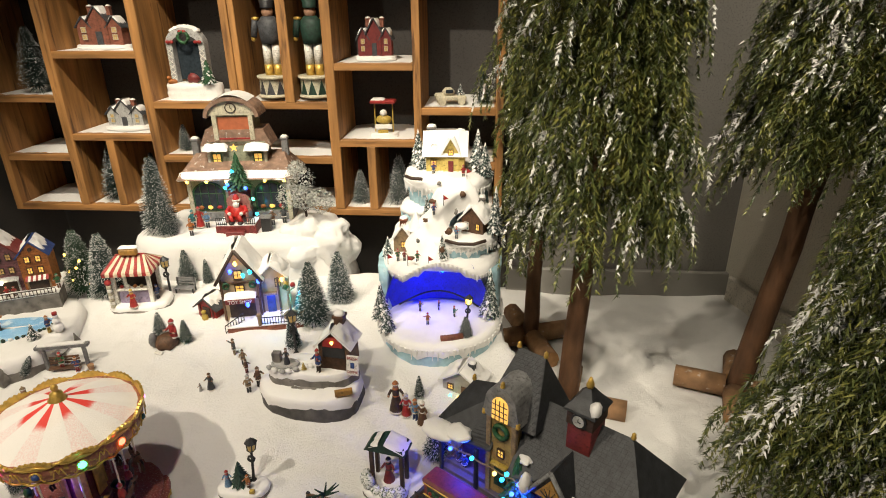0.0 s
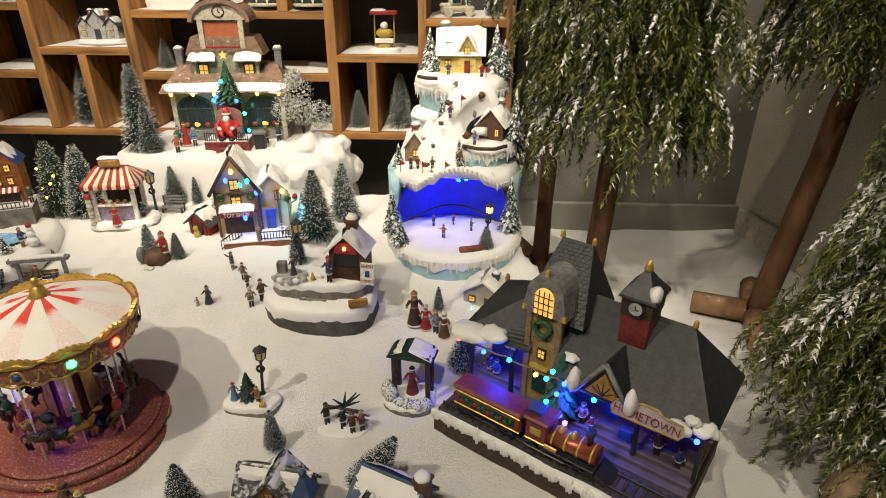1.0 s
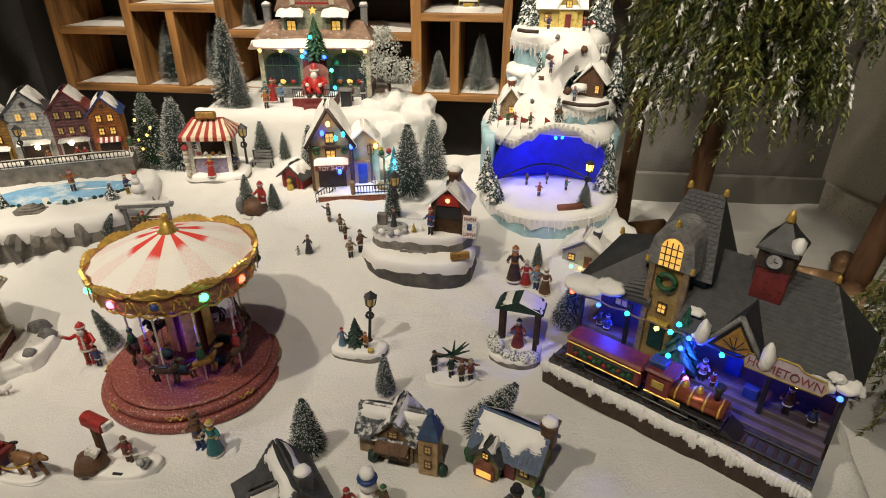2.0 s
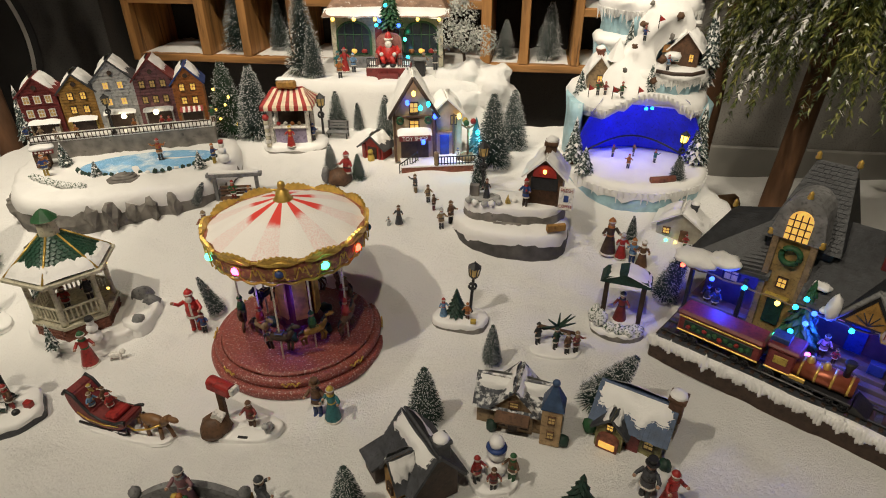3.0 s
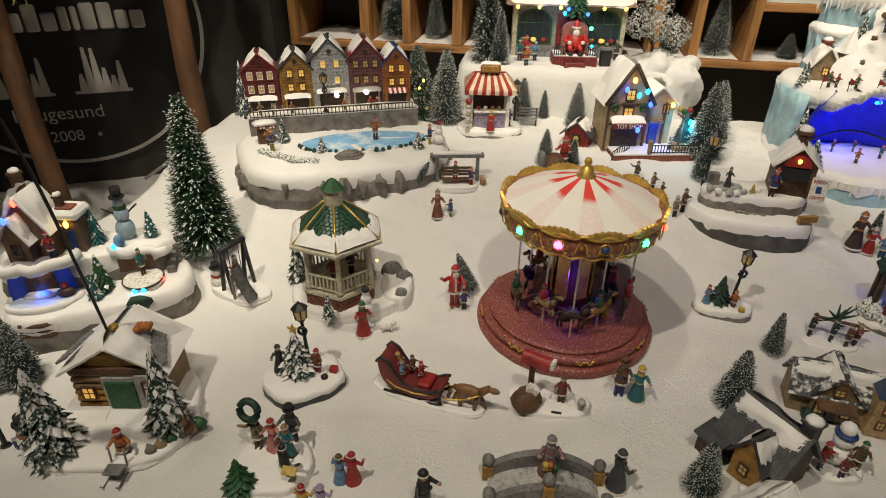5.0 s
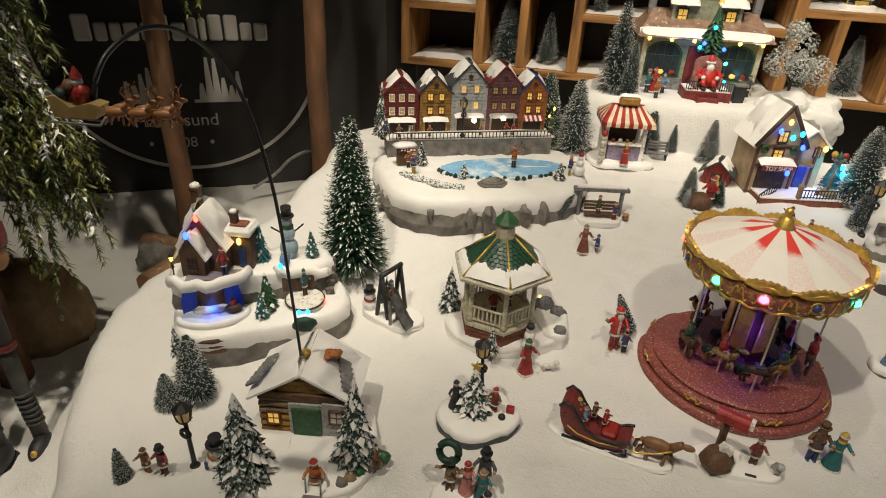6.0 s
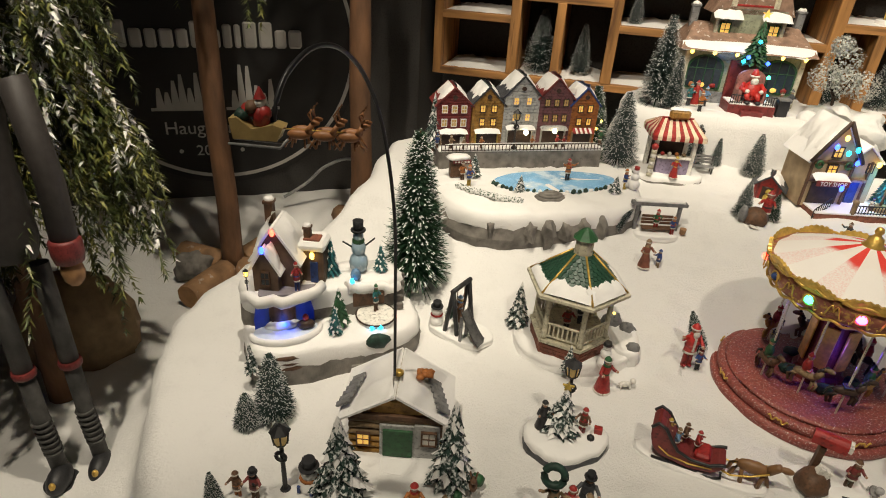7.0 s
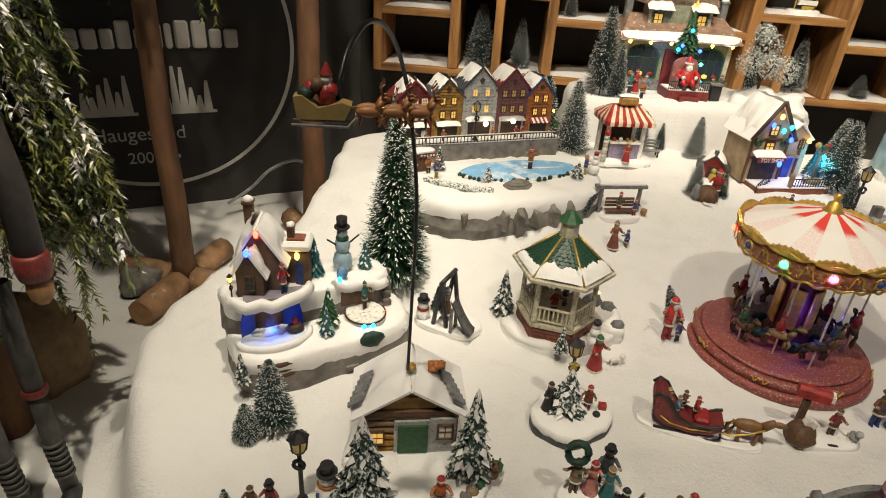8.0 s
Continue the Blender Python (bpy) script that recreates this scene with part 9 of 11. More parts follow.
def build_hook():
    th = thing("hanging_sleigh", "black wire hook carrying tiny golden sleigh and reindeer", "ornament", (-1.318, 0.560, 0.142))
    bm = bmesh.new()
    P = [(0, 0, 0), (0.004, -0.016, 0.12), (0.008, -0.036, 0.255), (0.002, -0.055, 0.355), (-0.004, -0.085, 0.415), (-0.010, -0.125, 0.448), (-0.016, -0.164, 0.456), (-0.021, -0.198, 0.444), (-0.023, -0.216, 0.425), (-0.024, -0.222, 0.405)]
    fine = []
    for i in range(len(P) - 1):
        p0, p1, p2, p3 = (Vector(P[max(0, min(len(P) - 1, i + k))]) for k in (-1, 0, 1, 2))
        for t in [j / 5 for j in range(5)]:
            fine.append(0.5 * ((2 * p1) + (p2 - p0) * t + (2 * p0 - 5 * p1 + 4 * p2 - p3) * t * t + (3 * p1 - p0 - 3 * p2 + p3) * t ** 3))
    fine.append(Vector(P[-1]))
    tube(bm, fine, 0.0021, 8)
    part("wire_hook", bm, BLACK, th)
    m = Matrix.Translation((-0.030, -0.226, 0.400)) @ Matrix.Rotation(radians(12), 4, "Z")
    bm = bmesh.new()
    prism(bm, [(-0.020, 0.0), (0.012, 0.0), (0.017, 0.010), (0.010, 0.012), (-0.006, 0.008), (-0.016, 0.016), (-0.022, 0.015)], -0.007, 0.007, m)
    part("sleigh", bm, mat("old_gold", (0.42, 0.30, 0.12), 0.5, 0.3), th, "golden sleigh")
    bm = bmesh.new()
    for s in (-1, 1):
        tube(bm, [m @ Vector(p) for p in ((-0.024, s * 0.006, -0.004), (0.014, s * 0.006, -0.005), (0.020, s * 0.006, 0.002))], 0.0011, 5)
    part("runner", bm, GREY, th)
    bm = bmesh.new()
    for i in range(5):
        ball(bm, m @ Vector((-0.014 + 0.004 * i, 0.003 * (i % 2), 0.016 + 0.003 * (i % 3))), 0.0055, i % 3, 2, rough=0.3)
    part("sleigh_load", bm, [DKGREEN, RED, BROWN], th)
    bm = bmesh.new()
    lathe(bm, [(0.006, 0.010), (0.006, 0.018), (0.003, 0.023)], m @ Vector((0.000, 0, 0)), 10, 0)
    ball(bm, m @ Vector((0.000, 0, 0.026)), 0.0042, 1)
    cyl(bm, m @ Vector((0.000, 0, 0.029)), 0.0046, 0.0008, 0.008, 8, mi=0)
    part("driver_figurine", bm, [RED, WHITE], th, "tiny red-coated driver")
    for i, (x, y) in enumerate(((0.028, -0.005), (0.028, 0.005), (0.046, -0.005), (0.046, 0.005), (0.064, -0.004), (0.064, 0.005))):
        bm = bmesh.new()
        ball(bm, (x, y, 0.006), (0.009, 0.0034, 0.004))
        tube(bm, [(x + 0.006, y, 0.008), (x + 0.010, y, 0.014)], 0.0022, 6)
        ball(bm, (x + 0.012, y, 0.015), (0.0042, 0.002, 0.0022), 0, 1)
        for s in (-1, 1):
            tube(bm, [(x + 0.010, y, 0.016), (x + 0.008, y + s * 0.003, 0.022), (x + 0.011, y + s * 0.004, 0.026)], 0.0007, 4)
        for lx, ox in ((0.006, 0.006), (0.004, 0.000), (-0.006, -0.005), (-0.004, -0.002)):
            tube(bm, [(x + lx, y, 0.004), (x + lx + ox, y, -0.004)], 0.0009, 5)
        bmesh.ops.transform(bm, matrix=m, verts=bm.verts)
        part("reindeer", bm, mat("reindeer_brown", (0.30, 0.13, 0.05), 0.5), th)
    bm = bmesh.new()
    tube(bm, [m @ Vector((0.012, 0, 0.008)), m @ Vector((0.068, 0, 0.008))], 0.0006, 4)
    part("harness", bm, GOLD, th)


build_hook()

# ---------------------------------------------------------------- small resin houses in front


DUSTED = mat("dusted_slates", (0.060, 0.066, 0.078), 0.55, scale=62, var=0.5, bump=0.6, fine=260, second=(0.66, 0.66, 0.65), amount=0.47)


def tile_rows(parent, w, d, h, rh, m, material, over):
    """Overlapping rows of roof tiles on both slopes of a gable, each row a stepped strip with nicked lower edge."""
    L = math.hypot(w / 2, rh) * (1 + over * 2 / w)
    for s in (-1, 1):
        ax, nn = Vector((s * w / 2, 0, -rh)).normalized(), Vector((s * rh, 0, w / 2)).normalized()
        for r in range(8):
            bm = bmesh.new()
            cols = int(d / 0.006)
            for c in range(cols):
                y0 = -over + (d + 2 * over) * c / cols
                y1 = -over + (d + 2 * over) * (c + 0.9) / cols
                a, b = L * r / 8, L * (r + 1.05) / 8 + 0.0006 * ((c * 7 + r * 3) % 3)
                top, low = nn * 0.0042, nn * 0.0062
                f = [Vector((0, y0, h + rh)) + ax * a + top, Vector((0, y1, h + rh)) + ax * a + top, Vector((0, y1, h + rh)) + ax * b + low, Vector((0, y0, h + rh)) + ax * b + low]
                vs = [bm.verts.new(m @ v) for v in f] + [bm.verts.new(m @ (v - nn * 0.0015)) for v in f[2:]]
                bm.faces.new(vs[:4])
                bm.faces.new((vs[3], vs[2], vs[4], vs[5]))
            part("tile_row", bm, material, parent)


def small_church():
    th = thing("resin_house", "small tan resin house with snowy slate roof and tower", "house", (-0.262, 0.742, 0.0), -8, "small resin houses")
    gable(th, 0.060, 0.060, 0.048, 0.034, TAN, DUSTED, Matrix.Translation((-0.012, 0.0, 0)), 0.006, 0.45, 3, 0.004)
    gable(th, 0.050, 0.110, 0.044, 0.034, TAN, DUSTED, Matrix.Translation((0.040, 0.030, 0)) @ Matrix.Rotation(math.pi / 2, 4, "Z"), 0.006, 0.5, 5, 0.004)
    slot(th, "tower_wall", (0.046, 0.000, 0.036), (0.030, 0.030, 0.072), mat("sand_paint", (0.42, 0.28, 0.14), 0.6))
    bm = bmesh.new()
    cyl(bm, (0.046, 0, 0.072), 0.024, 0.004, 0.038, 4, rz=45)
    ball(bm, (0.046, 0, 0.113), 0.006)
    part("tower_roof", bm, mat("blue_slate", (0.040, 0.075, 0.15), 0.5, scale=90, var=0.4, bump=0.4), th, "dark blue pointed roof")
    slot(th, "porch_roof", (-0.012, -0.012, 0.036), (0.052, 0.020, 0.005), BROWN, rx=15)
    for x in (-0.030, 0.006):
        window(th, (x, -0.0015, 0.020), 0.012, 0.018, DIMPANE, DKBROWN)
    slot(th, "doorway", (-0.012, -0.001, 0.016), (0.014, 0.004, 0.032), DKBROWN)
    window(th, (-0.012, -0.0015, 0.056), 0.014, 0.012, DIMPANE, BROWN)
    for z in (0.024, 0.054):
        window(th, (0.046, -0.0155, z), 0.010, 0.014, DIMPANE, BROWN)
    for x in (-0.044, 0.066):
        bm = bmesh.new()
        ball(bm, (x, -0.008, 0.010), (0.009, 0.009, 0.011), 0, 2, rough=0.3)
        part("shrub", bm, DKGREEN, th)


def small_bakery():
    th = thing("resin_house", "small olive resin bakery with blue and snowy roof", "house", (-0.105, 0.735, 0.0), -24, "small resin houses")
    ol = mat("olive_paint", (0.22, 0.20, 0.08), 0.6, scale=60, var=0.3, bump=0.2)
    gable(th, 0.068, 0.100, 0.046, 0.034, ol, mat("blue_slate", (0.04, 0.075, 0.15)), Matrix.Translation((0.050, 0.032, 0)) @ Matrix.Rotation(math.pi / 2, 4, "Z"), 0.008, 0.92, 2, 0.007)
    tile_rows(th, 0.068, 0.100, 0.046, 0.034, Matrix.Translation((0.050, 0.032, 0)) @ Matrix.Rotation(math.pi / 2, 4, "Z"), mat("blue_slate", (0.04, 0.075, 0.15)), 0.008)
    gable(th, 0.040, 0.030, 0.042, 0.020, ol, DKGREY, Matrix.Translation((-0.022, -0.020, 0)), 0.006, 0.5, 8, 0.004, name="porch_wall")
    bm = bmesh.new()
    arc = [(-0.038, 0.004), (-0.006, 0.004)] + [(-0.022 + 0.016 * math.cos(t), 0.024 + 0.012 * math.sin(t)) for t in [math.pi * i / 8 for i in range(9)]]
    prism(bm, arc, -0.026, -0.019)
    part("shop_window", bm, BRICK, th, "red arched shop window")
    slot(th, "window_glow", (-0.022, -0.0265, 0.014), (0.024, 0.002, 0.012), WARMPANE)
    window(th, (-0.022, -0.0215, 0.048), 0.010, 0.012, WARMPANE, DKBROWN)
    slot(th, "red_door", (0.010, -0.004, 0.018), (0.018, 0.004, 0.032), MAROON)
    window(th, (0.032, -0.0035, 0.026), 0.014, 0.016, DIMPANE, DKBROWN)
    chimney(th, (0.052, 0.034, 0.060), 0.020, 0.040, BROWN)
    bm = bmesh.new()
    ball(bm, (-0.055, 0.000, 0.014), (0.013, 0.011, 0.015), 0, 2, rough=0.5)
    part("shrub", bm, GREEN, th)
    bm = bmesh.new()
    ball(bm, (0.060, -0.012, 0.010), (0.010, 0.009, 0.011), 0, 2, rough=0.4)
    part("shrub", bm, DKGREEN, th)


def small_barn():
    th = thing("resin_house", "small dark resin mill with patchy snow on slate roof", "house", (-0.398, 0.638, 0.0), -52, "small resin houses")
    gable(th, 0.064, 0.090, 0.048, 0.044, DKBROWN, DKGREY, Matrix.Translation((0.046, 0.0, 0)) @ Matrix.Rotation(math.pi / 2, 4, "Z"), 0.008, 0.55, 4, 0.007)
    tile_rows(th, 0.064, 0.090, 0.048, 0.044, Matrix.Translation((0.046, 0.0, 0)) @ Matrix.Rotation(math.pi / 2, 4, "Z"), DKGREY, 0.008)
    gable(th, 0.040, 0.030, 0.046, 0.034, OCHRE, DKGREY, Matrix.Translation((0.012, -0.052, 0)), 0.005, 0.8, 6, 0.005, name="dormer_wall")
    slot(th, "side_shed", (-0.040, -0.046, 0.017), (0.036, 0.030, 0.034), DKBROWN)
    slot(th, "shed_roof", (-0.040, -0.048, 0.038), (0.044, 0.040, 0.005), DKGREY, rx=14)
    window(th, (0.012, -0.0535, 0.026), 0.012, 0.016, DIMPANE, DKBROWN)
    chimney(th, (0.040, 0.010, 0.080), 0.018, 0.030, DKGREY)
    slot(th, "red_white_pole", (0.050, -0.042, 0.016), (0.006, 0.006, 0.030), RED)
    bm = bmesh.new()
    ball(bm, (0.034, -0.062, 0.006), (0.018, 0.010, 0.006), 0, 2, rough=0.3)
    part("snow_drift", bm, SNOW, th)


small_church()
small_bakery()
small_barn()


def small_roof():
    th = thing("resin_house", "low resin cottage roof deep in snow", "house", (-0.440, 0.520, 0.0), -52, "small resin houses")
    gable(th, 0.052, 0.060, 0.026, 0.026, STONE, SNOW, None, 0.006, 1, 4, 0.006)
    chimney(th, (0.012, 0.012, 0.040), 0.014, 0.024, STONE)


small_roof()

# ---------------------------------------------------------------- set pieces among the figurines


def lamp_children():
    th = thing("lamp_piece", "snowy stone foot with lamp, tree and two figurines", "figurine", (-0.385, 0.985, 0.012), 0)
    mound(th, outline(0.052, 0.030, 30, 2, 0.12, 2.6), -0.006, 0.020, 3)
    lamp_post(th, (0.018, 0.012, 0.016), 0.118, 4)
    resin_tree(th, (-0.006, 0.004, 0.018), 0.060, 0.022, 7, 3, False)
    figurine(-0.030, -0.004, 0.042, 20, LTBLUE, BROWN, RED, "small figurine in blue dress", 0.018, th, dress=True)
    figurine(0.016, -0.010, 0.040, -20, ORANGE, BROWN, ORANGE, "small figurine in orange coat", 0.018, th)
    slot(th, "yellow_parcel", (0.028, -0.022, 0.024), (0.010, 0.008, 0.008), YELLOW)


def tree_mound():
    th = thing("tree_piece", "snowy mound with lamp, trimmed tree and figurines", "figurine", (-1.072, 0.655, 0.0), 0)
    mound(th, outline(0.060, 0.050, 32, 6, 0.2, 2.2, rz=35), -0.004, 0.024, 4, True, edge=DKGREY)
    lamp_post(th, (-0.004, 0.026, 0.020), 0.122, -3)
    resin_tree(th, (-0.012, 0.000, 0.022), 0.082, 0.032, 8, 2)
    bm = bmesh.new()
    star = [((0.009 if i % 2 == 0 else 0.0035) * math.sin(math.pi * i / 5) - 0.012, 0.108 + (0.009 if i % 2 == 0 else 0.0035) * math.cos(math.pi * i / 5)) for i in range(10)]
    prism(bm, star, -0.002, 0.002)
    part("star", bm, YELLOW, th)
    figurine(0.020, 0.004, 0.052, -15, BROWN, RED, RED, "small figurine with red hat", 0.022, th)
    figurine(-0.040, -0.004, 0.056, 30, IRON, IRON, IRON, "small dark figurine", 0.022, th, dress=True)
    slot(th, "red_parcel", (0.044, 0.010, 0.029), (0.012, 0.010, 0.012), RED)
    bm = bmesh.new()
    ball(bm, (0.034, -0.006, 0.026), 0.006)
    part("ball", bm, IRON, th)


def carolers():
    th = thing("choir_piece", "painted choir figurines with conductor and tree", "figurine", (-1.052, 0.492, 0.0), 0)
    mound(th, outline(0.050, 0.050, 30, 4, 0.15, 2.2), -0.006, 0.012, 5, False)
    figurine(-0.030, 0.020, 0.062, 0, TAN, BROWN, DKGREEN, "figurine with wreath overhead", 0.010, th, arms=(0.9, 0.9))
    bm = bmesh.new()
    tube(bm, [(-0.034 + 0.013 * math.cos(t), 0.018 + 0.004 * math.sin(t), 0.082 + 0.013 * math.sin(t)) for t in [2 * math.pi * i / 16 for i in range(17)]], 0.0052, 7)
    part("wreath", bm, DKGREEN, th)
    figurine(-0.008, 0.022, 0.060, 0, mat("rose_paint", (0.50, 0.20, 0.18), 0.6), BROWN, RED, "figurine in rose coat", 0.010, th, dress=True)
    figurine(0.014, 0.018, 0.058, 0, TEAL, BROWN, TAN, "figurine in teal dress", 0.010, th, dress=True)
    figurine(0.012, 0.040, 0.072, 0, DKGREY, IRON, IRON, "tall figurine in top hat", 0.008, th, tall_hat=True)
    figurine(0.026, -0.016, 0.062, 160, IRON, IRON, IRON, "conductor figurine with raised arm", 0.008, th, arms=(1, 0.3))
    slot(th, "song_book", (0.038, -0.028, 0.036), (0.020, 0.012, 0.003), YELLOW, rx=30)
    resin_tree(th, (-0.026, -0.044, 0.004), 0.058, 0.024, 6, 4, False, GREEN)


def mail_piece():
    th = thing("letter_box_piece", "large red letter box piece with sack, trees and figurine", "figurine", (-0.690, 0.690, 0.0), 0)
    mound(th, outline(0.062, 0.030, 32, 3, 0.12, 2.4), -0.006, 0.008, 5, False)
    slot(th, "letter_post", (-0.030, 0.008, 0.036), (0.009, 0.009, 0.060), BROWN)
    bm = bmesh.new()
    arc = [(-0.010, 0.0), (0.010, 0.0), (0.010, 0.010)] + [(0.010 * math.cos(t), 0.010 + 0.008 * math.sin(t)) for t in [math.pi * i / 8 for i in range(9)]]
    prism(bm, arc, -0.022, 0.022, Matrix.Translation((-0.024, 0.008, 0.070)) @ Matrix.Rotation(radians(70), 4, "Z"))
    part("letter_box", bm, RED, th, "glossy red letter box")
    slot(th, "letters_bundle", (-0.002, 0.002, 0.078), (0.010, 0.016, 0.012), WHITE, rz=-20)
    bm = bmesh.new()
    lathe(bm, [(0.020, 0.004), (0.024, 0.014), (0.018, 0.028), (0.010, 0.036)], (-0.034, -0.014, 0), 16, wob=0.3)
    part("sack", bm, BROWN, th, "brown sack of letters")
    slot(th, "letters_bundle", (-0.026, -0.014, 0.038), (0.018, 0.012, 0.012), WHITE, ry=25)
    figurine(0.018, 0.000, 0.056, 0, MAROON, BROWN, BROWN, "small figurine in dark coat posting letters", 0.006, th)
    bm = bmesh.new()
    ball(bm, (0.048, -0.008, 0.018), (0.006, 0.010, 0.007))
    ball(bm, (0.048, -0.016, 0.028), 0.006)
    for dx, dy in ((-0.003, -0.012), (0.003, -0.012), (-0.003, 0.002), (0.003, 0.002)):
        tube(bm, [(0.048 + dx, dy, 0.014), (0.048 + dx, dy, 0.004)], 0.0016, 5)
    part("dog_ornament", bm, LTGREY, th)
    slot(th, "snow_shoes", (0.012, -0.024, 0.008), (0.016, 0.005, 0.002), IRON)


def sleigh_piece():
    th = thing("horse_sleigh", "red toy sleigh with riders drawn by brown horse", "figurine", (-0.872, 0.668, 0.0), -10)
    bm = bmesh.new()
    side = [(-0.060, 0.012), (-0.020, 0.009), (0.010, 0.012), (0.022, 0.022), (0.026, 0.036), (0.018, 0.034), (0.006, 0.027), (-0.020, 0.026), (-0.040, 0.034), (-0.052, 0.050), (-0.062, 0.066), (-0.074, 0.072), (-0.082, 0.062), (-0.080, 0.042), (-0.074, 0.024)]
    prism(bm, side, -0.019, 0.019)
    bmesh.ops.bevel(bm, geom=bm.edges[:], offset=0.0025, segments=2, affect="EDGES")
    body = part("sleigh_body", bm, MAROON, th, "dark red curved sleigh body")
    for s in (-1, 1):
        bm = bmesh.new()
        tube(bm, [(x, s * 0.0195, z) for x, z in side[4:13]], 0.0026, 6)
        part("edge_roll", bm, IRON, body, "black rolled edge")
        bm = bmesh.new()
        tube(bm, [(-0.066, s * 0.0198, 0.030), (-0.050, s * 0.0198, 0.020), (-0.020, s * 0.0198, 0.017), (0.010, s * 0.0198, 0.022)], 0.0012, 5)
        part("gold_line", bm, GOLD, body)
    for s in (-1, 1):
        bm = bmesh.new()
        tube(bm, [(-0.072, s * 0.018, 0.006), (0.012, s * 0.018, 0.003), (0.024, s * 0.018, 0.010), (0.022, s * 0.018, 0.020)], 0.0024, 6)
        part("runner", bm, IRON, th)
    mound(th, outline(0.090, 0.026, 30, 4, 0.1, 2.4, cx=-0.005), -0.004, 0.005, 2, False)
    for x, y, c in ((-0.058, 0.006, YELLOW), (-0.044, -0.008, LTBLUE), (-0.034, 0.008, BROWN), (-0.016, 0.0, RED)):
        figurine(x, y, 0.040, 80, c, BROWN, c if c != LTBLUE else TAN, "small seated rider figurine", 0.028, th)
    slot(th, "travel_rug", (-0.006, 0, 0.032), (0.022, 0.032, 0.010), RED, bevel=0.003)
    bm = bmesh.new()
    ball(bm, (0.062, 0, 0.034), (0.024, 0.009, 0.011))
    tube(bm, [(0.080, 0, 0.036), (0.090, 0, 0.046), (0.094, 0, 0.050)], 0.007, 8, 0, 0.005)
    ball(bm, (0.101, 0, 0.047), (0.010, 0.0045, 0.0055))
    for lx, ox, sy in ((0.078, 0.010, 1), (0.076, -0.002, -1), (0.046, -0.010, 1), (0.048, 0.003, -1)):
        tube(bm, [(lx, sy * 0.005, 0.028), (lx + ox * 0.6, sy * 0.005, 0.016), (lx + ox, sy * 0.005, 0.003)], 0.0032, 6)
    tube(bm, [(0.040, 0, 0.038), (0.033, 0, 0.030), (0.032, 0, 0.018)], 0.003, 6)
    part("horse", bm, mat("horse_brown", (0.20, 0.10, 0.04), 0.5), th, "brown toy horse")
    for s in (-1, 1):
        bm = bmesh.new()
        tube(bm, [(0.010, s * 0.012, 0.024), (0.035, s * 0.014, 0.018), (0.060, s * 0.012, 0.026), (0.082, s * 0.008, 0.038)], 0.0016, 5)
        part("gold_chain", bm, GOLD, th)


def swing_piece():
    th = thing("playground_piece", "toy swing and grey slide with snowman", "figurine", (-1.290, 0.860, 0.014), -20)
    mound(th, outline(0.062, 0.036, 30, 2, 0.12, 2.6), -0.006, 0.008, 3, False)
    for y in (-0.026, 0.026):
        for s in (-1, 1):
            bm = bmesh.new()
            tube(bm, [(-0.004 + s * 0.014, y, 0.004), (-0.004, y, 0.100)], 0.0042, 6)
            part("swing_leg", bm, IRON, th)
    bm = bmesh.new()
    tube(bm, [(-0.004, -0.030, 0.100), (-0.004, 0.030, 0.100)], 0.0048, 6)
    part("swing_beam", bm, IRON, th)
    for y in (-0.012, 0.012):
        bm = bmesh.new()
        tube(bm, [(-0.004, y, 0.098), (-0.004, y, 0.030)], 0.0009, 5)
        part("swing_rope", bm, BROWN, th)
    figurine(-0.004, 0.0, 0.058, -60, BROWN, YELLOW, LTBLUE, "small figurine in yellow skirt on swing", 0.022, th, dress=True)
    bm = bmesh.new()
    rows = []
    for i in range(10):
        t = i / 9
        x, z = 0.020 + 0.040 * t, 0.058 * (1 - t) ** 1.4 + 0.010
        rows.append([bm.verts.new((x, -0.024 + dy, z + dz)) for dy, dz in ((-0.012, 0.010), (-0.010, 0), (0.010, 0), (0.012, 0.010))])
    for a, b in zip(rows, rows[1:]):
        for j in range(3):
            bm.faces.new((a[j], a[j + 1], b[j + 1], b[j]))
    bmesh.ops.solidify(bm, geom=bm.faces[:], thickness=0.002)
    part("slide", bm, GREY, th, "grey slide")
    for y in (-0.034, -0.014):
        slot(th, "slide_leg", (0.022, y, 0.032), (0.006, 0.004, 0.056), GREY)
    bm = bmesh.new()
    for z, r in ((0.016, 0.014), (0.036, 0.011)):
        ball(bm, (-0.044, -0.016, z), r)
    cyl(bm, (-0.044, -0.016, 0.045), 0.012, 0.012, 0.002, 12, mi=1)
    cyl(bm, (-0.044, -0.016, 0.047), 0.008, 0.008, 0.010, 12, mi=1)
    lathe(bm, [(0.010, 0.026), (0.012, 0.029), (0.009, 0.031)], (-0.044, -0.016, 0), 12, 2)
    part("snowman", bm, [SNOW, IRON, RED], th, "snowman with black hat and red scarf")
    resin_tree(th, (-0.034, 0.022, 0.006), 0.055, 0.014, 6, 4, False)


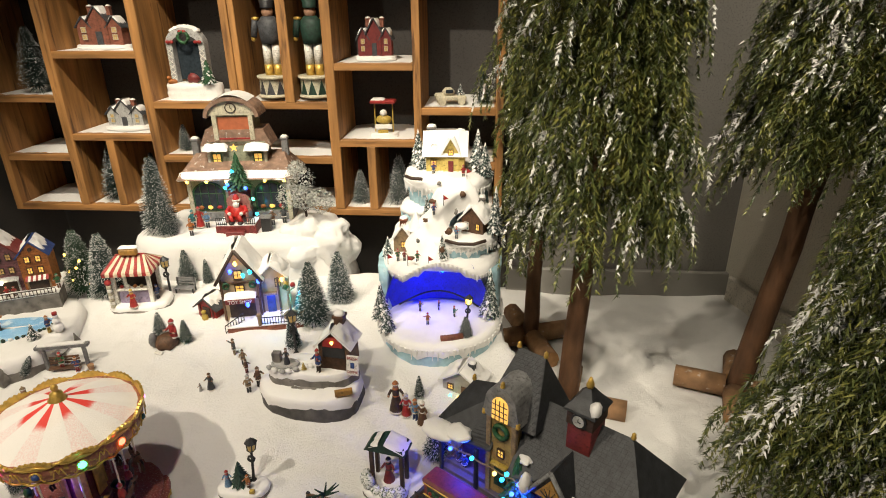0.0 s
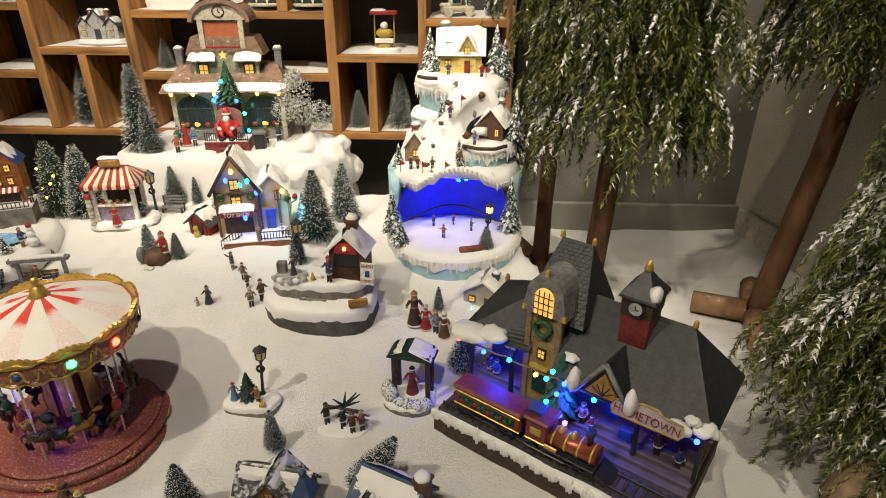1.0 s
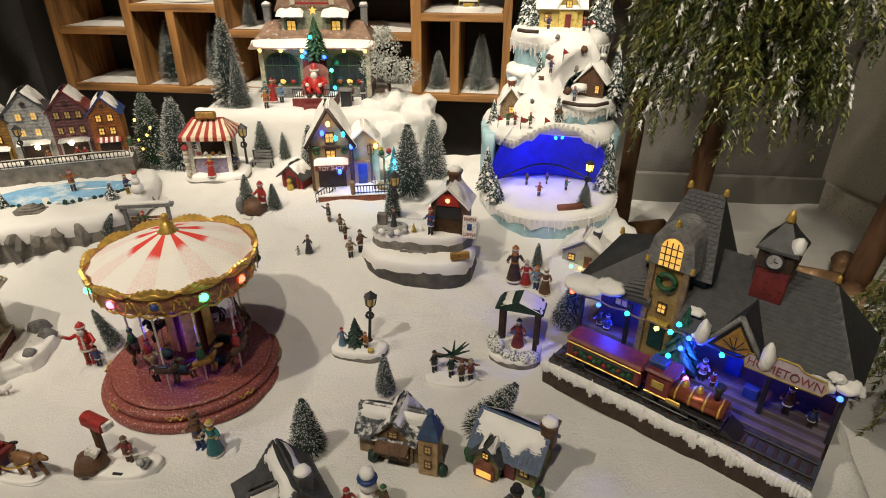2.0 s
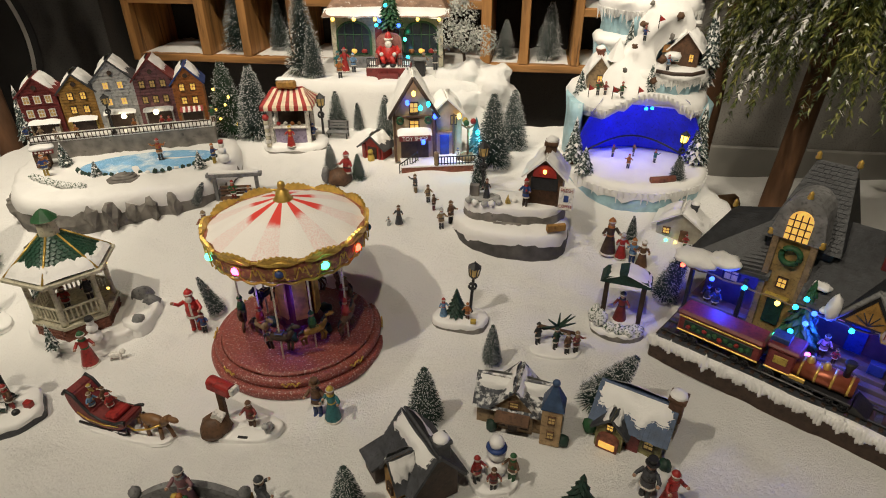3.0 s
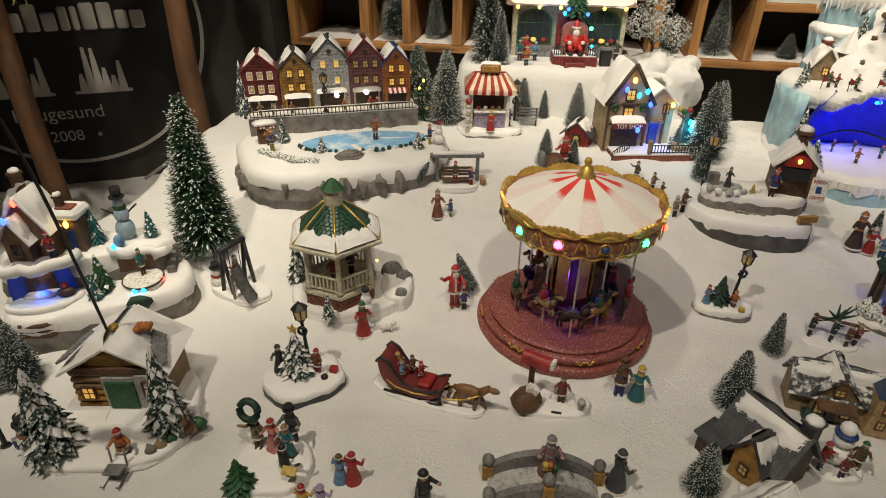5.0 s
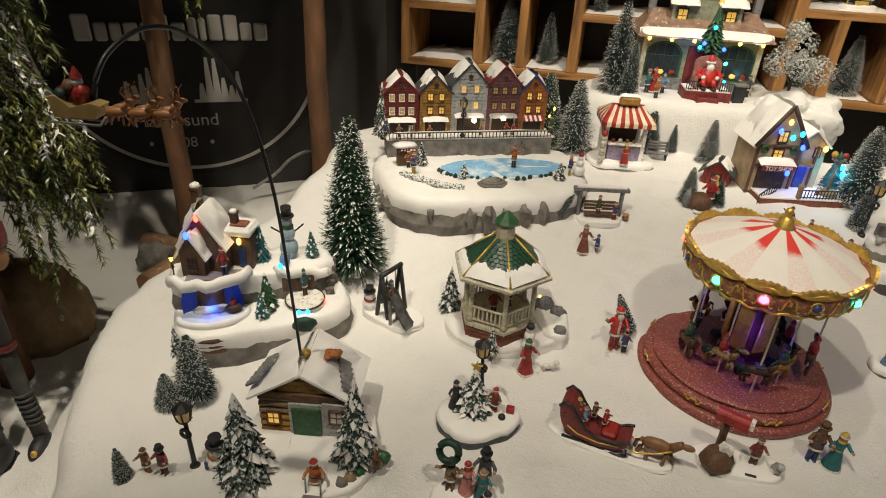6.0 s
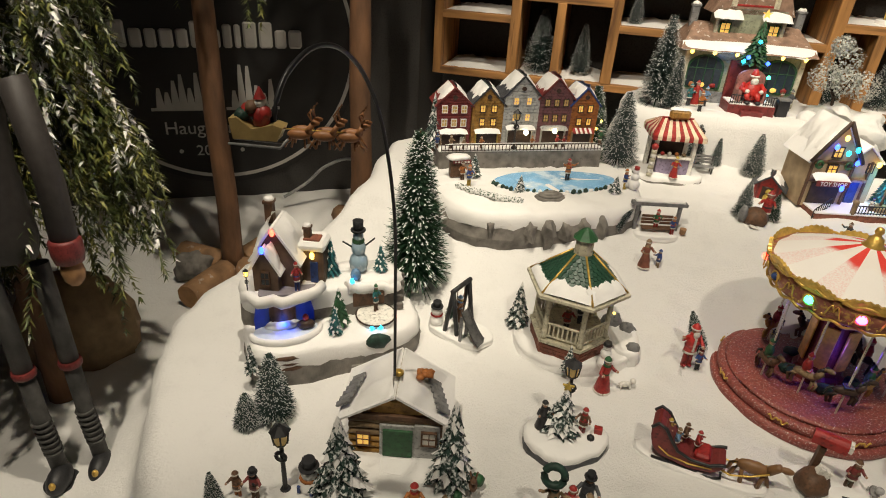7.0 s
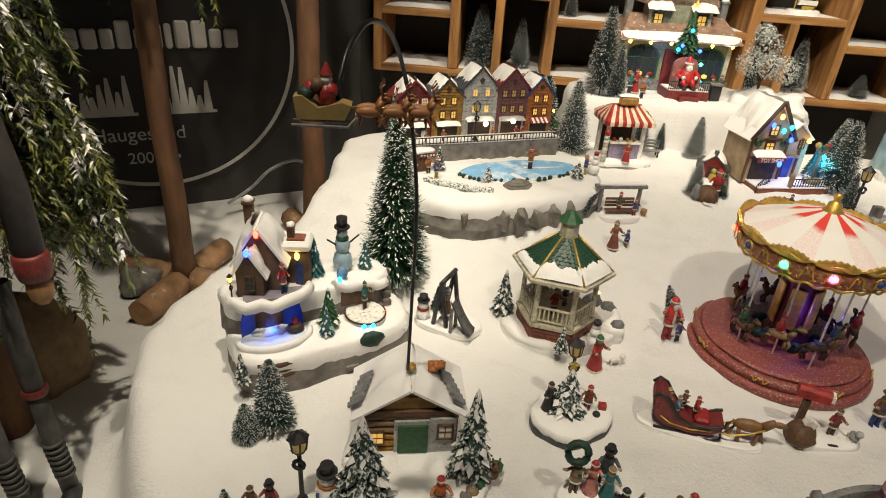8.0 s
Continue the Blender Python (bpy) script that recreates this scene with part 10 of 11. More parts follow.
def pergola_piece():
    th = thing("pergola_piece", "stone pergola piece with snowy shrubs and figurine", "figurine", (-0.088, 1.022, 0.006), -12)
    mound(th, outline(0.050, 0.042, 30, 6, 0.15, 2.4), -0.006, 0.016, 3)
    for x, y in ((-0.030, 0.022), (0.036, 0.022), (-0.030, -0.006), (0.036, -0.006)):
        slot(th, "pillar", (x, y, 0.060), (0.008, 0.008, 0.095), DKBROWN)
    bm = bmesh.new()
    prism(bm, [(-0.042, 0.106), (0.048, 0.106), (0.040, 0.116), (0.003, 0.128), (-0.034, 0.116)], -0.016, 0.030)
    part("roof", bm, DKGREEN, th)
    bm = bmesh.new()
    snow_patch(bm, (0.003, -0.018, 0.1285), (0, 0.050, 0), (0.046, 0, -0.018), (0.3, 0, 1), 0.007, 1, 0.15, 3)
    snow_patch(bm, (-0.010, -0.018, 0.124), (0, 0.050, 0), (-0.034, 0, -0.014), (-0.3, 0, 1), 0.006, 0.7, 0.3, 5)
    part("roof_snow", bm, SNOW, th)
    figurine(0.002, 0.006, 0.066, 0, MAROON, BROWN, IRON, "small figurine in dark red coat", 0.014, th, dress=True)
    for i, (x, y) in enumerate(((-0.040, -0.014), (-0.030, -0.024), (-0.014, -0.030), (0.004, -0.032), (0.022, -0.030), (0.036, -0.022))):
        bm = bmesh.new()
        ball(bm, (x, y, 0.018 + 0.012 * (i < 2)), (0.013, 0.011, 0.012 + 0.008 * (i < 2)), 0, 2, rough=0.5)
        part("snowy_shrub", bm, mat("snowy_leaves", (0.05, 0.09, 0.05)), th)


def shed_piece():
    th = thing("snowy_hut", "small pale hut with snow-laden roof", "house", (0.052, 1.255, 0.072), -20)
    gable(th, 0.090, 0.060, 0.040, 0.030, mat("pale_plaster", (0.40, 0.37, 0.30), 0.7), SNOW, None, 0.008, 1, 4, 0.010)
    slot(th, "door", (0.012, -0.002, 0.016), (0.016, 0.004, 0.030), BROWN)
    window(th, (-0.024, -0.0015, 0.024), 0.014, 0.014, WARMPANE, BROWN)
    chimney(th, (0.020, 0.030, 0.060), 0.014, 0.020, DKGREY)
    figurine(0.020, -0.016, 0.032, 0, RED, GREEN, RED, "small figurine in red by hut", 0.0, th)
    for x, m_ in ((-0.02, LED_G), (0.0, LED_Y)):
        bm = bmesh.new()
        ball(bm, (x, -0.012, 0.006), 0.003)
        part("bulb", bm, m_, th)


def bench_piece():
    th = thing("bench_piece", "wooden bench piece with two figurines and beam", "figurine", (-0.935, 1.245, 0.100), 14)
    mound(th, outline(0.050, 0.026, 26, 2, 0.12, 2.4), -0.006, 0.008, 3, False)
    for x in (-0.046, 0.048):
        slot(th, "post", (x, 0.016, 0.036), (0.008, 0.008, 0.066), GREY)
    slot(th, "beam", (0.000, 0.016, 0.070), (0.124, 0.016, 0.008), GREY)
    slot(th, "beam_snow", (0.000, 0.016, 0.076), (0.110, 0.014, 0.004), SNOW)
    slot(th, "seat", (0, 0.000, 0.018), (0.070, 0.016, 0.004), BROWN)
    for z in (0.026, 0.034, 0.042):
        slot(th, "back_slat", (0, 0.010, z), (0.070, 0.003, 0.006), BROWN)
    figurine(-0.004, 0.000, 0.050, 0, GREEN, RED, RED, "small figurine with red hat on bench", 0.014, th)
    figurine(0.032, -0.008, 0.044, 0, BLUE, RED, ORANGE, "small figurine in blue on bench", 0.008, th)
    bm = bmesh.new()
    lathe(bm, [(0.006, 0.006), (0.0075, 0.018), (0.0075, 0.019)], (0.060, 0.0, 0), 12)
    part("bucket", bm, ROCKTAN, th)


def bridge_piece():
    th = thing("stone_bridge", "small grey stone footbridge with lantern posts", "bridge", (-0.690, 0.520, 0.0), 8)
    for y in (-0.026, 0.026):
        bm = bmesh.new()
        rows = []
        for i in range(13):
            t = i / 12 * 2 - 1
            z = 0.030 * (1 - t * t) + 0.004
            rows.append([bm.verts.new((t * 0.072, y + dy, z + dz)) for dy, dz in ((-0.005, 0.020), (0.005, 0.020), (0.005, -0.004), (-0.005, -0.004))])
        for a, b in zip(rows, rows[1:]):
            for j in range(4):
                bm.faces.new((a[j], a[(j + 1) % 4], b[(j + 1) % 4], b[j]))
        bm.faces.new(rows[0]), bm.faces.new(rows[-1][::-1])
        part("parapet", bm, GREY, th)
        for x, z in ((-0.072, 0.004), (0.074, 0.004), (0.0, 0.036)):
            if x == 0 and y > 0:
                continue
            bm = bmesh.new()
            box(bm, (x, y, z + 0.010), (0.014, 0.014, 0.024), mi=0)
            lathe(bm, [(0.006, 0.022), (0.008, 0.028), (0.008, 0.034), (0.004, 0.038), (0.0015, 0.042)], (x, y, z), 10, 1)
            part("lantern_post", bm, [OCHRE, GREY], th, "post with round lantern")
    bm = bmesh.new()
    rows = []
    for i in range(13):
        t = i / 12 * 2 - 1
        rows.append([bm.verts.new((t * 0.072, dy, 0.026 * (1 - t * t) + dz)) for dy, dz in ((-0.022, 0.006), (0.022, 0.006), (0.022, -0.004), (-0.022, -0.004))])
    for a, b in zip(rows, rows[1:]):
        for j in range(4):
            bm.faces.new((a[j], a[(j + 1) % 4], b[(j + 1) % 4], b[j]))
    bm.faces.new(rows[0]), bm.faces.new(rows[-1][::-1])
    part("deck", bm, LTGREY, th, "snowy deck")
    figurine(0.004, 0.012, 0.072, 0, mat("plum_coat", (0.20, 0.10, 0.11), 0.6), IRON, GREY, "figurine in plum coat with flowers", 0.030, th, dress=True)
    bm = bmesh.new()
    for i in range(5):
        ball(bm, (-0.002 + 0.006 * (i % 3), -0.002, 0.058 + 0.005 * (i // 3)), 0.0052, i % 3, 1)
    part("flowers", bm, [YELLOW, ORANGE, GREEN], th)
    for i in range(6):
        bm = bmesh.new()
        ball(bm, (0.010 + i * 0.012, -0.036, 0.008), (0.009, 0.007, 0.008), 0, 1, rough=0.5)
        part("holly", bm, RED if i == 2 else DKGREEN, th)


def band_piece():
    th = thing("wood_gatherers", "dark figurines carrying a felled tree", "figurine", (-0.205, 0.945, 0.0), 0)
    mound(th, outline(0.046, 0.026, 26, 2, 0.12, 2.2), -0.006, 0.006, 3, False)
    for x, y, c in ((-0.032, 0.010, IRON), (0.000, 0.0, DKGREEN), (0.020, -0.012, BROWN), (0.036, -0.006, MAROON)):
        figurine(x, y, 0.050, 40, c, IRON, c if c != MAROON else TAN, "small dark figurine", 0.004, th, arms=(0.7, 0.6))
    bm = bmesh.new()
    for i in range(9):
        tube(bm, [(0.002, 0.010, 0.046), (0.002 + 0.030 * math.cos(i * 0.75), 0.010 + 0.014 * math.sin(i * 1.1), 0.058 + 0.012 * math.sin(i * 0.9))], 0.0035, 5, 0, 0.001)
    part("felled_tree", bm, DKGREEN, th)
    bm = bmesh.new()
    tube(bm, [(-0.034, 0.008, 0.048), (0.036, 0.000, 0.042)], 0.003, 6)
    part("trunk", bm, BROWN, th)


def builders_piece():
    th = thing("snowman_builders", "three figurines round a snowman with blue scarf", "figurine", (-0.297, 0.648, 0.0), 10)
    mound(th, outline(0.036, 0.026, 24, 3, 0.12, 2.2), -0.006, 0.005, 3, False)
    bm = bmesh.new()
    for z, r in ((0.020, 0.018), (0.046, 0.014), (0.066, 0.011)):
        ball(bm, (0.004, 0.010, z), r)
    lathe(bm, [(0.013, 0.054), (0.015, 0.057), (0.012, 0.060)], (0.004, 0.010, 0), 12, 1)
    part("snowman", bm, [SNOW, BLUE], th)
    figurine(-0.024, -0.004, 0.054, 30, RED, DKGREY, RED, "small figurine in red", 0.003, th)
    figurine(0.026, -0.002, 0.054, -40, BROWN, GREEN, GREEN, "small figurine in brown with green hat", 0.003, th)
    figurine(-0.002, -0.018, 0.046, 0, MAROON, IRON, BROWN, "small crouching figurine", 0.003, th)


for f in (lamp_children, tree_mound, carolers, mail_piece, sleigh_piece, swing_piece, pergola_piece, shed_piece, bench_piece, bridge_piece, band_piece, builders_piece):
    f()

th = thing("street_lamp", "black toy street lamp with hexagonal lantern", "lamp", (-1.432, 0.446, 0.0), group="street lamps")
lamp_post(th, (0, 0, 0), 0.125)

# ---------------------------------------------------------------- single figurines
FIGS = [
    (-0.877, 0.905, 0.092, 20, mat("bright_red_paint", (0.50, 0.030, 0.024), 0.45, scale=80, var=0.3, bump=0.1), RED, mat("bright_red_paint", (0.5, 0.03, 0.024)), "red-coated bearded figurine beside carousel", dict(beard=True, arms=(0.9, 0.2))),
    (-0.858, 0.900, 0.045, 20, BLUE, IRON, MAROON, "small figurine with toy sack", {}),
    (-0.582, 0.735, 0.075, 0, BROWN, BLUE, BROWN, "figurine in brown coat dancing", dict(tall_hat=True)),
    (-0.556, 0.730, 0.070, 0, TEAL, DKGREEN, YELLOW, "figurine in teal dress dancing", dict(dress=True)),
    (-0.090, 0.648, 0.080, -30, DKGREY, IRON, IRON, "figurine in grey suit and top hat", dict(tall_hat=True)),
    (-0.060, 0.640, 0.072, 30, RED, RED, RED, "figurine in wide red dress", dict(dress=True)),
    (-0.596, 0.555, 0.074, 120, DKGREY, IRON, DKGREY, "figurine in long dark cloak", dict(dress=True)),
    (-0.838, 0.468, 0.080, 60, IRON, IRON, IRON, "dark figurine striding with red bird", {}),
    (-0.955, 0.488, 0.056, 180, LTBLUE, TEAL, BROWN, "small figurine in blue coat", dict(dress=True)),
    (-0.938, 0.490, 0.062, 180, RED, RED, RED, "small figurine in red hooded coat", dict(dress=True)),
    (-0.962, 0.440, 0.055, 180, mat("lilac_coat", (0.33, 0.25, 0.42), 0.6), DKGREY, mat("lilac_coat", (0.33, 0.25, 0.42)), "small figurine in lilac cap", dict(dress=True)),
    (-0.985, 0.436, 0.055, 180, YELLOW, BROWN, RED, "small figurine in yellow coat", {}),
    (-1.256, 0.462, 0.064, 20, ORANGE, IRON, RED, "figurine pushing kick sledge", {}),
    (-1.022, 0.795, 0.074, 40, RED, BLUE, GREEN, "figurine in red coat walking dog", dict(dress=True)),
    (-0.958, 1.135, 0.068, 20, BRICK, TAN, TAN, "figurine in brown dress beside child", dict(dress=True)),
    (-0.930, 1.140, 0.046, -60, BLUE, TAN, BLUE, "small child figurine in blue", {}),
    (-0.530, 1.325, 0.048, -40, DKGREY, TAN, BROWN, "small child figurine throwing snow", dict(arms=(0.9, 0.3))),
    (-0.495, 1.295, 0.044, 30, TAN, DKGREY, BROWN, "small child figurine in tan coat", {}),
    (-0.478, 1.270, 0.040, 60, BROWN, MAROON, BROWN, "small crouching child figurine", {}),
    (-0.547, 1.215, 0.048, 0, DKGREY, IRON, BROWN, "small dark figurine sitting in snow", dict(dress=True)),
    (-0.568, 1.205, 0.026, 0, LTGREY, DKGREY, DKGREY, "tiny grey dog-like ornament", dict(dress=True)),
    (-0.453, 1.215, 0.052, 30, TAN, DKGREY, LTGREY, "small figurine rolling snowball", {}),
    (-0.435, 1.235, 0.056, 50, BROWN, IRON, BROWN, "small figurine in brown coat", {}),
    (-0.095, 1.205, 0.085, 10, DKBROWN, IRON, ORANGE, "tall figurine in dark coat", dict(dress=True)),
    (-0.070, 1.195, 0.062, 0, RED, LTGREY, LTGREY, "small figurine in red skirt", dict(dress=True)),
    (-0.048, 1.185, 0.060, -20, LTBLUE, BLUE, ORANGE, "small figurine in blue bending", {}),
    (-0.030, 1.175, 0.066, -20, BROWN, MAROON, WHITE, "small figurine beside letter pillar", dict(dress=True)),
    (-1.465, 0.425, 0.056, 0, MAROON, BROWN, IRON, "figurine in maroon coat and top hat", dict(tall_hat=True)),
    (-1.488, 0.420, 0.050, 0, BROWN, ORANGE, BROWN, "figurine in brown coat with orange scarf", {}),
]
for x, y, h, rz, coat, legs, hat, label, more in FIGS:
    figurine(x, y, h, rz, coat, legs, hat, label, **more)


def corner_snowman():
    bm = bmesh.new()
    for z, r in ((0.014, 0.017), (0.034, 0.012)):
        ball(bm, (0, 0, z), r)
    cyl(bm, (0, 0, 0.044), 0.014, 0.014, 0.002, 12, mi=1)
    cyl(bm, (0, 0, 0.046), 0.009, 0.009, 0.012, 12, mi=1)
    lathe(bm, [(0.012, 0.022), (0.014, 0.026), (0.010, 0.028)], (0, 0, 0), 12, 2)
    for s in (-1, 1):
        box(bm, (s * 0.009, -0.015, 0.014), (0.004, 0.003, 0.012), mi=3)
    single("snowman", bm, [SNOW, IRON, ORANGE, BLUE], "small snowman with black hat and orange scarf", "snowman", (-1.402, 0.459, 0.0))
    bm = bmesh.new()
    ball(bm, (0, 0, 0.010), (0.012, 0.005, 0.006))
    ball(bm, (0.013, 0, 0.016), 0.0055)
    for dx in (-0.008, 0.008):
        for dy in (-0.003, 0.003):
            tube(bm, [(dx, dy, 0.008), (dx, dy, 0.0)], 0.0014, 5)
    single("dog_ornament", bm, mat("spotted_white", (0.7, 0.68, 0.64), 0.6, scale=200, second=(0.05, 0.05, 0.05), amount=0.3), "small white spotted dog ornament in snow", "ornament", (-0.984, 0.812, 0.0), 20)
    th = thing("toy_sledge", "low dark wooden musicians piece with green tree", "figurine", (-0.192, 0.598, 0.0), 30)
    mound(th, outline(0.040, 0.028, 24, 3, 0.12, 2.2), -0.006, 0.006, 3, False)
    resin_tree(th, (0.016, 0.006, 0.004), 0.075, 0.026, 7, 3, False)
    for x, y, c in ((-0.020, -0.004, TAN), (-0.006, -0.014, GREEN), (0.010, -0.020, BROWN)):
        figurine(x, y, 0.046, 0, c, DKBROWN, BLUE if c == GREEN else c, "small musician figurine", 0.003, th)
    th = thing("kick_sledge", "grey wire kick sledge in the snow", "sledge", (-1.250, 0.440, 0.0), 10)
    for s in (-1, 1):
        bm = bmesh.new()
        tube(bm, [(s * 0.010, 0.018, 0.002), (s * 0.010, -0.024, 0.002), (s * 0.010, -0.028, 0.008)], 0.0014, 5)
        part("runner", bm, GREY, th)
        bm = bmesh.new()
        tube(bm, [(s * 0.010, 0.004, 0.002), (s * 0.010, 0.008, 0.040)], 0.0014, 5)
        part("upright", bm, GREY, th)
    slot(th, "seat", (0, -0.008, 0.018), (0.024, 0.018, 0.003), GREY)


corner_snowman()

tiny_lights([(LED_Y, (-1.112 + 0.030 * math.cos(a), 1.610 - abs(0.030 * math.sin(a)) - 0.004, 0.17 + 0.02 * i)) for i, a in enumerate((0.4, 1.9, 2.7, 1.2, 0.8, 2.2))], 0.0032)

# ---------------------------------------------------------------- ornaments on the shelf


def shelf_house(x, z, wall_m, roof_m, w, h, label, grey=False):
    th = thing("shelf_house", label, "house", (x, 2.185, z), 0, "ornaments on shelf")
    mound(th, outline(w * 0.62, 0.042, 26, x * 3, 0.08, 2.8, cy=0.02), -0.002, 0.012, 3, False)
    gable(th, w * 0.42, 0.05, h * 0.62, h * 0.30, wall_m, roof_m, Matrix.Translation((0, 0, 0.010)), 0.006, 0.7, x, 0.006)
    for s in (-1, 1):
        gable(th, w * 0.32, 0.045, h * 0.46, h * 0.22, wall_m, roof_m, Matrix.Translation((s * w * 0.36, 0.004, 0.010)), 0.005, 0.8, x + s, 0.006, name="wing_wall")
        for zz in (0.20, 0.38):
            window(th, (s * w * 0.36, 0.002, 0.010 + h * zz), w * 0.10, h * 0.12, DIMPANE, CREAM)
        chimney(th, (s * w * 0.22, 0.030, h * 0.80), 0.014, h * 0.2, BRICK)
    slot(th, "door", (0, -0.002, 0.010 + h * 0.17), (w * 0.15, 0.004, h * 0.34), DKGREY)


shelf_house(-1.262, 0.797, BRICK, DKGREY, 0.155, 0.135, "red brick ornament house with snowy roof on shelf")
shelf_house(-1.238, 0.512, LTGREY, DKGREY, 0.130, 0.100, "pale grey ornament mill on snowy shelf")
shelf_house(-0.290, 0.757, MAROON, DKGREY, 0.110, 0.130, "dark red and white ornament house on shelf")


def snow_arch():
    th = thing("arch_ornament", "white trellis arch ornament with wreath and fir", "ornament", (-0.955, 2.195, 0.628))
    mound(th, outline(0.098, 0.045, 30, 4, 0.08, 2.8, cy=0.01), -0.004, 0.050, 3, False)
    for s in (-1, 1):
        slot(th, "side_panel", (s * 0.058, 0.0, 0.115), (0.022, 0.034, 0.135), LTGREY)
        for i in range(6):
            slot(th, "lattice", (s * 0.058, -0.018, 0.070 + i * 0.018), (0.024, 0.002, 0.003), WHITE, ry=40)
            slot(th, "lattice", (s * 0.058, -0.0195, 0.070 + i * 0.018), (0.024, 0.002, 0.003), WHITE, ry=-40)
    bm = bmesh.new()
    o = [(0.069 * math.cos(t), 0.182 + 0.055 * math.sin(t)) for t in [math.pi * i / 14 for i in range(15)]]
    n_ = [(0.047 * math.cos(t), 0.182 + 0.030 * math.sin(t)) for t in [math.pi * i / 14 for i in range(15)]]
    prism(bm, o + n_[::-1], -0.018, 0.018)
    part("arch_top", bm, LTGREY, th)
    bm = bmesh.new()
    for i in range(7):
        t = math.pi * (0.28 + 0.44 * i / 6)
        ball(bm, (0.066 * math.cos(t), 0.0, 0.185 + 0.054 * math.sin(t)), (0.014, 0.018, 0.008), 0, 2, rough=0.3)
    part("arch_snow", bm, SNOW, th)
    bm = bmesh.new()
    tube(bm, [(0.018 * math.cos(t), -0.022, 0.205 + 0.018 * math.sin(t)) for t in [2 * math.pi * i / 16 for i in range(17)]], 0.006, 7)
    part("wreath", bm, GREEN, th)
    for x, z in ((0, 0.224), (-0.050, 0.190), (0.050, 0.190)):
        bm = bmesh.new()
        for s in (-1, 1):
            ball(bm, (x + s * 0.007, -0.024, z), (0.008, 0.004, 0.006))
        part("bow", bm, RED, th)
    slot(th, "window_glass", (0, 0.012, 0.125), (0.092, 0.003, 0.130), GLASS)
    bm = bmesh.new()
    ball(bm, (0.008, -0.008, 0.066), (0.022, 0.014, 0.018), 0, 2, rough=0.5)
    part("toy_heap", bm, MAROON, th)
    bm = bmesh.new()
    ball(bm, (-0.066, -0.020, 0.056), (0.018, 0.010, 0.010), 0, 2)
    ball(bm, (-0.076, -0.022, 0.070), 0.008)
    part("fox_ornament", bm, ORANGE, th)
    resin_tree(th, (0.068, -0.022, 0.046), 0.095, 0.026, 9, 4, True, GREEN)


snow_arch()


def nutcracker(x, z, h, coat, pants, hat, label, y=2.19):
    bm = bmesh.new()
    # drum foot
    lathe(bm, [(0.17 * h, 0), (0.17 * h, 0.02 * h), (0.15 * h, 0.03 * h), (0.15 * h, 0.17 * h), (0.17 * h, 0.18 * h), (0.17 * h, 0.20 * h)], seg=20, mi=3)
    for i in range(10):
        a = 2 * math.pi * i / 10
        prism(bm, [(-0.042 * h, 0.03 * h), (0.042 * h, 0.03 * h), (0, 0.17 * h)], -0.152 * h, -0.148 * h, Matrix.Rotation(a, 4, "Z"), 0)
    for s in (-1, 1):
        tube(bm, [(s * 0.045 * h, 0, 0.20 * h), (s * 0.045 * h, 0, 0.30 * h)], 0.042 * h, 10, 4)
        tube(bm, [(s * 0.045 * h, 0, 0.30 * h), (s * 0.045 * h, 0, 0.50 * h)], 0.040 * h, 10, 1)
        tube(bm, [(s * 0.13 * h, 0, 0.70 * h), (s * 0.155 * h, -0.01 * h, 0.55 * h)], 0.032 * h, 8, 0)
        ball(bm, (s * 0.158 * h, -0.012 * h, 0.535 * h), 0.028 * h, 4, 1)
        ball(bm, (s * 0.125 * h, 0, 0.715 * h), (0.045 * h, 0.04 * h, 0.02 * h), 4, 1)
    lathe(bm, [(0.09 * h, 0.49 * h), (0.10 * h, 0.56 * h), (0.11 * h, 0.68 * h), (0.06 * h, 0.735 * h)], seg=14, mi=0, sy=0.75)
    ball(bm, (0, 0, 0.775 * h), (0.058 * h, 0.055 * h, 0.06 * h), 5)
    lathe(bm, [(0.07 * h, 0.805 * h), (0.062 * h, 0.82 * h), (0.075 * h, 0.93 * h), (0.05 * h, 0.95 * h)], seg=14, mi=2)
    ball(bm, (0, 0, 0.97 * h), 0.022 * h, 4, 1)
    single("nutcracker", bm, [coat, pants, hat, CREAM, GOLD, SKIN], label, "nutcracker", (x, y, z), 0, "nutcrackers on shelf")


nutcracker(-0.652, 0.634, 0.36, DKGREY, WHITE, IRON, "painted nutcracker in grey coat on drum")
nutcracker(-0.505, 0.634, 0.36, DKGREEN, WHITE, DKGREEN, "painted nutcracker in green coat on drum")


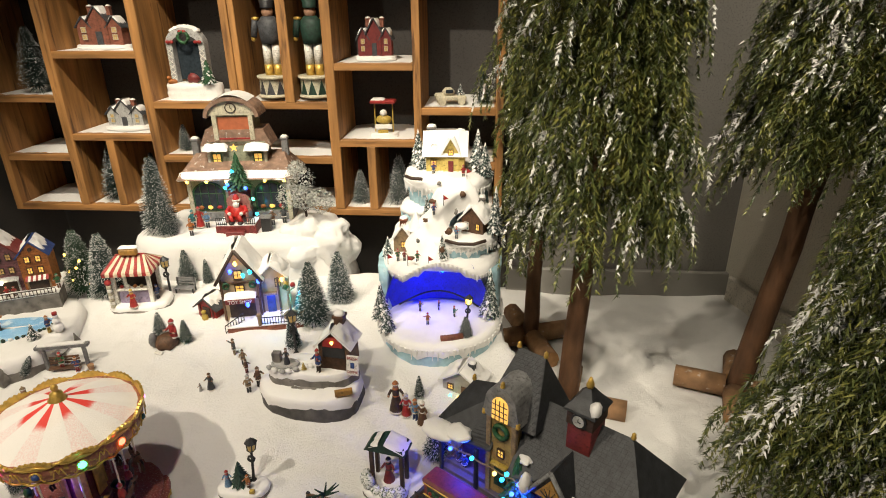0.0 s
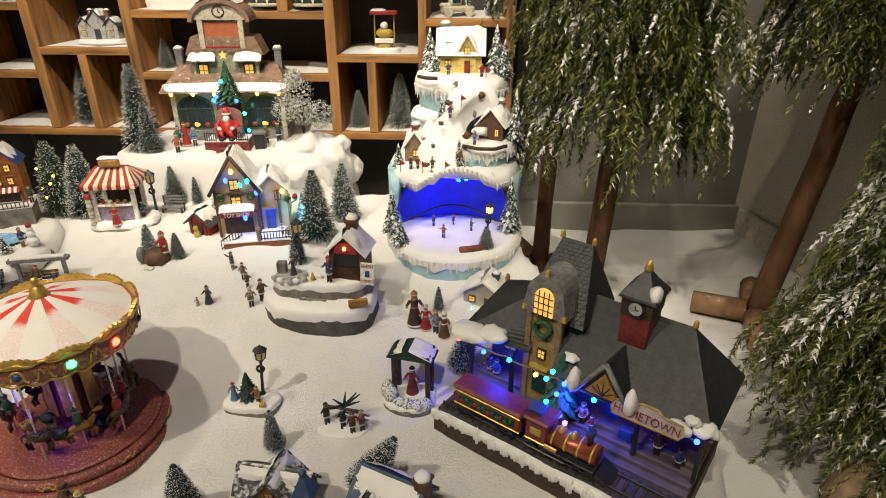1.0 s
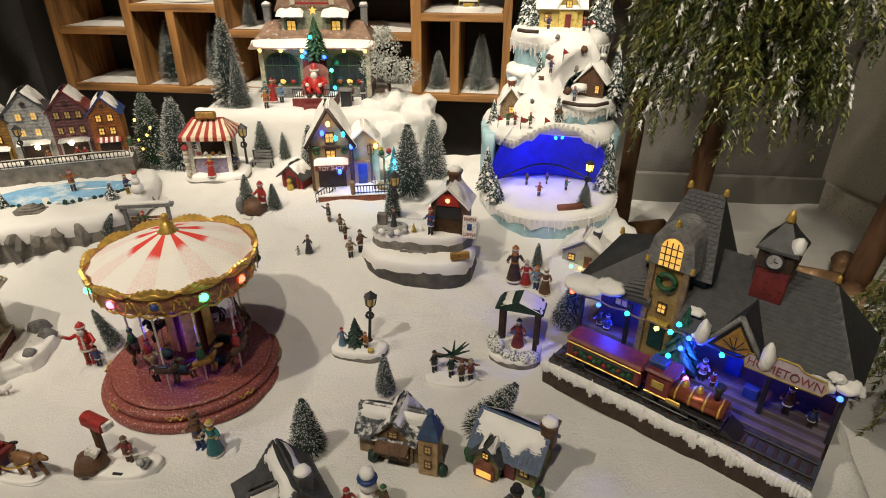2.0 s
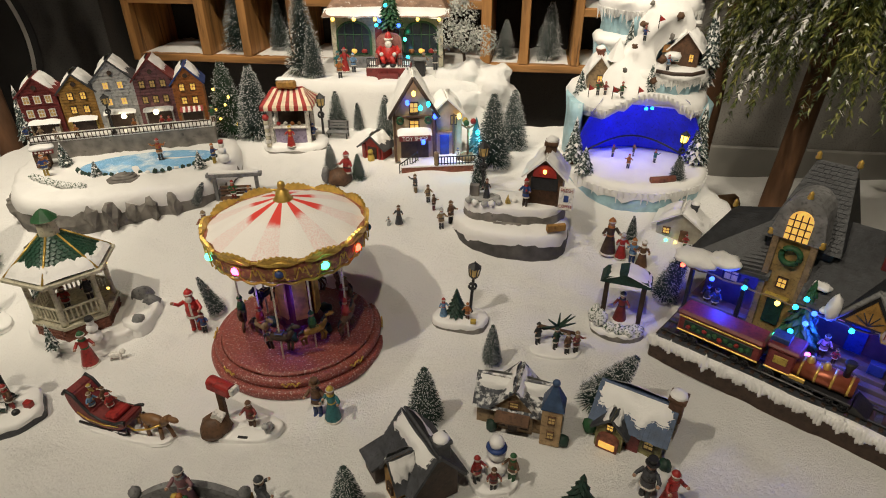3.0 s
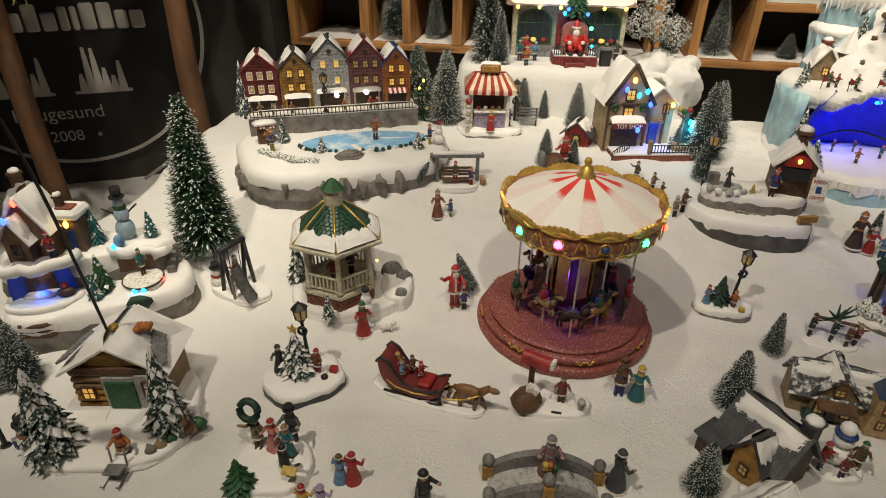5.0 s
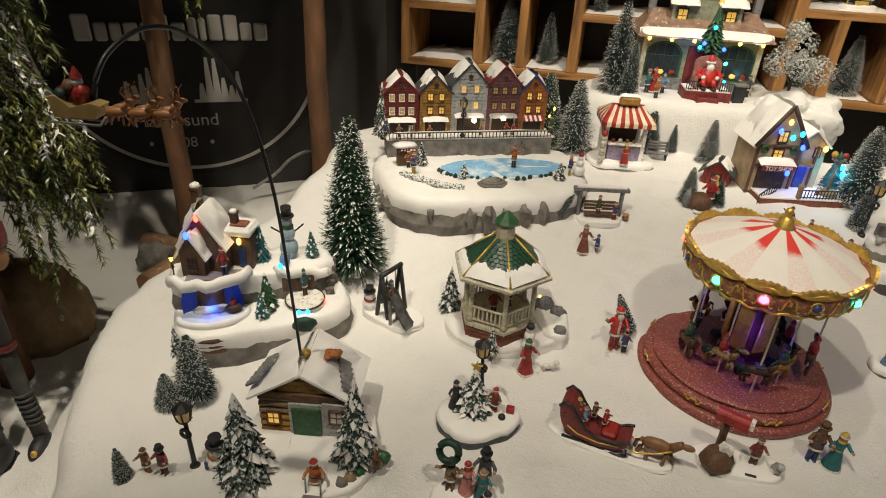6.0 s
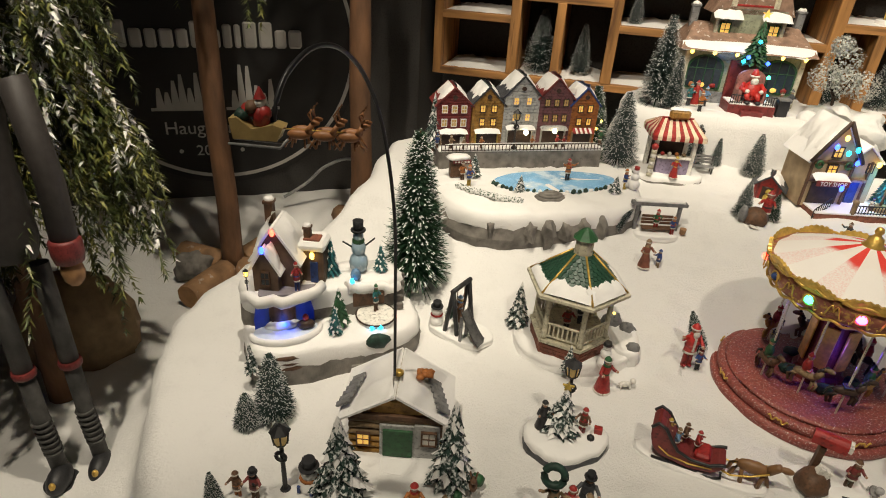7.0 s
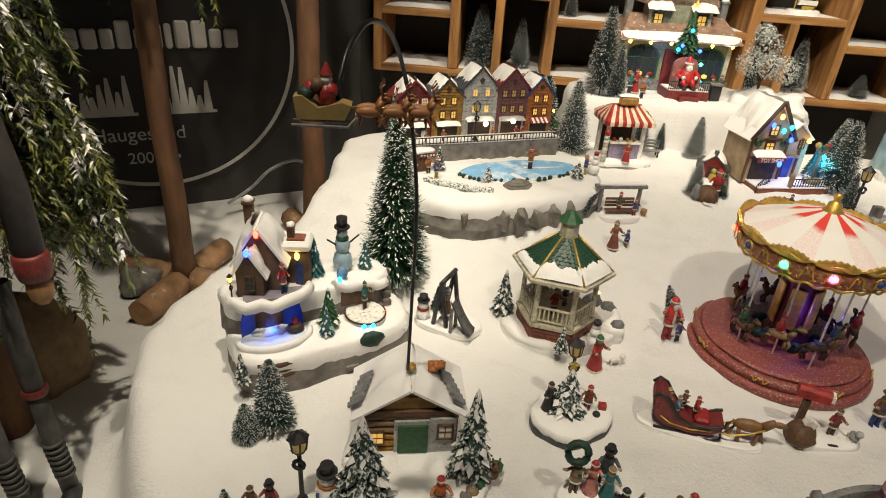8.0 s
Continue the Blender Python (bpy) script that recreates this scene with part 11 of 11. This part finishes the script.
def shelf_car():
    th = thing("toy_truck", "cream toy pickup truck with fir on snowy shelf", "toy truck", (-0.030, 2.185, 0.606), 14)
    bm = bmesh.new()
    box(bm, (0, 0, 0.024), (0.105, 0.044, 0.018), bevel=0.005)
    box(bm, (-0.008, 0, 0.044), (0.040, 0.040, 0.028), bevel=0.010)
    box(bm, (-0.040, 0, 0.034), (0.034, 0.036, 0.014), bevel=0.006)
    part("body", bm, CREAM, th)
    slot(th, "cab_window", (-0.008, -0.0205, 0.048), (0.026, 0.002, 0.012), GLASS)
    for x in (-0.034, 0.034):
        for s in (-1, 1):
            bm = bmesh.new()
            cyl(bm, (x, s * 0.022 + 0.004, 0.013), 0.013, 0.013, 0.008, 16, rx=90)
            part("wheel", bm, CREAM, th)
    resin_tree(th, (0.034, 0, 0.030), 0.040, 0.016, 5, 2)
    th = thing("snack_kiosk", "small yellow snack stand with red roof on shelf", "stall", (-0.270, 2.19, 0.494))
    mound(th, outline(0.050, 0.036, 24, 3, 0.08, 2.4), -0.003, 0.014, 3, False)
    for x in (-0.032, 0.032):
        slot(th, "post", (x, 0, 0.066), (0.004, 0.004, 0.105), YELLOW)
    slot(th, "roof", (0, 0, 0.122), (0.088, 0.050, 0.012), RED, bevel=0.003)
    bm = bmesh.new()
    snow_patch(bm, (-0.044, 0.024, 0.1285), (0.050, 0, 0), (0, -0.050, 0), (0, 0, 1), 0.005, 1, 0.2, 3)
    part("roof_snow", bm, SNOW, th)
    bm = bmesh.new()
    ball(bm, (0, 0, 0.058), (0.030, 0.020, 0.018), 0, 2, rough=0.2)
    ball(bm, (0, -0.006, 0.082), 0.013, 1)
    part("snack_figure", bm, [YELLOW, WHITE], th)
    slot(th, "counter", (0, -0.014, 0.036), (0.060, 0.012, 0.014), SNOW)
    slot(th, "yellow_sign", (0, -0.024, 0.020), (0.036, 0.006, 0.012), YELLOW)


shelf_car()

# ---------------------------------------------------------------- tall nutcracker, sack and cable at the side


def tall_nutcracker():
    bm = bmesh.new()
    for s, (fx, fy) in zip((-1, 1), ((-0.055, -0.02), (0.055, 0.02))):
        tube(bm, [(fx, fy, 0.03), (fx - 0.006, fy + 0.004, 0.12), (fx - 0.012, fy + 0.010, 0.30)], 0.024, 12, 0)
        tube(bm, [(fx - 0.012, fy + 0.010, 0.30), (fx - 0.02, fy + 0.02, 0.52)], 0.026, 12, 0)
        for k in range(7):
            tube(bm, [(fx - 0.002 - k * 0.001 + 0.025 * math.cos(t), fy + 0.002 + 0.025 * math.sin(t), 0.085 + k * 0.014) for t in [2 * math.pi * i / 14 for i in range(15)]], 0.004, 5, 0)
        lathe(bm, [(0.031, 0.285), (0.033, 0.292), (0.031, 0.300)], (fx - 0.012, fy + 0.010, 0), 14, 2)
        ball(bm, (fx + 0.008, fy - 0.034, 0.026), (0.034, 0.062, 0.028), 1, 3)
        ball(bm, (fx + 0.010, fy - 0.084, 0.040), 0.010, 4, 2)
        cyl(bm, (fx + 0.006, fy - 0.025, 0.0), 0.050, 0.052, 0.012, 20, mi=1)
    lathe(bm, [(0.07, 0.54), (0.085, 0.58), (0.08, 0.72), (0.10, 0.86), (0.06, 0.92)], (-0.02, 0.02, 0), 20, 3, sy=0.75)
    for s in (-1, 1):
        tube(bm, [(-0.02 + s * 0.13, 0.02, 0.86), (-0.02 + s * 0.16, 0.0, 0.70), (-0.02 + s * 0.165, -0.02, 0.565)], 0.034, 10, 3)
        lathe(bm, [(0.036, 0.545), (0.040, 0.56), (0.040, 0.585), (0.034, 0.59)], (-0.02 + s * 0.165, -0.02, 0), 14, 2)
        ball(bm, (-0.02 + s * 0.167, -0.024, 0.525), (0.030, 0.028, 0.032), 5, 2)
    ball(bm, (-0.02, 0.02, 0.99), (0.07, 0.065, 0.08), 5, 3)
    lathe(bm, [(0.085, 1.03), (0.08, 1.05), (0.095, 1.20), (0.06, 1.22)], (-0.02, 0.02, 0), 20, 1)
    single("tall_nutcracker", bm, [mat("grey_trousers", (0.06, 0.058, 0.055), 0.6, scale=40, var=0.4, bump=0.4), IRON, MAROON, mat("dark_coat", (0.035, 0.03, 0.028), 0.6), GOLD, CUTWOOD], "tall dark nutcracker figure standing on snowy floor", "nutcracker", (-1.895, 0.530, FLOOR), 24).scale = (0.55, 0.55, 0.82)


tall_nutcracker()


def burlap_sack():
    bm = bmesh.new()
    n = 40
    rings = []
    for r, z in ((0.115, 0.0), (0.125, 0.04), (0.120, 0.10), (0.095, 0.155), (0.055, 0.185), (0.03, 0.20)):
        rings.append([bm.verts.new((r * (1 + 0.06 * math.sin(i * 1.7 + z * 20) + 0.08 * noise.noise((i * 0.3, z * 9, 2))) * math.cos(2 * math.pi * i / n), r * 0.8 * (1 + 0.05 * math.sin(i * 2.3)) * math.sin(2 * math.pi * i / n), z)) for i in range(n)])
    for lo, hi in zip(rings, rings[1:]):
        for i in range(n):
            bm.faces.new((lo[i], lo[(i + 1) % n], hi[(i + 1) % n], hi[i])).smooth = True
    bm.faces.new(rings[-1]), bm.faces.new(rings[0][::-1])
    ob = single("root_ball", bm, BURLAP, "brown burlap-wrapped root ball on snowy floor", "sack", (-2.16, 0.82, FLOOR), 20)
    copy_thing(ob, Matrix.Translation((0.80, 0.98, FLOOR)) @ Matrix.Rotation(1.0, 4, "Z") @ Matrix.Scale(0.65, 4))
    bm = bmesh.new()
    ball(bm, (0, 0, 0.03), (0.055, 0.045, 0.04), 0, 3, rough=0.4)
    single("stone", bm, STONE, "dark grey stone lying on snowy floor", "stone", (-2.12, 1.18, FLOOR), 10)
    bm = bmesh.new()
    pts = [(-2.10, 1.66, -0.17), (-2.03, 1.70, -0.12), (-1.97, 1.72, -0.06), (-1.89, 1.75, -0.03), (-1.83, 1.78, -0.08), (-1.80, 1.80, -0.16)]
    fine = []
    for i in range(len(pts) - 1):
        a, b, c, d = (Vector(pts[max(0, min(len(pts) - 1, i + k))]) for k in (-1, 0, 1, 2))
        for t in [j / 6 for j in range(6)]:
            fine.append(0.5 * ((2 * b) + (c - a) * t + (2 * a - 5 * b + 4 * c - d) * t * t + (3 * b - a - 3 * c + d) * t ** 3))
    tube(bm, fine, 0.0055, 8)
    single("cable", bm, mat("grey_cable", (0.33, 0.33, 0.32), 0.5), "pale grey electric cable hanging along wall", "cable")


burlap_sack()
